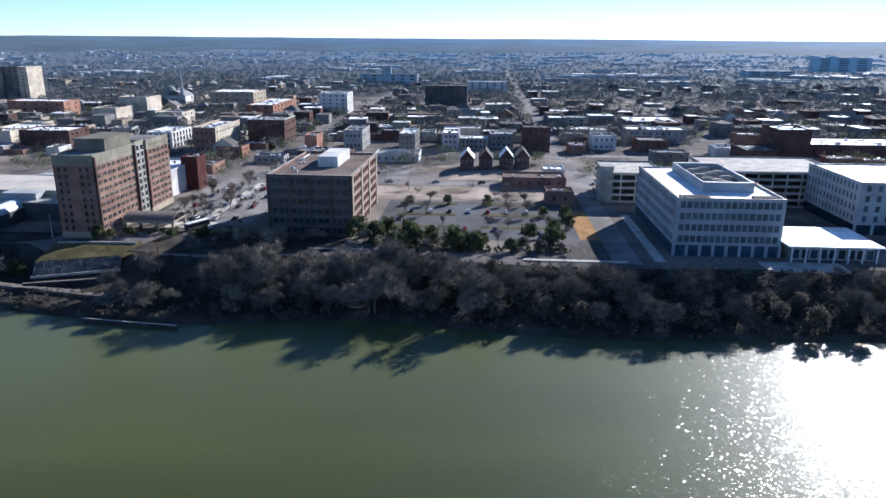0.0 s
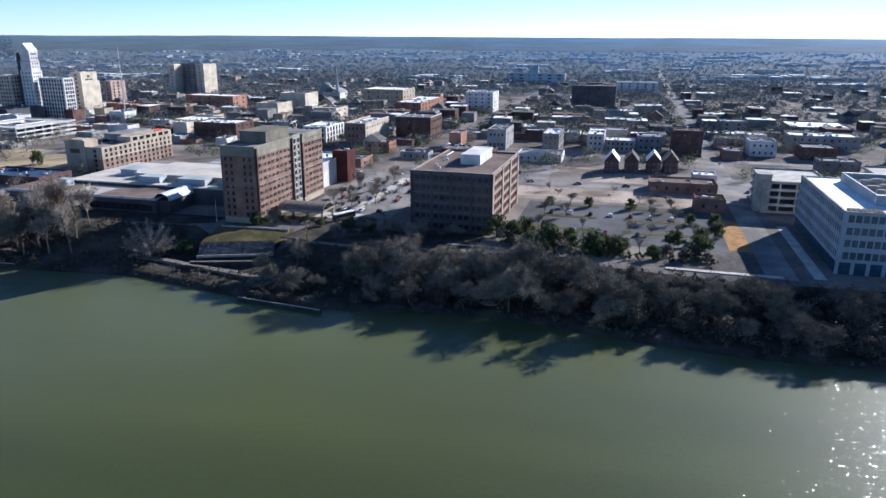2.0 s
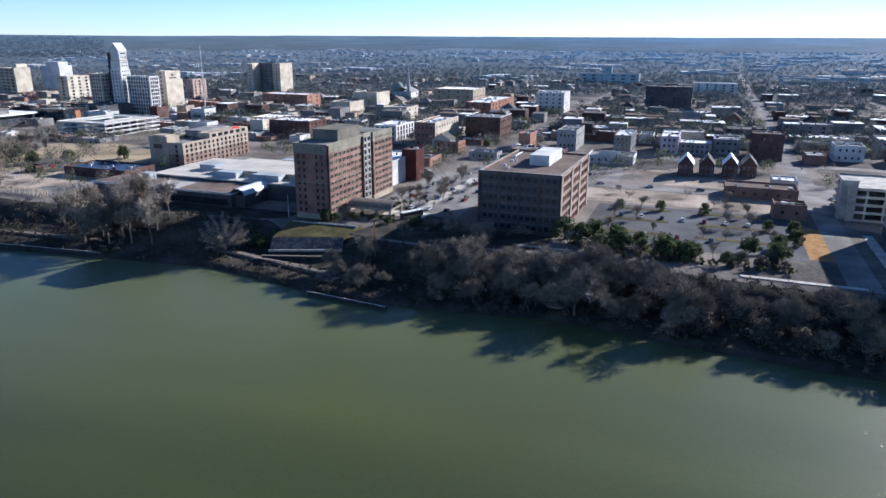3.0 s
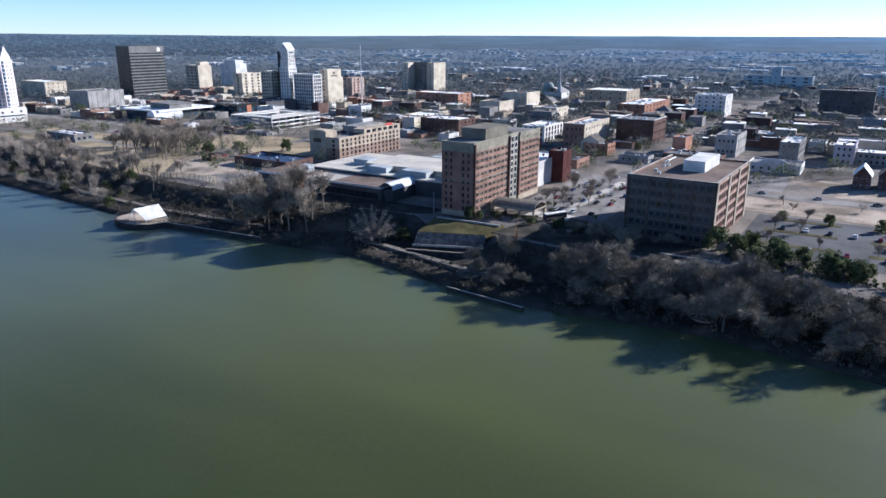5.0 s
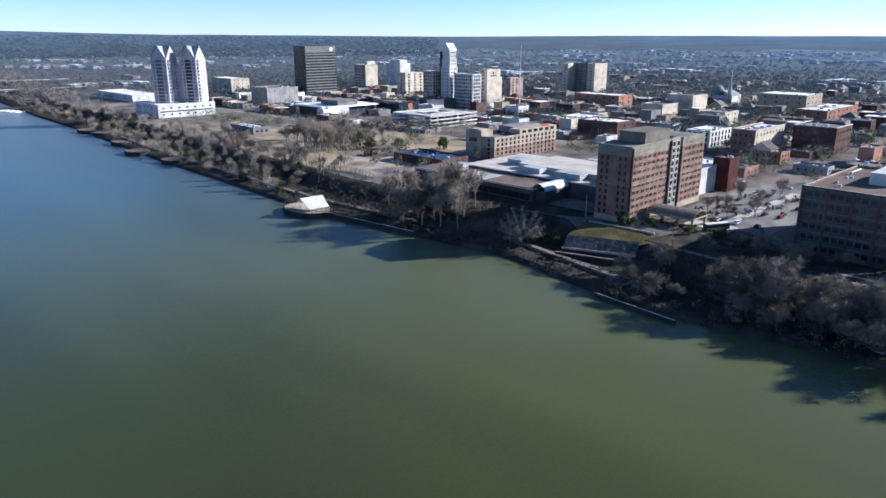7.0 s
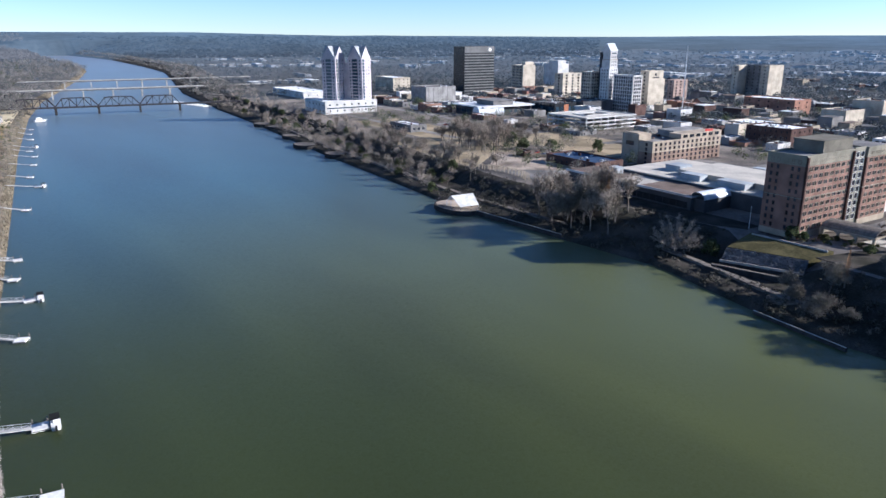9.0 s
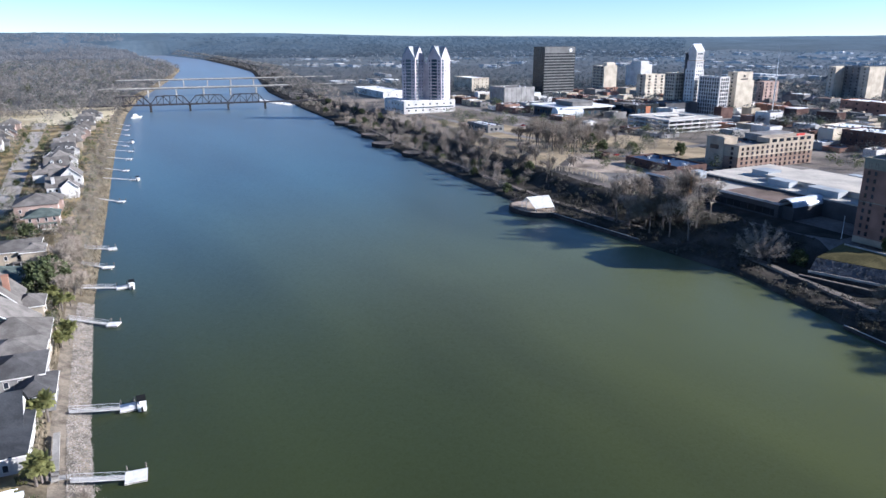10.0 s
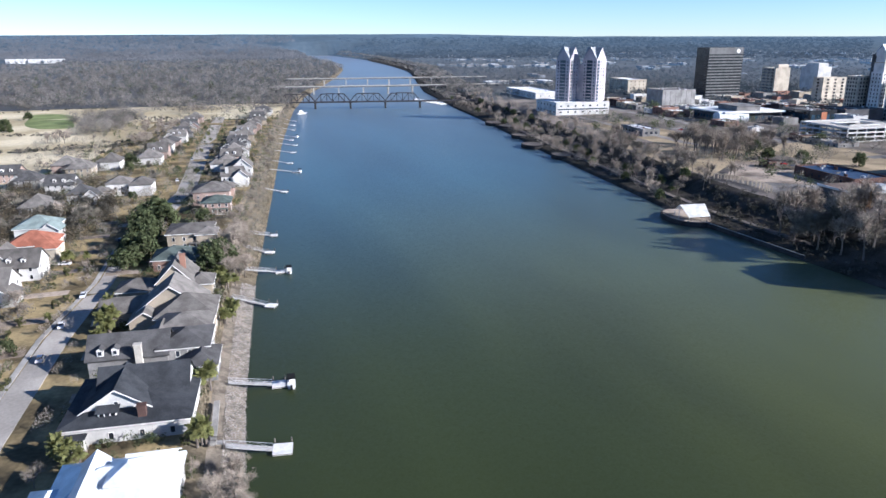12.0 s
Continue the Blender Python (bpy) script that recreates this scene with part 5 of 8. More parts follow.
tower("office_block", "grey and white striped office block", -510, 625, 29, 14, 39.5, WHITEWALL, ROOFGREY, 10, (8, 4), (2.0, 2.8))
trust = tower("office_tower", "plain tan tower block with blank upper wall", -528, 673, 13, 24, 42.5, CREAM, ROOFGREY, 10, (2, 0), (1.4, 1.8))
for k in range(2):
    part("sign", Shape().box(13.0, 6 + k * 3.5, 34 + k * 2.6, 13.15, 17 - k * 4.5, 35.4 + k * 4), STEEL, trust, "dark sign")
part("side_wall", Shape().box(11, 24, 0, 13.1, 27, 33), CREAM, trust)
tower("office_block", "rose-tan office block with stepped roof", -570, 777, 10, 26, 27, ROSEBRICK, ROOFGREY, 7, (3, 6), (1.5, 1.9))


def spire_tower():
    ob = thing("old_bank_tower", "slender white stone tower crowned by a glazed gable", "tower", pose(-559, 625, 10, 0, 0, GRID))
    part("wall", Shape().box(0, 0, 0, 14, 13, 46), WHITEWALL, ob)
    part("upper_wall", Shape().box(1.0, 0.8, 46, 13.4, 12.2, 55), WHITEWALL, ob)
    part("lantern", Shape().box(1.6, 1.4, 55, 12.8, 11.6, 61), WHITEWALL, ob)
    part("cornice", Shape().box(0.6, 0.4, 54.6, 13.8, 12.6, 55.3), TANSTONE, ob)
    part("crown_wall", Shape().gabled(1.2, 1.0, 61, 13.0, 12.0, 65.0, 7.0, "y"), WHITEWALL, ob, "glazed grey crown wall")
    part("crown_roof", Shape().gable(1.2, 1.0, 65.0, 13.0, 12.0, 7.2, 0.4, 0.45, "y"), METALWHITE, ob, "white steep roof")
    part("crown_glass", Shape().box(13.0, 3.0, 61.4, 13.2, 10.0, 62.6), BLUEGLASS, ob, "dark arched crown window")
    # dark slab added for the shaded left side of the white tower
    part("side_slab", Shape().box(-3.0, 1, 0, 0, 12, 62).box(-3.2, 0.8, 62, 0.2, 12.2, 63), DARKWALL, ob, "dark slab in place of the shaft's shaded side")
    windows(ob, "r", 14, 13, 4, 12, (1.2, 2.0), 2, 3.7, WHITEWALL, GLASS, True)
    windows(ob, "f", 14, 13, 3, 12, (1.2, 2.0), 2, 3.7, WHITEWALL, GLASS, True)
    me = window_mesh(1.1, 1.8, WHITEWALL, GLASS, True)
    for z in (48.5, 51.8, 57.0):
        for v in (3.6, 6.5, 9.4):
            part("window", me, None, ob, at=pose(13.4 if z < 55 else 12.8, v, z, 0, 0, 90))


spire_tower()
building("hotel_tower", "wide pale apartment slab with two angled wings", "tower", -575, 910, 10, 30, 42, CREAM, ROOFWHITE, 9, (2, 0), simple=True)
# greyer than the side wings: the recess's shade is in the wall colour
building("hotel_tower", "recessed pale apartment wing with its shade put in as grey", "tower", -566, 928, 34, 16, 43, GREYWALL, ROOFWHITE, 10, (8, 0), simple=True)
building("hotel_tower", "wide pale apartment wing", "tower", -534, 912, 12, 32, 43, CREAM, ROOFWHITE, 10, (3, 0), simple=True)

# museum group
mus = building("museum", "broad low museum with white stepped roofs", "museum", -625, 470, 52, 62, 9, DARKWALL, ROOFWHITE, 1, (10, 8), (3.5, 3), units=5, simple=True, glass=BLUEGLASS)
part("roof_slab", Shape().box(-3, -3, 9.2, 56, 65, 10.6), ROOFWHITE, mus, "broad white roof slab with overhang")
part("upper_hall", Shape().box(20, 14, 10.6, 50, 40, 15).box(19, 13, 15, 51, 41, 15.8), GREYWALL, mus, "raised white roof")
part("barrel_roof", Shape().tube((50, -8, 5), (50, 24, 5), 6, 6, 16), METALWHITE, mus, "pale barrel-vaulted entrance hall")
mw = building("museum_wing", "dark blue glass-fronted wing with one orange panel", "museum", -575, 536, 38, 30, 13, BLACKGLASS, ROOFGREY, 1, (8, 5), (4, 5), simple=True, glass=BLUEGLASS)
part("panel", Shape().box(38, 13, 2, 38.25, 19, 11), ORANGEBRICK, mw, "orange brick panel")
building("dark_block", "plain dark block beside the museum", "building", -565, 572, 34, 44, 13, DARKWALL, ROOFGREY, 1, (5, 0), (3, 3), simple=True)
building("park_building", "low pale park building with flat white roof", "building", -552, 340, 38, 16, 6.5, GREYWALL, ROOFWHITE, 1, (6, 3), (2.5, 2), simple=True)

# separate buildings of the old town
B = building
B("brick_building", "long red brick warehouse with parapet", "building", -448, 738, 60, 30, 16, BRICKO, ROOFWHITE, 3, (10, 5), simple=True)
B("theatre", "cream stucco theatre with tall stage block", "theatre", -342, 698, 24, 60, 13, CREAM, ROOFTAN, 0, (0, 0), simple=True)
B("stage_block", "tall cream stage block", "building", -336, 745, 30, 34, 20, CREAM, ROOFTAN, 0, (0, 0), simple=True)
B("shop_building", "low cream building with flat roof", "building", -265, 663, 24, 30, 13, CREAM, ROOFGREY, 3, (5, 5), simple=True)
old_store = B("brick_building", "three-storey brick building with pale side wall", "building", -177, 504, 16, 53, 18, BRICK, ROOFWHITE, 3, (4, 9), units=5, cornice=CREAM, faces="f")
part("side_wall", Shape().box(16.0, 0.4, 0, 16.04, 52.6, 17.9), CREAM, old_store, "pale painted side wall")
windows(old_store, "r", 16.04, 53, 9, 3, (1.2, 1.9), 2.6, 5.6, CREAM)
B("brick_building", "dark brick corner building with white cornice", "building", -151, 553, 29, 34, 18.5, BRICKD, ROOFGREY, 3, (7, 6), units=4, cornice=WHITEWALL)
B("brick_building", "orange brick warehouse with white roof", "building", -201, 736, 28, 92, 13.5, BRICKO, ROOFWHITE, 3, (5, 14), units=6, simple=True)
B("white_building", "tall white painted commercial building", "building", -134, 787, 31, 34, 22, WHITEWALL, ROOFWHITE, 5, (8, 4), units=3, simple=True)
B("school_building", "large tan building with pale flat roof", "building", -275, 854, 52, 50, 18, TANSTONE, ROOFWHITE, 3, (9, 8), simple=True)
B("house", "small pink rendered house with dark roof", "house", -155, 484, 18, 16, 8, BRICKO, ROOFGREY, 2, (4, 3))
B("grey_building", "grey two-storey commercial building", "building", -72, 521, 14, 35, 15, GREYWALL, ROOFGREY, 2, (4, 4), units=2)
B("brown_building", "large charcoal office block", "building", -20, 883, 52, 30, 25, DARKWALL, ROOFGREY, 5, (9, 4), simple=True)
B("shop_building", "cream flat-roofed shop row", "building", -350, 556, 30, 30, 11, CREAM, ROOFWHITE, 2, (6, 4), simple=True)
B("shop_building", "dark brick shop row with cornice", "building", -312, 522, 38, 28, 13.5, BRICKD, ROOFWHITE, 3, (8, 4), units=3)
B("shop_building", "white framed building with large square windows", "building", -219, 524, 19.5, 36.5, 12.5, WHITEWALL, ROOFWHITE, 3, (4, 6), (2.6, 3.0), units=3)
B("shop_building", "three-storey shop with bright white roof", "building", 37, 537, 18, 20, 11, GREYWALL, ROOFWHITE, 2, (4, 4))
B("shop_building", "low shop with long bright white roof", "building", 14, 533, 22, 22, 8, GREYWALL, ROOFWHITE, 2, (6, 4), units=2)
B("shop_building", "white three-storey shop with white roof", "building", 1, 525, 12, 40, 13, LILAC, ROOFWHITE, 3, (3, 5))
B("brick_building", "dark red brick box building", "building", 60, 517, 20, 26, 18.4, BRICKD, ROOFTAN, 3, (4, 5))
B("shop_building", "grey commercial building with cornice", "building", 112, 645, 22, 20, 12, GREYWALL, ROOFWHITE, 3, (5, 4), simple=True)
B("white_building", "white two-storey building with flat roof", "building", 114, 530, 18, 20, 11, WHITEWALL, ROOFGREY, 2, (4, 3))
B("warehouse", "wide low warehouse with pale roof", "warehouse", 177, 673, 50, 50, 6, GREYWALL, ROOFWHITE, 1, (8, 6), units=5, simple=True)
B("brick_building", "low brick building with pale roof", "building", 146, 520, 22, 22, 9, BRICKD, ROOFGREY, 2, (5, 4))
B("shop_building", "row of shops with bright roof and skylights", "building", 150, 570, 48, 24, 11, GREYWALL, ROOFWHITE, 2, (9, 4), units=6)
B("brick_building", "tall dark red brick mill block", "building", 227, 474, 22, 30, 23, BRICKD, ROOFWHITE, 4, (4, 5))
B("brick_building", "low dark red brick mill wing", "building", 204, 468, 22, 30, 10, BRICKD, ROOFGREY, 1, (4, 4))
B("warehouse", "long low shed with bright white roof", "warehouse", 262, 500, 90, 40, 9.5, BRICKD, ROOFWHITE, 1, (14, 6), units=6, simple=True)
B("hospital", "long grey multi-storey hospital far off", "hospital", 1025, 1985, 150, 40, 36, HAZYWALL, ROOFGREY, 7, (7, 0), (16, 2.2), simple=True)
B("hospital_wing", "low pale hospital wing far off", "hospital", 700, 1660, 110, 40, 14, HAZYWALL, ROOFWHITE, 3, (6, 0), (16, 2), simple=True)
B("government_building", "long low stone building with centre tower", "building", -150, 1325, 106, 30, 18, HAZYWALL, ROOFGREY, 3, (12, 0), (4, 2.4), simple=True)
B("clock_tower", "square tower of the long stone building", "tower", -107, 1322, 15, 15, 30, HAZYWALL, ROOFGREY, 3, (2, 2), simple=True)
B("white_building", "white apartment row far along the street", "building", 41, 1113, 60, 24, 17, WHITEWALL, ROOFWHITE, 4, (10, 4), (2, 2), simple=True)
B("brick_building", "low tan brick building with wide dark roof", "building", 35, 388, 35, 18, 6, BRICK, ROOFTAN, 1, (6, 4), (1.4, 1.6))
B("shed", "small tan outbuilding with flat roof", "building", 53, 346, 14, 12, 7, BRICK, ROOFTAN, 1, (2, 2))
B("white_building", "low white-roofed shop behind the car park", "building", 62, 420, 13, 14, 5, WHITEWALL, ROOFWHITE, 1, (3, 3))
for x, y, w in ((-3232, -770, 42), (-3226, -690, 30), (-3212, -632, 46)):
    B("warehouse", "long white shed beyond the woods", "warehouse", x, y, 30, w * 1.6, 17, WHITEWALL, CREAMROOF, 0, (0, 0), simple=True, z=gz(x, y))
B("shop_building", "low dark flat-roofed shop beside the car park", "building", -98, 478, 36, 20, 6, BRICKD, ROOFGREY, 1, (6, 3), units=3)
B("market_hall", "low market hall with blue metal roof", "building", -124, 464, 20, 12, 5, GREYWALL, BLUEROOF, 1, (4, 2))
B("white_building", "narrow pale shop with white roof", "building", -31, 516, 12, 38, 13.5, GREYWALL, ROOFWHITE, 3, (3, 6), units=2)
msn = B("mission_hall", "pale hall with a curved mission-style parapet", "building", -45, 472, 30, 22, 5.5, WHITEWALL, ROOFGREY, 1, (6, 3))
crest = [(0, 5.5), (3, 5.6), (6, 6.2), (9, 7.4), (12, 8.6), (15, 9.0), (18, 8.6), (21, 7.4), (24, 6.2), (27, 5.6), (30, 5.5)]
nc = len(crest)
part("parapet", Shape().add([(x, y, z) for y in (-0.1, 0.3) for x, z in crest], [tuple(range(nc)), tuple(range(2 * nc - 1, nc - 1, -1))]
     + [(k + 1, k, nc + k, nc + k + 1) for k in range(nc - 1)]), WHITEWALL, msn, "curved pale parapet")
for x, y, w in ((-104, 503, 9), (-94, 502, 8)):
    tn = thing("tent", "white peaked market tent", "tent", pose(x, y, 10, 0, 0, GRID), "market tents")
    part("canopy", Shape().add([(0, 0, 3), (w, 0, 3), (w, w, 3), (0, w, 3), (w / 2, w / 2, 6)], [(0, 1, 4), (1, 2, 4), (2, 3, 4), (3, 0, 4), (3, 2, 1, 0)]), TENT, tn)
    for a, b in ((0.2, 0.2), (w - 0.2, 0.2), (w - 0.2, w - 0.2), (0.2, w - 0.2)):
        part("pole", Shape().tube((a, b, 0), (a, b, 3), 0.08, 0.08, 5), ALU, tn)
B("cream_building", "cream office block far off", "building", -1000, 590, 60, 30, 20, CREAM, ROOFWHITE, 4, (8, 4), simple=True)
B("warehouse", "long white shed beyond the towers", "warehouse", -1010, 420, 120, 40, 9, WHITEWALL, ROOFWHITE, 1, (10, 3), simple=True)


# ---- gabled houses ----
def house(x, y, w, d, h, wall, roof, label, rot=GRID, z=10, along_="x", rise=None, storeys=2, hip=False, dormers=0, chimney=False, wing=None, porch=False, detail=True, seen="s"):
    ob = thing("house", label, "house", pose(x, y, z, 0, 0, rot), "houses")
    rise = rise or (min(w, d) * 0.36)
    if hip:
        part("wall", Shape().box(-w / 2, -d / 2, -0.5, w / 2, d / 2, h), wall, ob)
        part("roof", Shape().hip(-w / 2, -d / 2, h, w / 2, d / 2, rise), roof, ob)
    else:
        part("wall", Shape().gabled(-w / 2, -d / 2, -0.5, w / 2, d / 2, h, rise, along_), wall, ob)
        part("roof", Shape().gable(-w / 2, -d / 2, h, w / 2, d / 2, rise, along=along_), roof, ob)
    if wing:
        a, b, ww, wd, wh = wing
        part("wing", Shape().gabled(a - ww / 2, b - wd / 2, -0.5, a + ww / 2, b + wd / 2, wh, ww * 0.36, "y"), wall, ob)
        part("roof", Shape().gable(a - ww / 2, b - wd / 2, wh, a + ww / 2, b + wd / 2, ww * 0.36, along="y"), roof, ob)
    if chimney:
        part("chimney", Shape().box(w * 0.22, -0.6, h, w * 0.22 + 1.1, 0.5, h + rise + 1.4).box(w * 0.22 - 0.15, -0.75, h + rise + 1.4, w * 0.22 + 1.25, 0.65, h + rise + 1.7), BRICKO, ob, "red brick chimney")
    for k in range(dormers):
        u = -w / 2 + w * (k + 0.7) / (dormers + 0.4)
        v = -d * 0.3
        dm = part("dormer", Shape().box(u - 0.8, v - 0.6, h + 0.4, u + 0.8, v + 1.6, h + 2.0), TRIM, ob)
        part("dormer_roof", Shape().gable(u - 0.8, v - 0.7, h + 2.0, u + 0.8, v + 2.2, 0.7, 0.2, 0.12, "y"), roof, ob)
        part("window", window_mesh(0.9, 1.1, TRIM, GLASS), None, ob, at=pose(u, v - 0.62, h + 0.7))
    if porch:
        part("porch_roof", Shape().box(-w / 2 + 0.5, d / 2, 2.9, w / 2 - 0.5, d / 2 + 2.6, 3.1), roof, ob)
        for k in range(5):
            u = -w / 2 + 0.8 + (w - 1.6) * k / 4
            part("porch_post", Shape().box(u - 0.12, d / 2 + 2.2, 0, u + 0.12, d / 2 + 2.45, 2.9), TRIM, ob)
    if detail:
        me = window_mesh(1.0, 1.5, TRIM, GLASS)
        for j in range(storeys):
            zz = 0.9 + j * (h / storeys)
            for k in range(3):
                u = -w / 2 + w * (k + 0.5) / 3
                part("window", me, None, ob, at=pose(u, -d / 2, zz) if seen == "s" else pose(u, d / 2, zz, 0, 0, 180))
            for k in range(4 if x > -480 else 3):
                v = -d / 2 + d * (k + 0.5) / (4 if x > -480 else 3)
                part("window", me, None, ob, at=pose(w / 2, v, zz, 0, 0, 90))
    return ob


# four gabled brick houses in a row behind the car park
for k, x in enumerate((17, 29, 42.5, 53)):
    house(x, 446 + 0.2 * x, 8.5, 15, 7.5, BRICKD, ROOFWHITE if k % 2 == 0 else SHINGLE,
          "narrow brick house with steep front gable", along_="y", rise=5)
    TAKEN.append((x - 8, 436, x + 8, 466))
house(-152, 496, 14, 12, 8, CREAM, SHINGLE, "small pale house with dark gabled roof", along_="y")


HOMES = []


def villa(label, x, y, wall, roof, blocks, dormers=(), chimney=None, porch=None, rot=-5.0, z=4.0, windows_=True, shed_dormer=None):
    """A large house of several blocks. Each block: centre, width along x, depth along y, eaves, rise, ridge x, y or h for hipped.
    Dormers: u, v, z of sills that look towards +x. Porch: x, y0, y1."""
    ob = thing("house", label, "house", pose(x, y, z, 0, 0, rot), "houses")
    HOMES.append((x, y))
    me = window_mesh(1.0, 1.6, TRIM, GLASS)
    for i, (a, b, w, d, h, rise, ridge) in enumerate(blocks):
        box = (a - w / 2, b - d / 2, -0.5, a + w / 2, b + d / 2)
        if ridge == "h":
            part("wall", Shape().box(*box, h), wall, ob)
            part("roof", Shape().hip(box[0], box[1], h, box[3], box[4], rise, 0.7), roof, ob)
            if x > -345:
                rim = Shape()
                x0, y0, x1, y1 = box[0] - 0.72, box[1] - 0.72, box[3] + 0.72, box[4] + 0.72
                for q in ((x0, y0, x1, y0 + 0.06), (x0, y1 - 0.06, x1, y1), (x0, y0 + 0.06, x0 + 0.06, y1 - 0.06), (x1 - 0.06, y0 + 0.06, x1, y1 - 0.06)):
                    rim.box(q[0], q[1], h - 0.3, q[2], q[3], h - 0.02)
                part("fascia", rim, TRIM, ob)
        else:
            part("wall", Shape().gabled(*box, h, rise, ridge), wall, ob)
            part("roof", Shape().gable(box[0], box[1], h, box[3], box[4], rise, 0.6, 0.28, ridge), roof, ob)
            edge = Shape()
            if ridge == "x":
                for s in (-1, 1):
                    edge.tube((a + w / 2 + 0.62, b + s * (d / 2 + 0.6), h - rise / (d / 2) * 0.6 + 0.12), (a + w / 2 + 0.62, b, h + rise + 0.12), 0.16, 0.16, 4)
                part("bargeboard", edge, TRIM, ob)
        if windows_ and i < (3 if x > -260 else 1):
            for j in range(2 if h > 5.5 else 1):
                for v in ((-0.25, 0.25) if d < 12 else (-0.36, -0.12, 0.12, 0.36)):
                    part("window", me, None, ob, at=pose(a + w / 2, b + v * d, 0.8 + j * 3.0, 0, 0, 90))
                for u in (-0.25, 0.25):
                    part("window", me, None, ob, at=pose(a + u * w, b + d / 2, 0.8 + j * 3.0, 0, 0, 180))
            if ridge == "x" and rise > 4:
                part("window", window_mesh(0.8, 1.1, TRIM, GLASS), None, ob, at=pose(a + w / 2, b, h + rise * 0.25, 0, 0, 90))
    for u, v, zz in dormers:
        dm = part("dormer", Shape().gabled(u - 2.2, v - 0.85, zz - 0.2, u, v + 0.85, zz + 1.6, 0.7, "x"), TRIM, ob)
        part("dormer_roof", Shape().gable(u - 2.2, v - 0.85, zz + 1.6, u, v + 0.85, 0.7, 0.2, 0.12, "x"), roof, dm)
        part("window", window_mesh(0.9, 1.1, TRIM, GLASS), None, dm, at=pose(u, v, zz + 0.2, 0, 0, 90))
    if shed_dormer:
        u, v, zz = shed_dormer
        dm = part("dormer", Shape().box(u - 2.6, v - 2.0, zz - 0.6, u, v + 2.0, zz + 1.1), TRIM, ob)
        part("dormer_roof", Shape().add([(u + 0.5, v - 2.5, zz + 1.05), (u + 0.5, v + 2.5, zz + 1.05), (u - 3.6, v + 2.5, zz + 2.1), (u - 3.6, v - 2.5, zz + 2.1),
                                         (u + 0.5, v - 2.5, zz + 1.25), (u + 0.5, v + 2.5, zz + 1.25), (u - 3.6, v + 2.5, zz + 2.3), (u - 3.6, v - 2.5, zz + 2.3)],
                                        [(3, 2, 1, 0), (4, 5, 6, 7), (0, 1, 5, 4), (1, 2, 6, 5), (2, 3, 7, 6), (3, 0, 4, 7)]), roof, dm)
        for k in (-1.2, 0, 1.2):
            part("window", window_mesh(0.9, 0.8, TRIM, GLASS), None, dm, at=pose(u, v + k, zz + 0.1, 0, 0, 90))
    if chimney:
        u, v, zt, mt = chimney
        ch_ = part("chimney", Shape().box(u - 0.7, v - 0.9, 0, u + 0.7, v + 0.9, zt), mt, ob)
        part("chimney_cap", Shape().box(u - 0.85, v - 1.05, zt, u + 0.85, v + 1.05, zt + 0.3), mt, ch_)
    if porch:
        px, y0, y1 = porch
        pr = part("porch_roof", Shape().box(px, y0, 2.8, px + 2.6, y1, 3.05), roof, ob)
        part("porch_floor", Shape().box(px, y0, -0.3, px + 2.6, y1, 0.3), PALECONC, ob)
        n = max(2, int((y1 - y0) / 2.6))
        for k in range(n + 1):
            v = y0 + 0.2 + (y1 - y0 - 0.4) * k / n
            part("porch_post", Shape().box(px + 2.2, v - 0.13, 0.3, px + 2.45, v + 0.13, 2.8), TRIM, pr)
    return ob


# ---- smaller buildings filling the town's blocks ----
def free(x0, y0, x1, y1):
    return all(x1 < a or x0 > c or y1 < b or y0 > e for a, b, c, e in TAKEN)


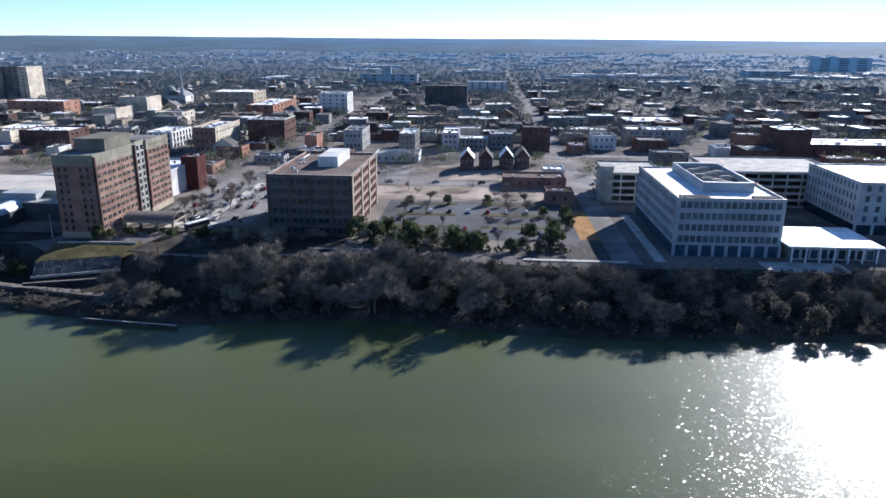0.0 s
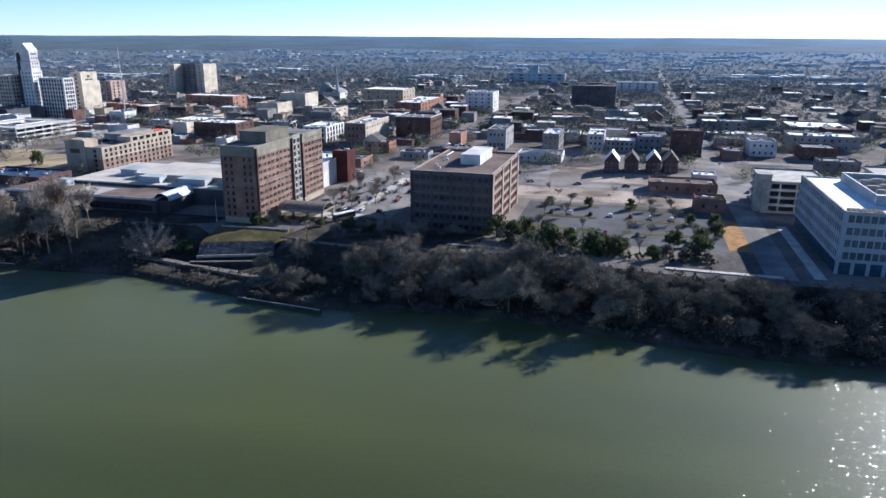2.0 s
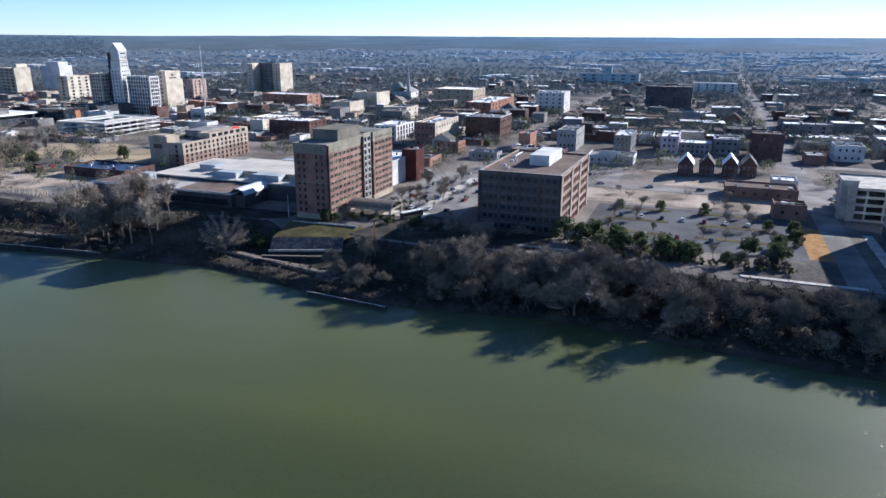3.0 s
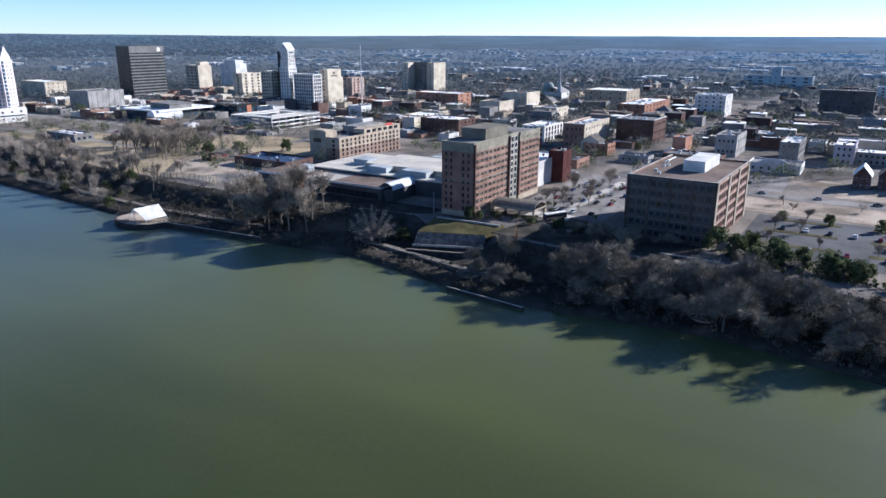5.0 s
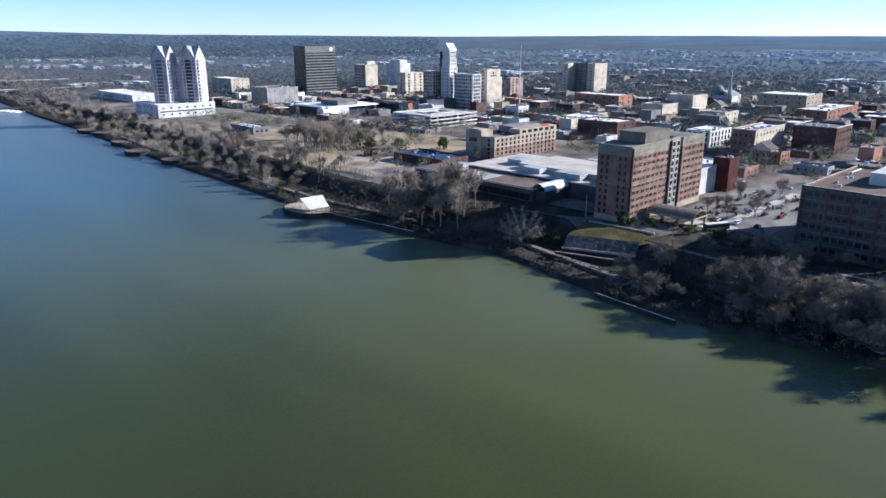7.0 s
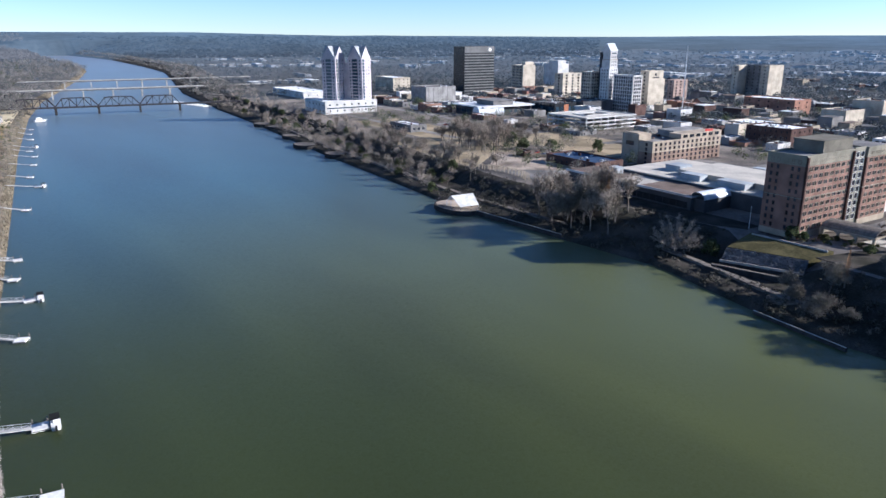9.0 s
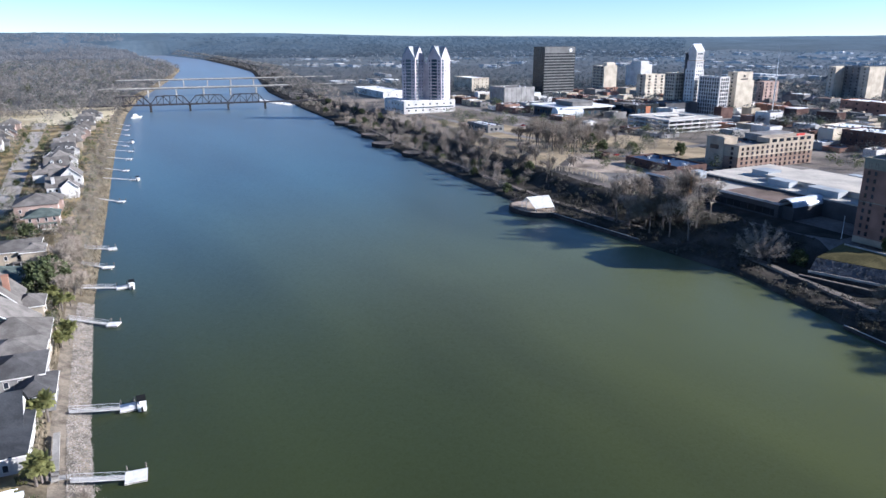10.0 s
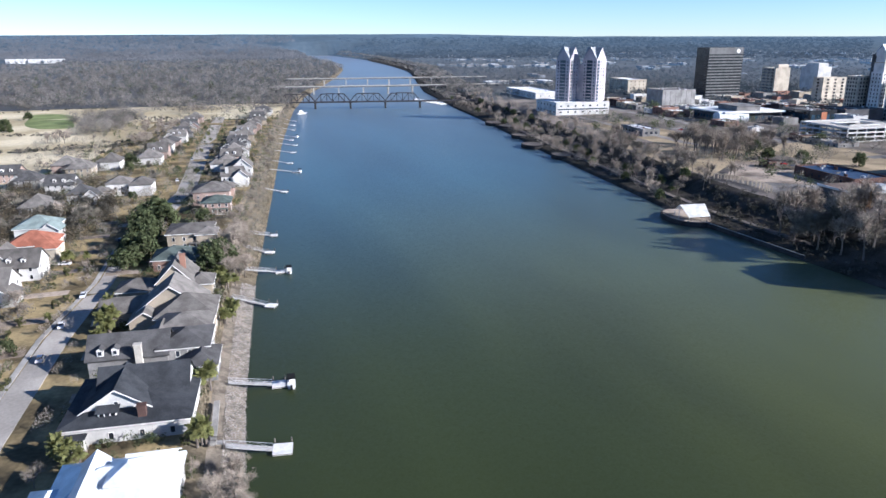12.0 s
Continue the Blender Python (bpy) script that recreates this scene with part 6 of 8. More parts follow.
def fill_town():
    rnd = random.Random(77)
    count, rest = [0], Shape()
    walls = [BRICK, BRICKD, BRICKO, GREYWALL, WHITEWALL, CREAM, TANSTONE, GREYWALL, TANSTONE, WHITEWALL]
    rows = [(411, 497), (512, 594), (621, 702), (717, 809), (824, 927), (942, 1057), (1072, 1197), (1212, 1300)]
    cols = [-900, -640, -520, -400, -270, -145, 50, 190, 310, 430, 560, 700]
    words = {BRICK: "red brick", BRICKD: "dark brick", BRICKO: "orange brick", GREYWALL: "grey rendered", WHITEWALL: "white painted", CREAM: "cream", TANSTONE: "tan"}
    for k, (v0, v1) in enumerate(rows):
        for a, b in zip(cols, cols[1:]):
            for v, depth in ((v0 + 1, 1), (v1 - 24, -1)):
                u = a + 13
                while u < b - 10:
                    w, d = rnd.uniform(9, 24), rnd.uniform(12, 22)
                    h = rnd.choice((4.5, 5, 6.5, 7.5, 8.5, 11)) * (0.75 if k >= 4 or k == 0 else 1)
                    gap = rnd.choice((0.3, 0.3, 0.3, 2, 6)) if k < 4 else rnd.choice((8, 16, 30, 45))
                    x, y = uv(u, v + rnd.uniform(0, 3))
                    u += w + gap
                    if u > b or abs(math.atan2(x + w / 2, y)) > radians(62) or y < 395:
                        continue
                    if k == 0 and (-150 < x < 110 or rnd.random() < 0.4):
                        continue
                    if not free(x, y, x + w, y + d):
                        continue
                    wall = rnd.choice(walls)
                    if k >= 3 and rnd.random() < 0.3:
                        house(x + w / 2, y + d / 2, min(w, 14), min(d, 13), h * 0.8, wall, rnd.choice((SHINGLE, ROOFGREY, SLATE)),
                              f"{words[wall]} gabled town house", detail=False, along_=rnd.choice("xy"), hip=rnd.random() < 0.4)
                    else:
                        roof = rnd.choice((ROOFWHITE, ROOFWHITE, ROOFWHITE, ROOFGREY, ROOFTAN))
                        near = y < 485
                        count[0] += 1
                        if count[0] < 190 and y < 1000:
                            building("shop_building", f"{words[wall]} flat-roofed town building", "building", x, y, w, d, h, wall, roof,
                                     max(1, int(h / 3.6)), (max(2, int(w / 6)), 2) if near else (0, 0), (1.5, 1.6), simple=True,
                                     units=rnd.choice((0, 1, 2)) if near else 0, group="town buildings", take=False)
                        else:
                            rest.box(x, y, 10, x + w, y + d, 10 + h, rnd.choice((0, 0, 1, 2))).box(x + 0.3, y + 0.3, 10 + h, x + w - 0.3, y + d - 0.3, 10 + h + 0.3, 3 + rnd.randrange(3))
                            if w > 14:
                                rest.box(x + w * 0.6, y + d * 0.5, 10 + h, x + w * 0.75, y + d * 0.75, 10 + h + 1.8, 2)
    tagged(new("far_shops", rest.mesh("far_shops", GREYWALL, BRICKD, TANSTONE, ROOFWHITE, ROOFGREY, ROOFTAN)), "flat-roofed blocks of the outer town", "town", kind="stuff")


fill_town()

def roof_clutter():
    """Vents, hatches, ducts and air handlers on the flat roofs, past counting."""
    rnd = random.Random(61)
    s = Shape()
    for x, y, w, d, z, rot in ROOFTOPS:
        if math.hypot(x, y) > 1000 or min(w, d) < 8:
            continue
        a = radians(rot)
        for _ in range(min(9, 2 + int(w * d / 130))):
            u, v = rnd.uniform(1.5, w - 3), rnd.uniform(1.5, d - 3)
            px, py = x + u * math.cos(a) - v * math.sin(a), y + u * math.sin(a) + v * math.cos(a)
            e, f, h = rnd.uniform(0.5, 2.2), rnd.uniform(0.5, 2.2), rnd.uniform(0.5, 1.6)
            s.box(px, py, z - 0.05, px + e, py + f, z + h, rnd.choice((0, 0, 1, 2)))
        if rnd.random() < 0.4:                     # a party wall that crosses the roof
            v = rnd.uniform(0.3, 0.7) * d
            px, py = x - v * math.sin(a) + 0.4, y + v * math.cos(a)
            s.box(px, py, z - 0.05, px + w - 0.8, py + 0.35, z + 0.55, 1)
    tagged(new("rooftop_vents", s.mesh("rooftop_vents", ALU, GREYWALL, BRICKD)), "small vents and air units on the flat roofs", "roof vents", kind="stuff")


roof_clutter()

# church with dome and spire
ch = thing("church", "white domed church with slender pale spire", "church", pose(-330, 900, 10))
part("nave", Shape().box(-12, -10, 0, 12, 20, 10), WHITEWALL, ch)
part("roof", Shape().gable(-12, -10, 10, 12, 20, 6, along="y"), ROOFGREY, ch)
dome = Shape()
for k in range(5):
    a, b = math.pi / 2 * k / 5, math.pi / 2 * (k + 1) / 5
    dome.tube((-10, 0, 14 + 8 * math.sin(a)), (-10, 0, 14 + 8 * math.sin(b)), 8 * math.cos(a), max(0.05, 8 * math.cos(b)), 14, cap=False)
dome.tube((-10, 0, 6), (-10, 0, 14), 8, 8, 14, cap=False)
part("dome", dome, GREENROOF, ch)
part("spire", Shape().tube((8, -8, 0), (8, -8, 20), 2.6, 2.4, 8).tube((8, -8, 20), (8, -8, 42), 2.0, 0.1, 8), PANEL, ch, "pale slender spire")
for x, y, h, lab in ((-500, 700, 70, "thin pale mast on a roof"), (-1000, 790, 60, "thin red and white mast")):
    mast = thing("mast", lab, "mast", pose(x, y, 10))
    part("pole", Shape().tube((0, 0, 0), (0, 0, h), 0.8, 0.25, 6), ALU, mast)

# street and garden trees between the blocks
for k in range(40):
    v = dice.uniform(405, 800)
    x, y = uv(dice.uniform(-0.85, 0.72) * v, v)
    if free(x - 4, y - 4, x + 4, y + 4) and x > -700:
        plant(dice.choice(("bare", "small", "ever", "small")), x, y, 0.72)


# ---- woods and scattered town out to the hills ----
def far_woods(name, label, spots, material, sizes=(3.0, 5.5), leaves=26, flat=0.75, big=1.0, thin=1.1):
    rnd = np.random.default_rng(len(spots))
    n = len(spots)
    P = np.repeat(np.array([(x, y, gz(x, y)) for x, y in spots]), leaves, axis=0)
    r = np.repeat(rnd.uniform(*sizes, n), leaves)
    d = rnd.normal(size=(n * leaves, 3))
    d /= np.linalg.norm(d, axis=1)[:, None]
    c = P + d * (r * rnd.uniform(0.4, 1.0, n * leaves))[:, None] * (1, 1, flat) + np.c_[0 * r, 0 * r, r * 1.05]
    u = rnd.normal(size=(n * leaves, 3))
    u /= np.linalg.norm(u, axis=1)[:, None]
    w = np.cross(u, d)
    s = (big * np.maximum(0.4, r * rnd.uniform(0.16, 0.34, n * leaves)))[:, None]
    V = np.stack([c - u * s, c + u * s * 0.8, c + w * s * thin], axis=1).reshape(-1, 3)
    F = np.arange(len(V)).reshape(-1, 3)
    me = bpy.data.meshes.new(name)
    me.from_pydata(V.tolist(), [], F.tolist())
    me.materials.append(material)
    return tagged(new(name, me), label, "woods", kind="stuff")


def scatter(n, seed, test, r0=900, r1=3300, az0=-45, az1=112, power=1.0):
    rnd = random.Random(seed)
    out = []
    while len(out) < n:
        r, a = r0 + (r1 - r0) * rnd.random() ** power, radians(rnd.uniform(az0, az1))
        x, y = -math.sin(a) * r, math.cos(a) * r
        if test(x, y):
            out.append((x, y))
    return out


def dry(x, y, margin=12):
    return y > along(S_SHORE, x) + margin or y < along(N_SHORE, x) - margin


def shed_yard(x, y):
    return -3260 < x < -2850 and -810 < y < -540


def golf(x, y):
    edge = -1040 + 60 * noise.noise((0, y * 0.02, 1)) + (90 if y > -95 else 0) + (70 if y > -45 else 0)
    return edge < x < -120 and -420 < y < along(N_SHORE, x) + 2


def fairway_clump(x, y):
    """Trees that reach from the woods into the golf course."""
    u, v = (x + 830) / 95, (y + 112) / (30 + 10 * math.sin(x * 0.05))
    return u * u + v * v < 1 + 0.5 * noise.noise((x * 0.03, y * 0.03, 9))


def town_gap(x, y):
    return noise.noise((x * 0.006, y * 0.006, 7)) > -0.22


def in_town(x, y):
    """Room between the blocks: off the streets and off the footprints."""
    if not dry(x, y, 60) or y < along(S_SHORE, x):
        return False
    a = radians(-GRID)
    u, v = x * math.cos(a) - y * math.sin(a), x * math.sin(a) + y * math.cos(a)
    on_street = any(s - 3 < u < s + 13 for s in (-145, 50, 190)) or any(s - 2 < v < s + 13 for s in (392, 500, 705, 812, 930))
    return not on_street and free(x - 2, y - 2, x + 2, y + 2) and noise.noise((x * 0.011, y * 0.011, 3)) > -0.12


far_woods("woods", "leafless garden trees between the town's blocks", scatter(5200, 9, lambda x, y: y > 520 and in_town(x, y), 540, 1350, -42, 66), BACKLITWOODS, (2.6, 4.8), 34)
far_woods("woods", "dark blue-green pines and oaks over the far streets", scatter(2600, 47, lambda x, y: y > 560 and in_town(x, y), 600, 1500, -45, 60), HAZYPINE, (3.6, 6.6), 40, 0.95, 0.8)
far_woods("woods", "bare street trees between the shops",
          scatter(950, 31, in_town, 425, 820, -40, 62), BANKTWIG, (3.4, 5.6), 110, 1.1, 0.9, 0.22)
far_woods("woods", "bare young trees in the car parks behind the hotel",
          scatter(170, 33, lambda x, y: -150 < x < -30 and 392 < y < 500 and free(x - 2, y - 2, x + 2, y + 2), 395, 520, -2, 22), TWIG, (1.8, 3.0), 110, 1.2, 0.7, 0.22)
far_woods("woods", "bare young trees over the hotel car park",
          scatter(46, 34, lambda x, y: -131 < x < -82 and 300 < y < 392, 300, 420, 8, 26), TWIG, (2.0, 3.2), 150, 1.2, 0.6, 0.2)
far_woods("woods", "dark evergreen garden trees between the shops", scatter(560, 32, in_town, 425, 900, -40, 62), LEAF, (2.8, 5.2), 100, 1.0, 0.6)
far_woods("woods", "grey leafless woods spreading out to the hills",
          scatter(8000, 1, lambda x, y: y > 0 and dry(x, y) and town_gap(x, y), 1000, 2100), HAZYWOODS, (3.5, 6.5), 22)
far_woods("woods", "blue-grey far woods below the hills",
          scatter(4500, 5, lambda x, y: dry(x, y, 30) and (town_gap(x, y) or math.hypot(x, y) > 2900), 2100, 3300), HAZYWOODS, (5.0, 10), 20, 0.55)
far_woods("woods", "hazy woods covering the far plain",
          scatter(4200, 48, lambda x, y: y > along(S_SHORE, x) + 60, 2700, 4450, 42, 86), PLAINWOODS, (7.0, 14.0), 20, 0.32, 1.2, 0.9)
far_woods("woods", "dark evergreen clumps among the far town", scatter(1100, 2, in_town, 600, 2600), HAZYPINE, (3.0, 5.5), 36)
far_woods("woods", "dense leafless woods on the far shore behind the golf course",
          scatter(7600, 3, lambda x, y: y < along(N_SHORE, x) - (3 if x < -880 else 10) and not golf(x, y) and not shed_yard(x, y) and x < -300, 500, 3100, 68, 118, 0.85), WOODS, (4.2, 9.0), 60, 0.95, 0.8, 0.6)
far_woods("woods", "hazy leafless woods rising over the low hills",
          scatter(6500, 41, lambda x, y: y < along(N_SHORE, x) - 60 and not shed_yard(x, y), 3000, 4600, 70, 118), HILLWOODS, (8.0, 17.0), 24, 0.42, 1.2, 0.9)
far_woods("woods", "pines standing among the leafless woods",
          scatter(420, 23, lambda x, y: y < along(N_SHORE, x) - 10 and not golf(x, y) and not shed_yard(x, y) and x < -900, 900, 2800, 68, 118, 0.9), LEAF, (3.6, 7.0), 40, 1.0, 0.8)
far_woods("woods", "leafless trees on the fairway before the woods",
          scatter(120, 26, fairway_clump, 700, 1000, 90, 104), WOODS, (4.5, 8.0), 300, 1.05, 0.5, 0.45)
far_woods("woods", "trees lining the far river bend",
          scatter(1500, 4, lambda x, y: 8 < y - along(S_SHORE, x) < 80 and x < -1000, 1000, 4200, 60, 90), WOODS, (3.5, 5.5), 26)
far_woods("woods", "leafless trees crowding the upper bank of the park",
          scatter(420, 15, lambda x, y: 6 < y - along(S_SHORE, x) < 66 and -1000 < x < -335, 400, 1060, 55, 78), TWIG, (2.2, 3.8), 110, 1.1, 0.8, 0.35)
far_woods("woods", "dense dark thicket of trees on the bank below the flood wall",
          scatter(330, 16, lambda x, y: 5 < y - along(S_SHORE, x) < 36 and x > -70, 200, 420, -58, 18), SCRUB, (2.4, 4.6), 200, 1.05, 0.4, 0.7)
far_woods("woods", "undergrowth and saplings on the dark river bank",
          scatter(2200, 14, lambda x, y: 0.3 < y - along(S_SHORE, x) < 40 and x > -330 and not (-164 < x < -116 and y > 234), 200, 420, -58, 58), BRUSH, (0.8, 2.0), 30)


def far_town():
    rnd = random.Random(12)
    s = Shape()
    for x, y in scatter(1150, 8, lambda x, y: y > along(S_SHORE, x) + 80 and not (x > -900 and y < 1310) and not town_gap(x, y), 1100, 3300, -45, 75, 0.7):
        w, d, h, z = rnd.uniform(8, 40), rnd.uniform(8, 24), rnd.uniform(3.5, 7), gz(x, y)
        s.box(x, y, z - 1, x + w, y + d, z + h, 0)
        s.box(x - 0.3, y - 0.3, z + h, x + w + 0.3, y + d + 0.3, z + h + 0.5, rnd.choice((1, 2, 2, 3)))
    tagged(new("far_buildings", s.mesh("far_buildings", HAZYWALL, ROOFWHITE, ROOFGREY, CREAMROOF)), "scattered low pale buildings far across the plain", "town", kind="stuff")


far_town()


# ---- the near shore: street, houses, gardens ----
def nslab(name, pts, z, material, label, category):
    n = len(pts)
    v = [(x, y, z) for x, y in pts] + [(x, y, z - 0.5) for x, y in pts]
    f = [tuple(range(n)), tuple(range(2 * n - 1, n - 1, -1))] + [((i + 1) % n, i, n + i, n + (i + 1) % n) for i in range(n)]
    return structure(name, Shape().add(v, f), material, label, category)


nslab("road", [(-110, -63), (-110, -55), (-218, -49), (-270, -43), (-316, -40), (-429, -18), (-554, -11), (-685, -4), (-862, 7), (-868, -5), (-691, -15), (-560, -23),
               (-434, -28), (-318, -46), (-273, -48), (-222, -56)], 4.08, ROADN, "quiet residential street of grey asphalt", "road")
nslab("pavement", [(-146, -8.6), (-146, -7.2), (-166, -6.2), (-166, -7.6)], 4.15, CONCRETE, "concrete garden path above the stones", "footpath")
nslab("pavement", [(-110, -64.2), (-222, -58.2), (-273, -50.2), (-318, -48.2), (-318, -46.6), (-273, -48.6), (-222, -56.6), (-110, -62.6)], 4.12, CONCRETE, "concrete pavement beside the street", "pavement")
for k in range(9):
    x = -150 - k * 26
    nslab("driveway", [(x, -44 + 0.05 * (x + 218)), (x - 5, -44 + 0.05 * (x + 218)), (x - 5, -34), (x, -34)], 4.11, LOT, "pale sandy concrete driveway", "driveway")
    nslab("driveway", [(x - 8, -75), (x - 13, -75), (x - 13, -58.5 - 0.05 * (x + 218)), (x - 8, -58.5 - 0.05 * (x + 218))], 4.11, LOT, "pale sandy concrete driveway", "driveway")
nslab("lawn", [(-889 + 84 * math.copysign(abs(math.cos(a)) ** 0.6, math.cos(a)), -180 + 0.26 * 84 * math.cos(a) + 24 * math.copysign(abs(math.sin(a)) ** 0.6, math.sin(a))) for a in np.arange(0, 6.28, 0.3)], 4.1, PUTTING, "green golf putting green in dry grass", "golf green")
nslab("bunker", [(-790 + 16 * math.cos(a), -52 + 6 * math.sin(a)) for a in np.arange(0, 6.28, 0.5)], 4.09, PALECONC, "pale sand bunker on the golf course", "bunker")


# row beside the river, from the nearest on
villa("large white house with bright standing-seam metal roof", -128, -25, WHITEWALL, METALWHITE,
      [(0, 0, 17, 22, 5.2, 4.2, "h"), (2, -4, 15, 9, 5.6, 4.0, "x"), (-4, 6, 12, 8, 5.4, 3.6, "y"), (1, 3, 7, 6, 8.6, 2.2, "h"), (3, -11, 10, 8, 4.2, 3.0, "h")], porch=(8.5, 0, 10))
villa("wide white house under a dark shingle roof", -166, -25, WHITEWALL, SLATE,
      [(0.5, 0, 24, 27, 4.2, 3.0, "h"), (0.6, -2.6, 14, 16.5, 5.0, 5.3, "x"), (-4.5, 2, 13, 20, 5.0, 5.6, "y")], chimney=(10.6, 3.4, 7.4, BRICKD),
      porch=(12.6, -13, -8), shed_dormer=(9.8, -4.2, 4.9))
villa("grey house with dormers and charcoal shingle roof", -187, -21, GREYWALL, DARKSHINGLE,
      [(-6, -8, 12, 20, 5.5, 4.6, "y"), (-8, 6, 14, 13, 6.4, 3.0, "h"), (1, 11, 12, 8, 4.2, 2.4, "h")], dormers=[(-0.4, -14.7, 6.2), (-0.4, -11, 6.2)],
      chimney=(0.6, -5, 9.0, PALECONC))
villa("pale house with broad hipped shingle roof", -207, -15, WHITEWALL, SHINGLE,
      [(0, 0, 14, 15, 6.2, 3.2, "h"), (5, -6, 9, 8, 5.0, 2.6, "x")], porch=(7, 0, 7))
villa("taupe house with steep gables and hipped shingle roof", -228, -19, TANSTONE, SHINGLE,
      [(0, 0, 14, 20, 5.5, 7.4, "x"), (8, 5, 16, 17, 6.0, 5.0, "h"), (-2, -14, 12, 16, 4.4, 3.0, "y"), (9, -7, 9, 9, 4.4, 3.0, "x")], porch=(16, 5, 13))
villa("grey-roofed house with red chimney", -252, -17, TANSTONE, SHINGLE,
      [(0, -2, 16, 12, 6.5, 6.2, "x"), (2, -14, 11, 14, 4.2, 3.0, "h"), (2, 6, 10, 8, 5.0, 2.6, "h")], chimney=(2, 0.5, 14.5, BRICKO))
villa("brick house with low dark green hipped roof", -286, -21, BRICK, GREENSHINGLE, [(0, 0, 14, 16, 4.6, 3.6, "h"), (5, 4, 8, 8, 4.4, 2.4, "h")])
villa("tan two-storey house with flat brown hipped roof", -317, -16, TANSTONE, SHINGLE, [(0, 0, 18, 18, 7.0, 2.6, "h"), (5, 7, 10, 8, 6.5, 2.2, "h")], porch=(9, 0, 8))
villa("pink brick house with hipped dark green roof", -377, -5, ROSEBRICK, GREENSHINGLE, [(0, 0, 13, 14, 5.8, 3.2, "h")], porch=(6.5, -2, 6))
villa("large pink brick house with brown hipped roof", -403, -7, ROSEBRICK, SHINGLE, [(0, 0, 20, 19, 7.2, 4.2, "h"), (-8, 6, 12, 10, 6.6, 3.4, "h")])
villa("white riverside house with twin chimneys", -448, 5, WHITEWALL, SHINGLE, [(0, 0, 15, 13, 6.8, 4.4, "y"), (4, 5, 10, 9, 6.2, 4.0, "x")], chimney=(5, -3, 11.5, WHITEWALL))
villa("white gabled riverside house", -478, 12, WHITEWALL, SHINGLE, [(0, 0, 17, 12, 7, 5.2, "x"), (-4, -7, 12, 9, 6.2, 4, "y")])
rh = random.Random(8)


def far_villa(x, y, label):
    w, d, h = rh.uniform(13, 17), rh.uniform(12, 16), rh.uniform(5.0, 6.4)
    r = rh.choice("hyh")
    blocks = [(0, 0, w, d, h, rh.uniform(4.4, 6.2), r), (rh.uniform(0, 5), rh.choice((-6, 6)), w * 0.6, d * 0.6, h - 0.6, 3.2, rh.choice("xh"))]
    villa(label, x, y, rh.choice((WHITEWALL, WHITEWALL, TANSTONE, GREYWALL, ROSEBRICK)), rh.choice((SHINGLE, SHINGLE, DARKSHINGLE)), blocks,
          dormers=[(w / 2 - 1.6, -2.5, h + 1.2), (w / 2 - 1.6, 2.5, h + 1.2)] if r == "y" else (), windows_=x > -520)


for k in range(17):
    x = -505 - k * 24
    far_villa(x, along(N_SHORE, x) - 33 + rh.uniform(-3, 3), "riverside house with grey shingle roof")
villa("pale house with red tiled hipped roof", -312, -76, CREAM, REDTILE, [(0, 0, 15, 17, 8, 4.6, "h"), (5, 6, 9, 8, 7, 3, "h")])
villa("white house with pale green metal hipped roof", -340, -80, WHITEWALL, GREENROOF, [(0, 0, 15, 16, 8.4, 4.4, "h"), (4, 6, 9, 8, 7.4, 3, "x")])
villa("white house with dormers and grey roof", -290, -78, WHITEWALL, SHINGLE, [(0, 0, 13, 18, 5.6, 5.2, "y"), (-4, -6, 14, 9, 6.4, 4.6, "x")], dormers=[(5.0, -1, 6.6), (5.0, 4, 6.6)])
villa("white gabled house with garage across the street", -266, -83, WHITEWALL, SHINGLE, [(0, 0, 14, 19, 5.6, 5.4, "y"), (6, 8, 9, 9, 3.6, 3.0, "x")], dormers=[(5.2, -4, 6.6), (5.2, 1, 6.6)])
villa("white house with brown hipped roof and garage", -441, -58, WHITEWALL, SHINGLE, [(0, 0, 13, 14, 7, 3.8, "h"), (2, 12, 15, 12, 6.4, 3.8, "h"), (8, -9, 9, 9, 4, 2.8, "h")])
for x, y in ((-505, -130), (-478, -113), (-528, -101), (-458, -92), (-535, -74), (-424, -76), (-548, -50), (-576, -46), (-604, -43), (-632, -40), (-662, -36), (-692, -34), (-722, -32),
             (-752, -29), (-784, -27), (-816, -24), (-512, -90), (-398, -92)):
    far_villa(x, y, "house with grey gabled roof beside the golf course")

# garden plants
for x, y, s in ((-286, -1, 1.3), (-296, 2, 1.15), (-280, -4, 1.0), (-304, 3, 1.0), (-326, 4, 0.9)):
    plant("bare", x, y, s, 4, "tall leafless tree with pale trunk beside the river")
for k in range(16):
    plant(dice.choice(("bare", "bush", "thicket", "ever", "bush")), dice.uniform(-345, -205), dice.uniform(-108, -92), dice.uniform(0.5, 0.8), 4)
for k in range(16):
    x = dice.uniform(-345, -190)
    plant(dice.choice(("bush", "bush", "ever", "small")), x, -63 - 0.13 * (x + 218) * -1 + dice.uniform(-4, 1), dice.uniform(0.45, 0.8), 4)
for k in range(30):
    x = dice.uniform(-800, -480)
    plant(dice.choice(("thicket", "ever", "bare", "bush")), x, along(N_SHORE, x) - dice.choice((47, 52, 80, 90)) + dice.uniform(-3, 3), dice.uniform(0.4, 0.7), 4)
far_woods("hedgerow", "dark brush along a ditch across the golf course",
          scatter(260, 21, lambda x, y: abs(x + 640 + 0.12 * (y + 130)) < 5 + 3 * math.sin(y * 0.2) and -225 < y < -60, 600, 720, 92, 112), BRUSH, (0.8, 2.2), 50, 0.8)
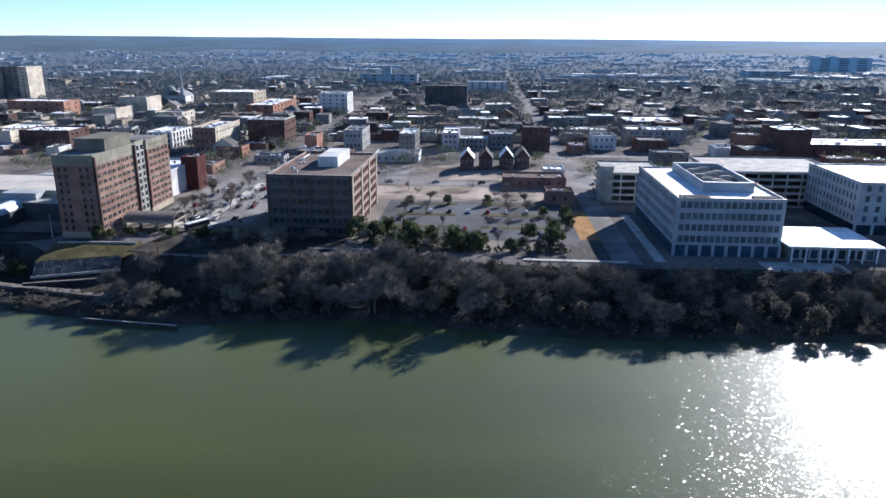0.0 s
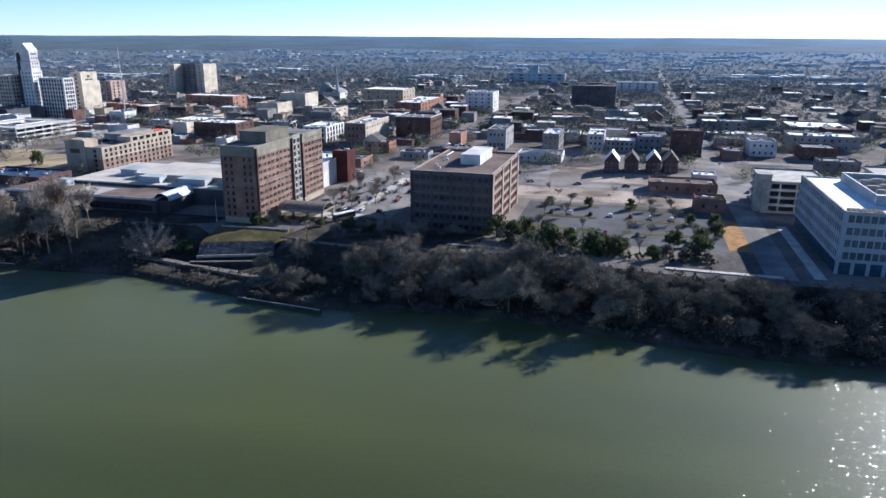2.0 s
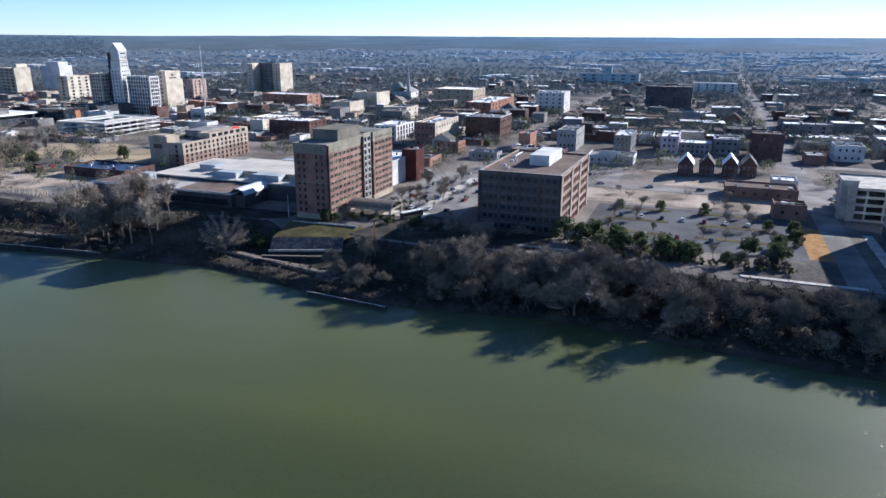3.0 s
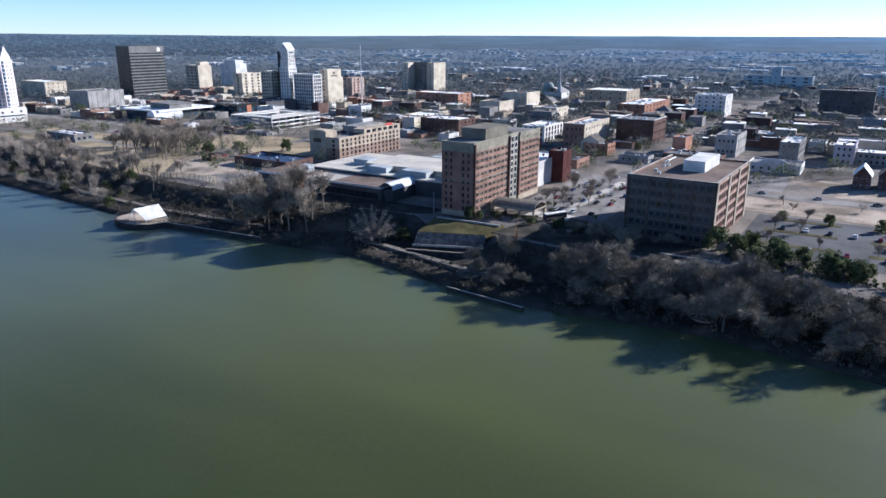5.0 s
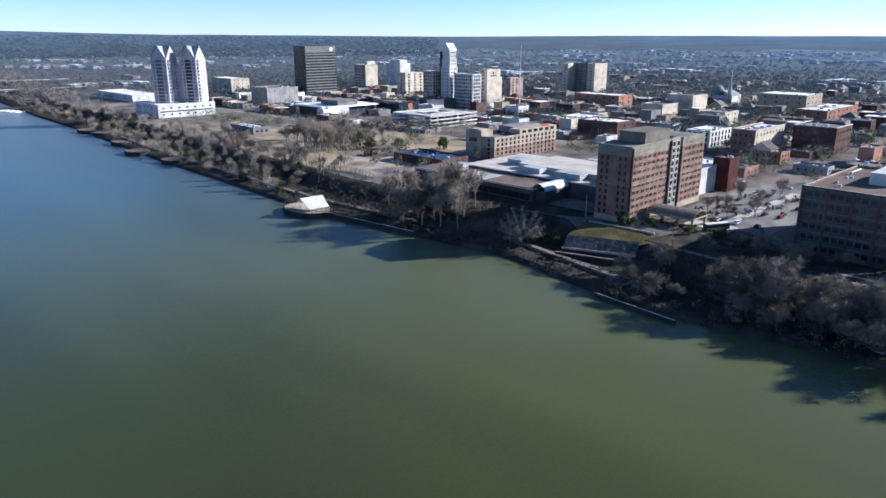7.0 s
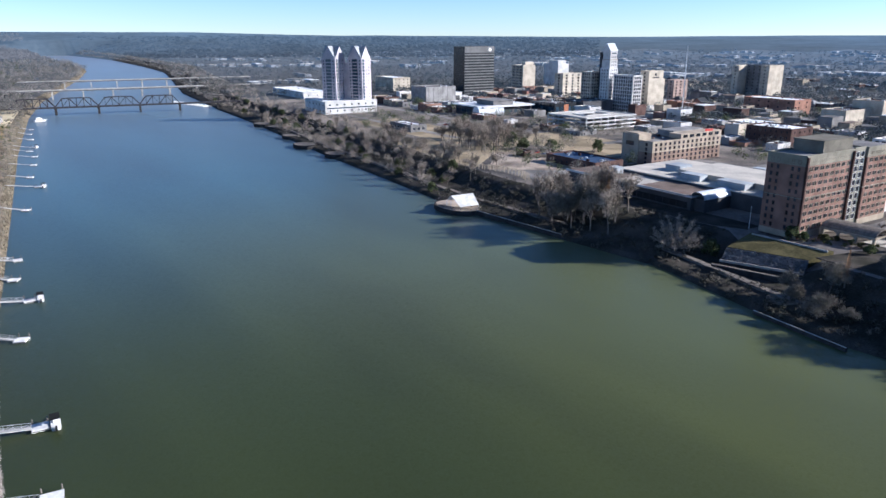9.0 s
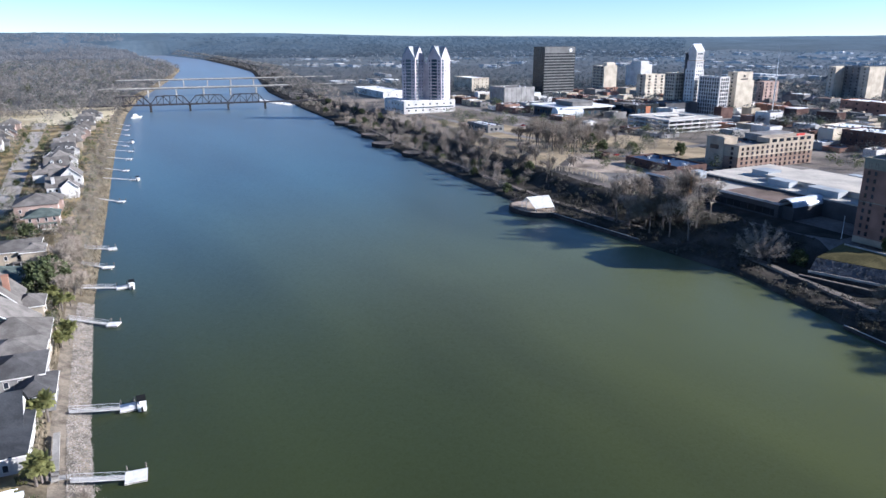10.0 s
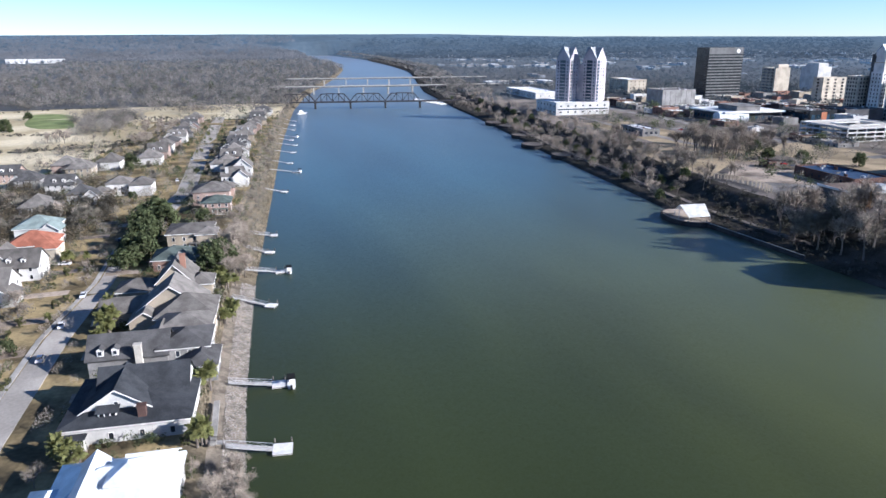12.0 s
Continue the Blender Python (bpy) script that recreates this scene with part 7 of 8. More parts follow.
# some of these brush streaks stand in for soft tree shade on the grass
far_woods("hedgerow", "low brown brush, partly standing for tree shade, across the golf course",
          scatter(420, 43, lambda x, y: noise.noise((x * 0.035, y * 0.010, 2)) > 0.26 and -330 < y < -50 and -1060 < x < -600 and math.hypot((x + 889) / 110, (y + 180) / 45) > 1, 600, 1080, 91, 112),
          BRUSH, (0.7, 1.9), 50, 0.7)
# dark clumps added for the shadow band along the woods' edge
far_woods("woods", "dark trees added as the shaded edge of the woods by the golf course",
          scatter(130, 44, lambda x, y: -1110 < x < -1010 and not golf(x, y), 1000, 1150, 92, 112), SCRUB, (3.5, 6.5), 60, 1.0, 0.7, 0.6)
far_woods("woods", "dense leafless trees round the houses across the street",
          scatter(150, 45, lambda x, y: -470 < x < -330 and -150 < y < -52 and min(math.hypot(x - a, y - b) for a, b in HOMES) > 11, 330, 490, 95, 112), BROWNTREE, (3.0, 4.8), 220, 1.15, 0.5, 0.6)
far_woods("shrubs", "dark hedges and shrubs filling the gardens",
          scatter(420, 46, lambda x, y: -620 < x < -235 and -140 < y < along(N_SHORE, x) - 12 and min(math.hypot(x - a, y - b) for a, b in HOMES) > 10
                  and not -16 < y - (-50 + (-x - 218) * (0.10 if x < -300 else 0.06)) < 14, 235, 640, 76, 108), SCRUB, (1.4, 2.8), 90, 0.9, 0.5)
far_woods("woods", "leafless garden trees between the riverside houses",
          scatter(520, 22, lambda x, y: -860 < x < -330 and -150 < y < along(N_SHORE, x) - 12 and min(math.hypot(x - a, y - b) for a, b in HOMES) > 9, 330, 880, 78, 104), BANKTWIG, (2.2, 3.8), 150, 1.2, 0.7, 0.3)
far_woods("shrubs", "rounded evergreen garden trees between the riverside houses",
          scatter(380, 24, lambda x, y: -870 < x < -345 and -110 < y < along(N_SHORE, x) - 9 and min(math.hypot(x - a, y - b) for a, b in HOMES) > 9, 345, 880, 78, 102), LEAF, (1.5, 3.0), 110, 1.1, 0.55)
far_woods("shrubs", "leafless saplings and brush overhanging the garden shore",
          scatter(330, 49, lambda x, y: 3 < along(N_SHORE, x) - y < 15 and -930 < x < -268, 270, 940, 78, 92), BANKTWIG, (1.2, 3.0), 150, 1.1, 0.6, 0.3)
far_woods("shrubs", "dark evergreen shrubs on the garden shore",
          scatter(120, 50, lambda x, y: 5 < along(N_SHORE, x) - y < 16 and -930 < x < -268, 270, 940, 78, 92), SCRUB, (1.0, 2.2), 90, 1.0, 0.6)
far_woods("shrubs", "clipped hedges and shrubs round the riverside houses",
          scatter(1100, 17, lambda x, y: -840 < x < -125 and -135 < y < along(N_SHORE, x) - 11 and 11 < min(math.hypot(x - a, y - b) for a, b in HOMES) < 17
                  and not -12 < y - (-50 + (-x - 218) * (0.10 if x < -300 else 0.06)) < 10, 120, 860, 70, 110), LEAF, (0.9, 1.9), 70, 0.9, 0.6)
far_woods("shrubs", "bare brown garden bushes round the riverside houses",
          scatter(330, 18, lambda x, y: -840 < x < -125 and -135 < y < along(N_SHORE, x) - 9 and min(math.hypot(x - a, y - b) for a, b in HOMES) > 9, 120, 860, 70, 110), TWIG, (1.4, 2.8), 130, 0.9, 0.6, 0.22)
for x, y, s in ((-147, -9, 1.3), (-174, -9, 1.3), (-150, -38, 1.2), (-145, -36, 1.0), (-224, -39, 1.5), (-231, -39, 1.4), (-218, -38, 1.3), (-212, -40, 1.2),
                (-226, -2, 1.0), (-220, -3, 1.0), (-300, -62, 1.2), (-252, -2, 1.1), (-262, -6, 1.2)):
    for k in range(3):
        plant("palm", x + dice.uniform(-2.2, 2.2), y + dice.uniform(-2.2, 2.2), s * 0.95, 4)
for k in range(40):
    x = dice.uniform(-330, -140)
    plant("bush", x, along(N_SHORE, x) - dice.choice((13, 14, 37, 39, 62, 64, 72)) + dice.uniform(-1.5, 1.5), dice.uniform(0.5, 0.9), 4)
for k in range(26):
    x = dice.uniform(-345, -125)
    plant("small", x, along(N_SHORE, x) - dice.choice((12, 40, 61, 66, 70)) + dice.uniform(-2, 2), dice.uniform(0.7, 1.1), 4)
for k in range(16):
    plant("small", dice.uniform(-137, -117), dice.uniform(-9, 0), dice.uniform(0.7, 1.0))
for k in range(14):
    x = dice.uniform(-316, -262)
    plant("bare", x, along(N_SHORE, x) - dice.uniform(5, 13), dice.uniform(0.55, 0.85))
for x, y, s in ((-315, -36, 1.6), (-300, -34, 1.5), (-352, -33, 1.9), (-340, -38, 1.6), (-326, -34, 1.5), (-306, -40, 1.3), (-345, -28, 1.5), (-362, -30, 1.5), (-270, -4, 0.9), (-355, -12, 0.9), (-420, -50, 0.8), (-500, -30, 0.8),
                (-540, -60, 1.0), (-560, -66, 0.9), (-520, -62, 0.9), (-905, -205, 1.2)):
    plant("ever", x, y, s, 4)
plant("ever", -788, -200, 2.0, 4)
for x, y in ((-715, -149), (-709, -132), (-722, -141), (-742, -120)):
    plant("bare", x, y, 0.75, 4)
for x, y, s in ((-275, -3, 0.9), (-290, 0, 1.0), (-302, 2, 1.0), (-312, 4, 0.9), (-268, 0, 0.8), (-340, 2, 0.8), (-355, 6, 0.8), (-128, -4, 0.6), (-124, -2, 0.55), (-133, -3, 0.6),
                (-120, -5, 0.6), (-126, -8, 0.6), (-118, 0, 0.5), (-238, -66, 0.7), (-222, -68, 0.6), (-205, -66, 0.6), (-250, -70, 0.7)):
    plant("bare", x, y, s)
for k in range(38):
    plant(dice.choice(("bank", "thicket", "thicket", "bare")), dice.uniform(-428, -350), dice.uniform(-115, -58), dice.uniform(0.65, 0.95), 4)
for k in range(45):
    x = dice.uniform(-900, -360)
    plant(dice.choice(("small", "bush", "small", "shrub")), x, along(N_SHORE, x) - dice.uniform(8, 22), 0.8)
for k in range(40):
    x = dice.uniform(-800, -180)
    plant(dice.choice(("small", "shrub", "bush", "palm")), x, along(N_SHORE, x) - dice.choice((34, 66)) + dice.uniform(-5, 5), 0.8, 4)
for k in range(22):
    plant("small", dice.uniform(-760, -540), dice.uniform(-125, -85), 1.0, 4)
for k in range(36):
    plant("bare", dice.uniform(-800, -640), dice.uniform(-75, -40), 0.8, 4)


for x, y, sz in ((-285, -41, 1.2), (-293, -38, 1.1), (-272, -8, 1.7), (-279, -4, 1.4), (-804, -204, 1.6), (-797, -208, 1.4)):
    plant("ever", x, y, sz, 4)
for x, y, sz in ((5, 266, 1.2), (-10, 273, 0.9), (14, 268, 0.9), (37, 283, 0.9), (46, 273, 1.0), (-19, 268, 0.9), (10, 271, 0.9)):
    plant("ever", x, y, sz, 10)
for x, y in ((-687, -144), (-682, -130), (-690, -138)):
    plant("bare", x, y, 0.8, 4)


def rip_rap():
    rnd = random.Random(21)
    s = Shape()
    for k in range(9000):
        x = rnd.uniform(-262, -128)
        off = rnd.uniform(-0.4, 5.8)
        y, r = along(N_SHORE, x) - off, rnd.uniform(0.10, 0.28)
        z = gz(x, y) + r * 0.2
        p = [(x + r * rnd.uniform(0.6, 1.2) * a, y + r * rnd.uniform(0.6, 1.2) * b, z + r * rnd.uniform(0.5, 1) * c) for a, b, c in
             ((1, 0, 0), (-1, 0, 0), (0, 1, 0), (0, -1, 0), (0, 0, 1), (0, 0, -1))]
        s.add(p, [(0, 2, 4), (2, 1, 4), (1, 3, 4), (3, 0, 4), (2, 0, 5), (1, 2, 5), (3, 1, 5), (0, 3, 5)])
    tagged(new("rip_rap", s.mesh("rip_rap", ROCK)), "bank of loose grey rip-rap stones along the shore", "stones", kind="stuff")
    g = Shape()
    for k in range(6000):
        x = rnd.uniform(-900, -150)
        off = rnd.uniform(1.0, 7.0) if x < -268 else rnd.uniform(9.5, 13)
        y = along(N_SHORE, x) - off
        z, h, a = gz(x, y), rnd.uniform(0.5, 1.3), rnd.uniform(0, 6.28)
        c, d = math.cos(a) * 0.25, math.sin(a) * 0.25
        g.add([(x - c, y - d, z), (x + c, y + d, z), (x + rnd.uniform(-0.4, 0.4), y + rnd.uniform(-0.4, 0.4), z + h)], [(0, 1, 2)])
    tagged(new("reeds", g.mesh("reeds", STRAW)), "straw-coloured reeds along the water's edge", "reeds", kind="stuff")


rip_rap()


# ---- docks and boats ----
def dock(x0, y0, x1, y1, size=4.6, boat=False, detail=True):
    """Gangway from the bank (x0, y0) to a float round (x1, y1)."""
    dx, dy = x1 - x0, y1 - y0
    length, a = math.hypot(dx, dy), math.degrees(math.atan2(dy, dx))
    ob = thing("dock", "pale private dock with sloping gangway and square float", "dock", pose(x0, y0, 0, 0, 0, a), "private docks")
    zs, run = 2.6, length - size / 2
    g = Shape().add([(0, -0.7, zs), (run, -0.7, 0.75), (run, 0.7, 0.75), (0, 0.7, zs), (0, -0.7, zs - 0.25), (run, -0.7, 0.5), (run, 0.7, 0.5), (0, 0.7, zs - 0.25)],
                    [(0, 1, 2, 3), (7, 6, 5, 4), (0, 4, 5, 1), (1, 5, 6, 2), (2, 6, 7, 3), (3, 7, 4, 0)])
    gw = part("gangway", g, GANGWAY, ob)
    if detail:
        for side in (-0.7, 0.7):
            r = Shape()
            n = max(4, int(run / 1.6))
            for k in range(n + 1):
                f = k / n
                z = zs + (0.75 - zs) * f
                r.tube((run * f, side, z), (run * f, side, z + 1.0), 0.04, 0.04, 4)
                if k < n:
                    z2 = zs + (0.75 - zs) * (k + 1) / n
                    r.tube((run * f, side, z + 1.0), (run * (k + 1) / n, side, z2 + 1.0), 0.05, 0.05, 4)
                    r.tube((run * f, side, z + (0.1 if k % 2 else 0.95)), (run * (k + 1) / n, side, z2 + (0.95 if k % 2 else 0.1)), 0.03, 0.03, 4)
            part("railing", r, ALU, gw)
    fl = part("float", Shape().box(run, -size / 2, 0.15, run + size, size / 2, 0.65), DOCKWHITE, ob, "pale decked float")
    part("fender", Shape().box(run - 0.06, -size / 2 - 0.06, 0.3, run + size + 0.06, size / 2 + 0.06, 0.5), TIMBER, fl)
    for sx in (0.3, size - 0.3):
        part("pile", Shape().tube((run + sx, size / 2 + 0.25, -2.5), (run + sx, size / 2 + 0.25, 1.9), 0.16, 0.16, 8), TIMBER, ob)
    if boat:
        b = thing("boat", "small white motor boat with dark canopy moored at the dock", "boat", Matrix(ob.matrix_basis) @ pose(run + size + 1.3, 0, 0, 0, 0, 90), "boats")
        hull = Shape().add([(-3, -1.1, 0.9), (2, -1.1, 0.95), (3.4, 0, 1.05), (2, 1.1, 0.95), (-3, 1.1, 0.9), (-2.9, -0.8, -0.2), (1.8, -0.7, -0.2), (2.7, 0, -0.1), (1.8, 0.7, -0.2), (-2.9, 0.8, -0.2)],
                           [(0, 1, 2, 3, 4), (0, 5, 6, 1), (1, 6, 7, 2), (2, 7, 8, 3), (3, 8, 9, 4), (4, 9, 5, 0), (9, 8, 7, 6, 5)])
        part("hull", hull, TRIM, b)
        part("console", Shape().box(-0.5, -0.45, 0.9, 0.4, 0.45, 1.8), TRIM, b)
        part("canopy", Shape().box(-2.3, -1.1, 2.6, 1.2, 1.1, 2.7), RUBBER, b)
        for px, py in ((-1.5, -0.85), (-1.5, 0.85), (0.8, -0.85), (0.8, 0.85)):
            part("canopy_pole", Shape().tube((px, py, 0.9), (px, py, 2.6), 0.04, 0.04, 5), ALU, b)
        part("outboard", Shape().box(-3.5, -0.25, 0.1, -3.0, 0.25, 1.3), RUBBER, b)


dock(-146.8, -5.2, -145.0, 7.0, 4.4)
dock(-178.4, -4, -177.4, 9.0, 3.8, True)
dock(-244.7, -1.2, -238, 11.4, 3.6)
dock(-276.6, 3.6, -275.6, 18, 4.0, True)
dock(-309.3, 5.4, -304, 15.8, 3.6)
dock(-332.4, 9.1, -332.2, 20, 3.4)
ld = thing("landing", "weathered timber landing and steps down to the dock", "landing", pose(-147.6, -7.2, 0, 0, 0, 75))
part("deck", Shape().box(-1.9, -0.8, 3.3, 1.9, 0.8, 3.45), GANGWAY, ld)
for u in (-1.7, 0, 1.7):
    for v in (-0.78, 0.78):
        part("post", Shape().box(u - 0.07, v - 0.07, 0.4, u + 0.07, v + 0.07, 4.4), TIMBER, ld)
for v in (-0.78, 0.78):
    part("handrail", Shape().box(-1.8, v - 0.06, 4.4, 1.8, v + 0.06, 4.48), TIMBER, ld)
for x, y in ((-432, 34), (-499, 48), (-537, 48), (-589, 56), (-631, 62), (-688, 67), (-742, 72), (-825, 82), (-785, 76), (-665, 62)):
    dock(x - 6, along(N_SHORE, x) - 5, x, y, 3.8, x in (-499, -688), detail=False)
cr = thing("cruiser", "white cabin cruiser moored below the bridge", "boat", pose(-905, 100, 0, 0, 0, 95), "boats")
part("hull", Shape().add([(-6, -2, 1.6), (4, -2, 1.8), (7, 0, 2.1), (4, 2, 1.8), (-6, 2, 1.6), (-6, -1.5, -0.3), (4, -1.3, -0.3), (4, 1.3, -0.3), (-6, 1.5, -0.3)],
                         [(0, 1, 2, 3, 4), (0, 5, 6, 1), (1, 6, 2), (2, 6, 7), (2, 7, 3), (3, 7, 8, 4), (4, 8, 5, 0), (8, 7, 6, 5)]), TRIM, cr)
part("cabin", Shape().box(-4, -1.5, 1.6, 2, 1.5, 3.6).box(-3.4, -1.2, 3.6, 0.5, 1.2, 4.6), TRIM, cr)


# ---- bridges ----
def truss_bridge():
    a, b = Vector((-975, 92, 9.4)), Vector((-925, 330, 9.4))
    d = b - a
    length, ang = d.length, math.degrees(math.atan2(d.y, d.x))
    ob = thing("railway_bridge", "dark steel railway bridge with curved trusses on slim piers", "bridge", pose(a.x, a.y, 0, 0, 0, ang))
    part("deck", Shape().box(-40, -3, 8.0, length + 30, 3, 9.8), STEEL, ob)
    for k in range(5):
        x = 34 + k * 47
        pier = part("pier", Shape().box(x - 1.2, -3, -3, x + 1.2, 3, 7.2), DARKSTONE, ob)
        part("pier_cap", Shape().box(x - 1.7, -3.4, 7.2, x + 1.7, 3.4, 8.0), DARKSTONE, pier)
    for k in range(4):
        x0, n = -13 + k * 47, 6
        w, top = 47 / n, (0, 9.5, 10, 10, 10, 9.5, 0)
        for side in (-2.8, 2.8):
            for i in range(n):
                x = x0 + i * w
                chord = Shape().tube((x, side, 9.8 + top[i]), (x + w, side, 9.8 + top[i + 1]), 0.62, 0.62, 4)
                part("top_chord", chord, STEEL, ob)
            for i in range(n - 1):
                x = x0 + i * w
                part("post", Shape().tube((x + w, side, 9.8), (x + w, side, 9.8 + top[i + 1]), 0.36, 0.36, 4), STEEL, ob)
                if i:
                    lo, hi = (x, x + w) if i % 2 else (x + w, x)
                    part("brace", Shape().tube((lo, side, 9.8), (hi, side, 19.5), 0.34, 0.34, 4), STEEL, ob)
    tall = Shape()
    for z in (9.6, 17):
        tall.tube((length - 30, -3, z), (length - 2, -3, z), 0.3, 0.3, 4).tube((length - 30, 3, z), (length - 2, 3, z), 0.3, 0.3, 4)
    part("truss", tall, STEEL, ob)


def road_bridge(xa, ya, xb, yb, z, label):
    d = Vector((xb - xa, yb - ya, 0))
    length, ang = d.length, math.degrees(math.atan2(d.y, d.x))
    ob = thing("road_bridge", label, "bridge", pose(xa, ya, 0, 0, 0, ang))
    part("deck", Shape().box(-60, -6, z - 1.6, length + 120, 6, z), ASPHALT, ob)
    for y in (-6, 5.7):
        part("parapet", Shape().box(-60, y, z, length + 120, y + 0.3, z + 1.0), CONCRETE, ob)
    for k in range(int(length / 42) + 1):
        x = 12 + k * 42
        part("pier", Shape().box(x - 1, -4, -3, x + 1, -2, z - 2.4).box(x - 1, 2, -3, x + 1, 4, z - 2.4).box(x - 1.3, -6, z - 2.6, x + 1.3, 6, z - 1.6), CONCRETE, ob)


truss_bridge()
road_bridge(-1225, 145, -1195, 360, 13.2, "long concrete road bridge on paired piers")
road_bridge(-1410, 190, -1375, 400, 16.5, "second pale concrete road bridge further downstream")
mr = thing("marina_dock", "cluster of pale marina docks and boats below the bridges", "marina", pose(-1010, 318, 0, 0, 0, 10))
part("deck", Shape().box(-60, -14, 0.2, 40, -11, 0.8), PALECONC, mr)
for k in range(9):
    part("finger", Shape().box(-55 + k * 11, -24, 0.2, -53 + k * 11, -14, 0.7), PALECONC, mr)
    bt = thing("boat", "white boat in a marina berth", "boat", Matrix(mr.matrix_basis) @ pose(-50 + k * 11, -19, 0, 0, 0, 90), "boats")
    part("hull", Shape().add([(-4, -1.3, 1.2), (3, -1.3, 1.3), (5, 0, 1.5), (3, 1.3, 1.3), (-4, 1.3, 1.2), (-4, -1, -0.2), (3.6, 0, -0.2), (-4, 1, -0.2)],
                             [(0, 1, 2, 3, 4), (0, 5, 6, 1), (1, 6, 2), (2, 6, 3), (3, 6, 7, 4), (4, 7, 5, 0), (7, 6, 5)]), TRIM, bt)
    part("cabin", Shape().box(-2, -0.9, 1.2, 1, 0.9, 2.6), TRIM, bt)

# ---- river walk, amphitheatre and stage ----
st = thing("stage", "round riverside stage deck under a white tent canopy", "stage", pose(-292, 224, 0))
deck = [(16 * math.cos(a) - 4, 11 * math.sin(a)) for a in np.arange(0, 6.28, 0.4)]
n = len(deck)
part("deck", Shape().add([(x, y, z) for z in (2.4, -1.0) for x, y in deck], [tuple(range(n)), tuple(range(2 * n - 1, n - 1, -1))] + [((i + 1) % n, i, n + i, n + (i + 1) % n) for i in range(n)]), DARKSTONE, st, "dark round retaining wall")
part("floor", Shape().add([(x * 0.94, y * 0.94, z) for z in (2.55, 2.3) for x, y in deck], [tuple(range(n)), tuple(range(2 * n - 1, n - 1, -1))] + [((i + 1) % n, i, n + i, n + (i + 1) % n) for i in range(n)]), LOT, st, "pale sunlit stage floor")
rim = Shape()
for (x, y), (x2, y2) in zip(deck, deck[1:] + deck[:1]):
    rim.tube((x, y, 3.0), (x, y, 4.0), 0.07, 0.07, 4).tube((x, y, 4.0), (x2, y2, 4.0), 0.06, 0.06, 4).tube((x, y, 3.5), (x2, y2, 3.5), 0.04, 0.04, 4)
part("railing", rim, STEEL, st)
eaves = [(7.0, -6.5, 4.4), (8.0, 5.0, 4.4), (-5.2, 6.0, 5.4), (-7.0, -5.0, 5.4)]
ridge = [(-0.6, -7.0, 9.2), (1.2, 6.4, 9.2)]
sail = eaves + ridge
part("canopy", Shape().add([(x, y, z + t) for t in (0, 0.15) for x, y, z in sail],
                           [(0, 4, 5, 1), (2, 5, 4, 3), (7, 11, 10, 6), (9, 10, 11, 8), (0, 1, 7, 6), (1, 5, 11, 7), (5, 2, 8, 11), (2, 3, 9, 8), (3, 4, 10, 9), (4, 0, 6, 10)]), TENT, st, "white stretched tent canopy")
for x, y, z in sail:
    part("mast", Shape().tube((x, y, 2.5), (x, y, z), 0.15, 0.12, 6), ALU, st)
for x0, x1, off, z, w in ((-330, -100, 13, 3.3, 3.0), (-700, -330, 12, 3.2, 3.0)):
    walkway = Shape()
    xs = np.arange(x0, x1, 8)
    for a, b in zip(xs, xs[1:]):
        ya, yb = along(S_SHORE, a) + off, along(S_SHORE, b) + off
        walkway.add([(a, ya, z), (b, yb, z), (b, yb + w, z), (a, ya + w, z), (a, ya, z - 1.2), (b, yb, z - 1.2)], [(0, 1, 2, 3), (0, 4, 5, 1)])
    structure("pavement", walkway, TIMBER, "paved river walk along the bank", "footpath")
perg = thing("pergola", "long curved pergola with white posts above the bank", "pergola", pose(-298.5, 276.5, 10))
for k in range(13):
    x, y = -k * 3.6, 6 - 0.16 * (k - 6) ** 2
    for o in (-1.6, 1.2):
        part("post", Shape().box(x - 0.2, y + o, -0.5, x + 0.2, y + o + 0.4, 3.0), TANSTONE, perg)
    part("beam", Shape().box(x - 0.15, y - 2.2, 3.0, x + 0.15, y + 2.2, 3.3), TANSTONE, perg)
    if k < 12:
        part("rail", Shape().tube((x, y - 1.4, 2.85), (x - 3.6, 6 - 0.16 * (k - 5) ** 2 - 1.4, 2.85), 0.16, 0.16, 4), TANSTONE, perg)
        part("rail", Shape().tube((x, y + 1.4, 2.85), (x - 3.6, 6 - 0.16 * (k - 5) ** 2 + 1.4, 2.85), 0.16, 0.16, 4), TANSTONE, perg)


def solid(name, top, base, material, label, category):
    """A block of earth or masonry between an upper and a lower ring of corners."""
    n = len(top)
    f = [tuple(range(n)), tuple(range(2 * n - 1, n - 1, -1))] + [((i + 1) % n, i, n + i, n + (i + 1) % n) for i in range(n)]
    return structure(name, Shape().add([*top, *base], f), material, label, category)


def drop(ring, z):
    return [(x, y, z) for x, y, _ in ring]


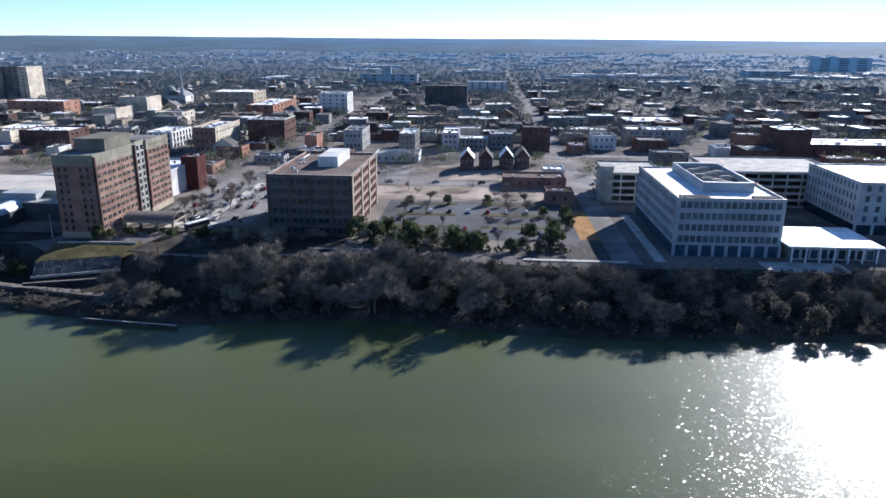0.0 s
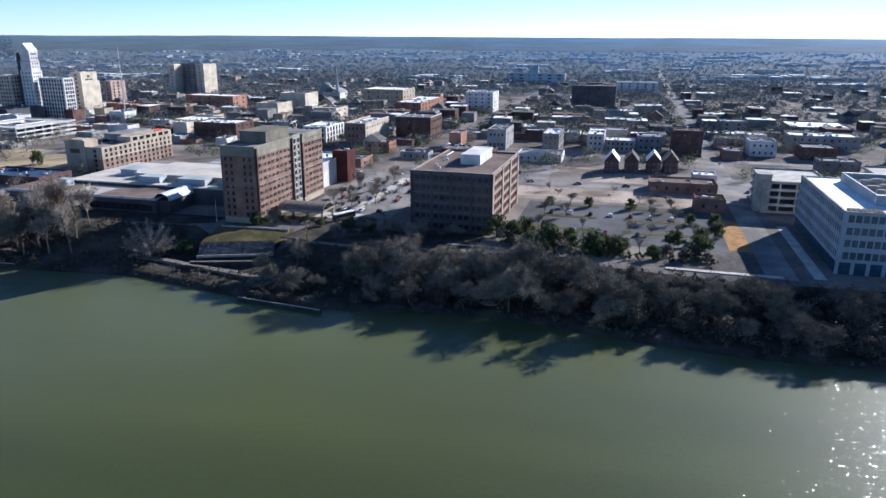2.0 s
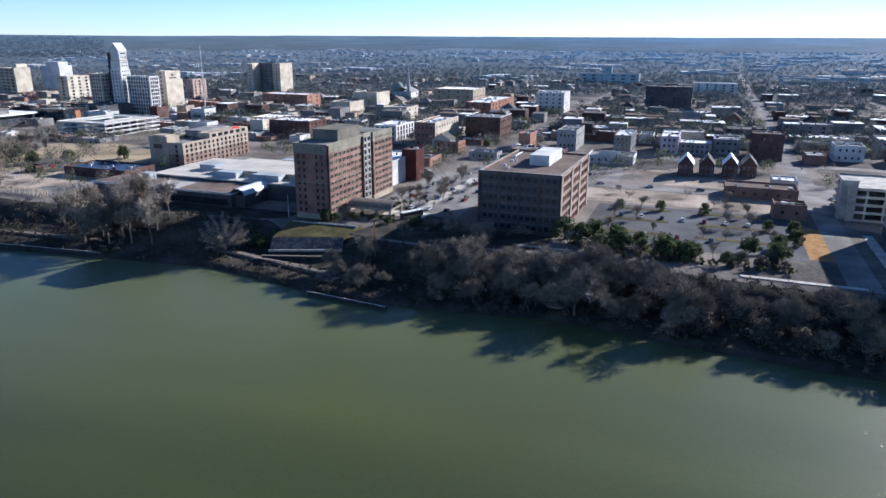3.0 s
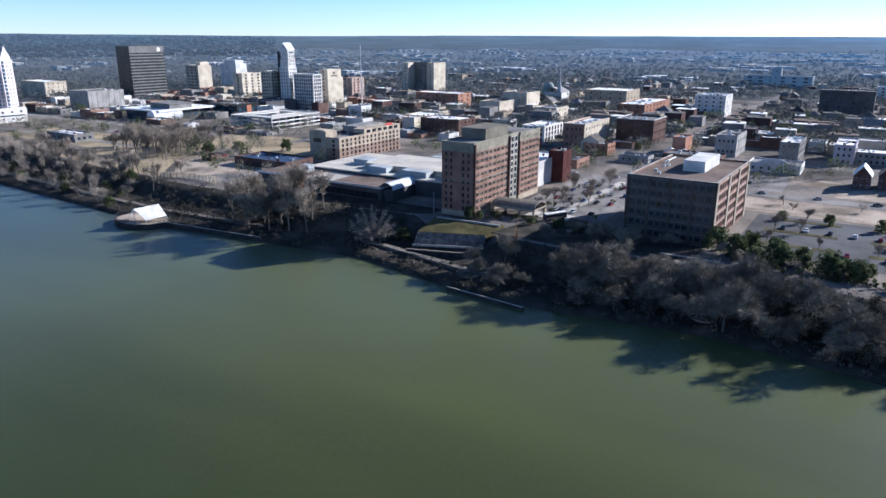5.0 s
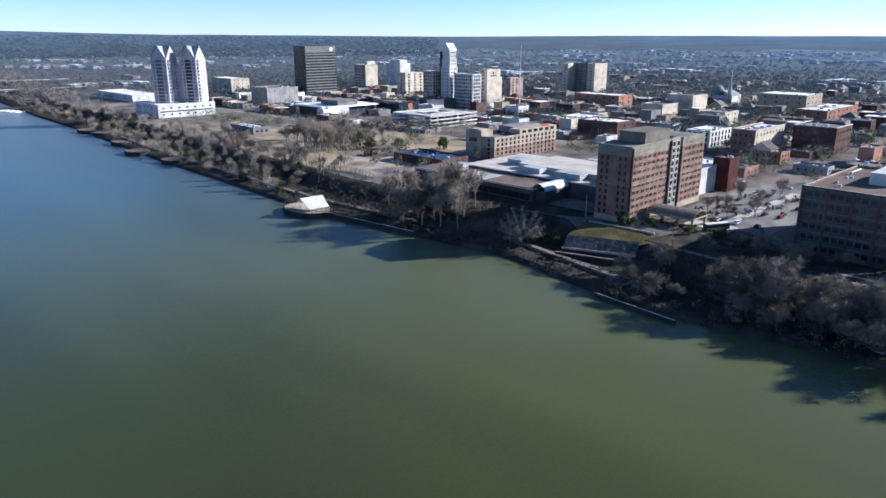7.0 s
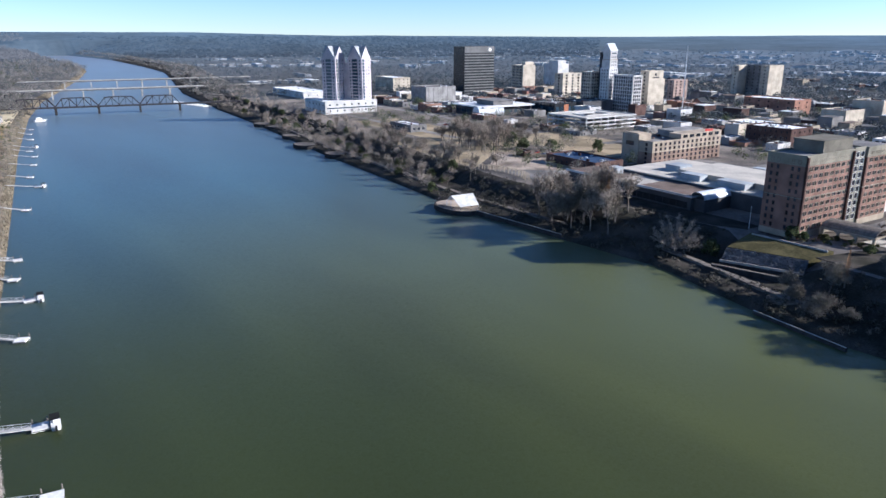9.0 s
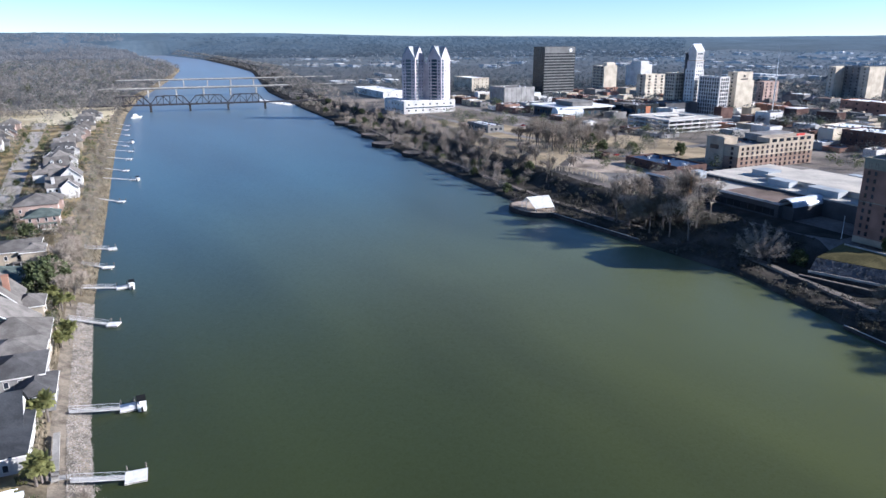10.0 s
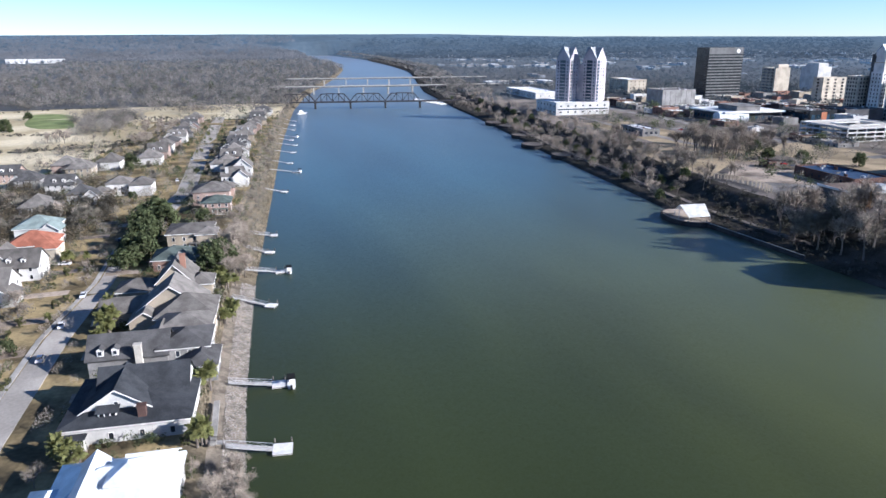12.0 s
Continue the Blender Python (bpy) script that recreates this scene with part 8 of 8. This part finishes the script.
lawn_ring = [(-153.5, 253.4, 8.2), (-124.7, 262.5, 8.2), (-121.5, 274.5, 10.25), (-156.0, 274.5, 10.25)]
solid("lawn", lawn_ring, drop(lawn_ring, 1.0), OLIVE, "sloping olive-brown lawn terrace below the hotel", "lawn")
slope_ring = [(-151.1, 246.0, 4.4), (-122.6, 255.8, 4.4), (-124.7, 262.3, 8.0), (-153.5, 253.2, 8.0)]
solid("bank_slope", slope_ring, drop(slope_ring, 1.0), SHALEROCK, "steep slope of dark rubble", "bank")
rnd = random.Random(4)
rocks = Shape()
for k in range(800):
    a, b, r = rnd.random(), rnd.random(), rnd.uniform(0.25, 0.6)
    lo, hi = Vector(slope_ring[0]).lerp(Vector(slope_ring[1]), a), Vector(slope_ring[3]).lerp(Vector(slope_ring[2]), a)
    c = lo.lerp(hi, b)
    p = [(c.x + r * rnd.uniform(0.6, 1.2) * e, c.y + r * rnd.uniform(0.6, 1.2) * f, c.z + r * rnd.uniform(0.5, 1) * h) for e, f, h in
         ((1, 0, 0), (-1, 0, 0), (0, 1, 0), (0, -1, 0), (0, 0, 1), (0, 0, -1))]
    rocks.add(p, [(0, 2, 4), (2, 1, 4), (1, 3, 4), (3, 0, 4), (2, 0, 5), (1, 2, 5), (3, 1, 5), (0, 3, 5)])
tagged(new("rock_slope", rocks.mesh("rock_slope", SHALEROCK)), "slope of loose blue-grey stones below the hotel", "stones", kind="stuff")


def strip(name, a, b, width, depth, material, label, category):
    """A straight path or wall top from a to b, with its body below."""
    a, b = Vector(a), Vector(b)
    side = Vector((-(b - a).y, (b - a).x, 0)).normalized() * width
    ring = [a, b, b + side, a + side]
    return solid(name, ring, [(p.x, p.y, p.z - depth) for p in ring], material, label, category)


strip("wall_terrace", (-151.3, 245.5, 4.9), (-122.6, 255.3, 4.9), 0.4, 0.9, CONCRETE, "pale low wall at the foot of the stones", "low wall")
strip("ramp", (-152.9, 236.3, 4.2), (-128.1, 236.9, 2.5), 1.5, 0.3, TIMBER, "pale paved ramp down to the water", "ramp")
strip("ramp", (-151.0, 239.5, 4.3), (-125.0, 244.6, 4.7), 1.3, 0.3, TIMBER, "pale paved ramp along the terrace wall", "ramp")
strip("wall_ramp", (-152.9, 236.5, 3.9), (-128.1, 237.1, 2.2), 1.2, 3.0, DARKSTONE, "dark wall that carries the ramp", "retaining wall")
strip("wall_ramp", (-151.0, 239.7, 4.0), (-125.0, 244.8, 4.4), 1.0, 3.6, DARKSTONE, "dark wall that carries the ramp", "retaining wall")
strip("wall_ramp", (-151.3, 245.6, 4.0), (-122.6, 255.4, 4.0), 0.5, 3.2, DARKSTONE, "dark footing below the stones", "retaining wall")
strip("wall_terrace", (-154.5, 272.3, 10.7), (-122.8, 272.1, 10.7), 0.5, 1.0, CONCRETE, "pale parapet above the lawn terrace", "low wall")
strip("wall_quay", (-117.5, 214.3, 1.3), (-84.5, 208.6, 1.3), 0.9, 3.2, DARKSTONE, "dark quay wall at the water's edge", "quay wall")
strip("coping", (-117.5, 214.3, 1.5), (-84.5, 208.6, 1.5), 0.35, 0.2, CONCRETE, "pale coping on the quay wall", "coping")
strip("wall_quay", (-283, 224.5, 2.4), (-222, 228.5, 2.0), 0.9, 3.5, DARKSTONE, "dark river wall beside the stage", "quay wall")
strip("coping", (-283, 224.5, 2.6), (-222, 228.5, 2.2), 0.4, 0.2, CONCRETE, "pale coping on the river wall", "coping")
strip("step", (-67.0, 229.6, 3.3), (-54.4, 231.1, 3.3), 0.9, 0.8, CONCRETE, "pale concrete step on the bank", "step")
strip("step", (-64.0, 231.6, 3.9), (-56.0, 232.6, 3.9), 0.9, 0.8, CONCRETE, "pale concrete step on the bank", "step")
strip("pavement", (-52.0, 266.2, 10.2), (-28.8, 264.8, 10.2), 1.6, 1.0, CONCRETE, "pale footpath below the office", "footpath")
for cx, cy, rx, ry in ((-116, 229, 5.4, 5.0), (-28.9, 225.0, 3.4, 1.8)):
    ring = [(cx + rx * math.cos(a) * (1 + 0.12 * math.sin(3 * a)), cy + ry * math.sin(a), gz(cx, cy) + 0.45) for a in np.arange(0, 6.28, 0.42)]
    solid("ground_patch", ring, drop(ring, 0.5), LOT, "pale trodden earth beside the water", "bare earth")
for x, y in ((-153.8, 229.6), (-142.4, 228.6)):
    blk = thing("concrete_block", "pale broken concrete block lying at the waterline", "block", pose(x, y, 0.2, 4, 0, 8), "blocks")
    part("block", Shape().box(-2.2, -0.9, -0.6, 2.2, 0.9, 0.6), PALECONC, blk)
plant("small", -113.5, 230.1, 1.1)
flag = thing("flagpole", "white flagpole beside the hotel", "flagpole", pose(-160.5, 280, 10))
part("pole", Shape().tube((0, 0, 0), (0, 0, 10), 0.13, 0.07, 7), TRIM, flag)
part("base", Shape().tube((0, 0, 0), (0, 0, 0.4), 0.4, 0.35, 8), CONCRETE, flag)


for x, y, r in ((-714, 284, 13), (-681, 283, 10), (-551, 254, 12), (-492, 252, 10), (-610, 267, 9)):
    ring = [(x + r * math.cos(a), y + 0.75 * r * math.sin(a), 3.2) for a in np.arange(0, 6.28, 0.35)]
    solid("wall_park", ring, drop(ring, -1.0), DARKSTONE, "dark scalloped retaining wall at the park's shore", "retaining wall")
    solid("pavement", [(x + 0.94 * (a - x), y + 0.94 * (b - y), 3.32) for a, b, _ in ring], [(x + 0.94 * (a - x), y + 0.94 * (b - y), 3.1) for a, b, _ in ring], TIMBER, "paved lookout behind the retaining wall", "lookout")
# dark sheet: planted ground with the trees' shade put into its colour
nslab("planting", [(-122, 262), (-86, 257), (-40, 262), (-39, 283), (-72, 287), (-90, 294), (-116, 284)], 10.1, BANK, "dark planted ground with tree shade in its colour, before the brick office", "planting bed")
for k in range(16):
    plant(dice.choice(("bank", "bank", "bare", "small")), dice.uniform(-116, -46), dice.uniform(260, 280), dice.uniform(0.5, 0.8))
# dark sheet that also stands for the convention centre's shadow on the slope
nslab("planting", [(-286, 269), (-222, 270), (-173, 273), (-160, 278), (-160, 288), (-286, 294)], 10.08, BANK, "dark planted slope with shade in its colour, before the convention centre", "planting bed")
nslab("pavement", [(-337.7, 279.5), (-303.4, 318), (-318, 328), (-345, 330), (-365, 362), (-388.5, 329.3)], 10.13, LOT, "pale open car park above the pergola", "car park")
nslab("lawn", [(-346, 276), (-390, 330), (-430, 365), (-472, 345), (-472, 292), (-400, 281)], 10.1, DRYLAWN, "dry park lawn above the river bank", "lawn")
nslab("pavement", [(-338, 280), (-297, 281), (-286, 290), (-286, 320), (-303, 318)], 10.11, PALEROAD, "pale asphalt drive beside the convention centre", "driveway")

# ---- cars ----
def car_shapes():
    body = Shape().box(-2.2, -0.88, 0.35, 2.2, 0.88, 0.95)
    body.add([(-1.5, -0.78, 0.95), (1.1, -0.78, 0.95), (1.1, 0.78, 0.95), (-1.5, 0.78, 0.95), (-1.1, -0.66, 1.5), (0.4, -0.66, 1.5), (0.4, 0.66, 1.5), (-1.1, 0.66, 1.5)],
             [(0, 1, 5, 4), (1, 2, 6, 5), (2, 3, 7, 6), (3, 0, 4, 7), (4, 5, 6, 7)])
    return body


def first_car(x, y, z, rot):
    ob = thing("car", "parked car on the asphalt", "car", pose(x, y, z, 0, 0, rot), "parked cars")
    part("body", car_shapes(), PAINT, ob)
    g = Shape().add([(1.14, -0.74, 0.97), (1.14, 0.74, 0.97), (0.42, 0.62, 1.48), (0.42, -0.62, 1.48), (-1.54, -0.74, 0.97), (-1.54, 0.74, 0.97), (-1.12, 0.62, 1.48), (-1.12, -0.62, 1.48)],
                    [(0, 1, 2, 3), (5, 4, 7, 6), (4, 0, 3, 7), (1, 5, 6, 2)])
    g.v = [(x, y * 1.08, z) for x, y, z in g.v]
    part("glazing", g, GLASS, ob, "dark car windows")
    for a in (-1.35, 1.35):
        for s in (-0.9, 0.7):
            part("wheel", Shape().tube((a, s, 0.33), (a, s + 0.2, 0.33), 0.33, 0.33, 8), RUBBER, ob)
    return ob


CAR = first_car(*uv(-38, 312), 10.06, 90)


def cars(u0, v0, u1, v1, n, rot=90, z=10.06):
    for k in range(n):
        f = (k + 0.5) / n
        x, y = uv(u0 + (u1 - u0) * f, v0 + (v1 - v0) * f)
        copy_thing(CAR, pose(x, y, z, 0, 0, rot + GRID + dice.choice((0, 180)) + dice.uniform(-3, 3)))


cars(-40, 296, 26, 296, 5)
cars(-38, 328, 26, 328, 7)
cars(-144, 306, -108, 306, 4)
cars(-144, 330, -108, 330, 5)
cars(-144, 352, -108, 352, 5)
cars(-144, 372, -108, 372, 5)
cars(-130, 424, -60, 424, 10)
cars(-130, 444, -60, 444, 8)
cars(62, 380, 86, 380, 6)
cars(62, 402, 86, 402, 6)
cars(-390, 326, -326, 326, 9)
cars(-392, 340, -340, 340, 6)
cars(-570, 362, -490, 362, 6)
cars(-200, 400, 40, 400, 9, 0)
cars(-128, 462, -60, 462, 9)
cars(-120, 486, -70, 486, 6)
cars(215, 440, 330, 440, 7)
for x, y, r in ((-258, -51, 0), (-230, -53, 4), (-205, -54, 2), (-330, -47, 5), (-395, -62, 90), (-300, -64, 80), (-470, -29, 8), (-555, -22, 5)):
    copy_thing(CAR, pose(x, y, 4.1, 0, 0, r))
bus = thing("bus", "dark coach with white roof parked by the hotel", "bus", pose(-106, 296, 10.06, 0, 0, 60))
part("body", Shape().box(-6, -1.25, 0.5, 6, 1.25, 3.1), DARKWALL, bus)
part("roof", Shape().box(-5.9, -1.2, 3.1, 5.9, 1.2, 3.35), TRIM, bus, "white coach roof")
part("window_band", Shape().box(-5.7, -1.29, 1.7, 5.7, 1.29, 2.7), GLASS, bus)
for a in (-4, 4):
    for s in (-1.3, 1.0):
        part("wheel", Shape().tube((a, s, 0.5), (a, s + 0.3, 0.5), 0.5, 0.5, 12), RUBBER, bus)
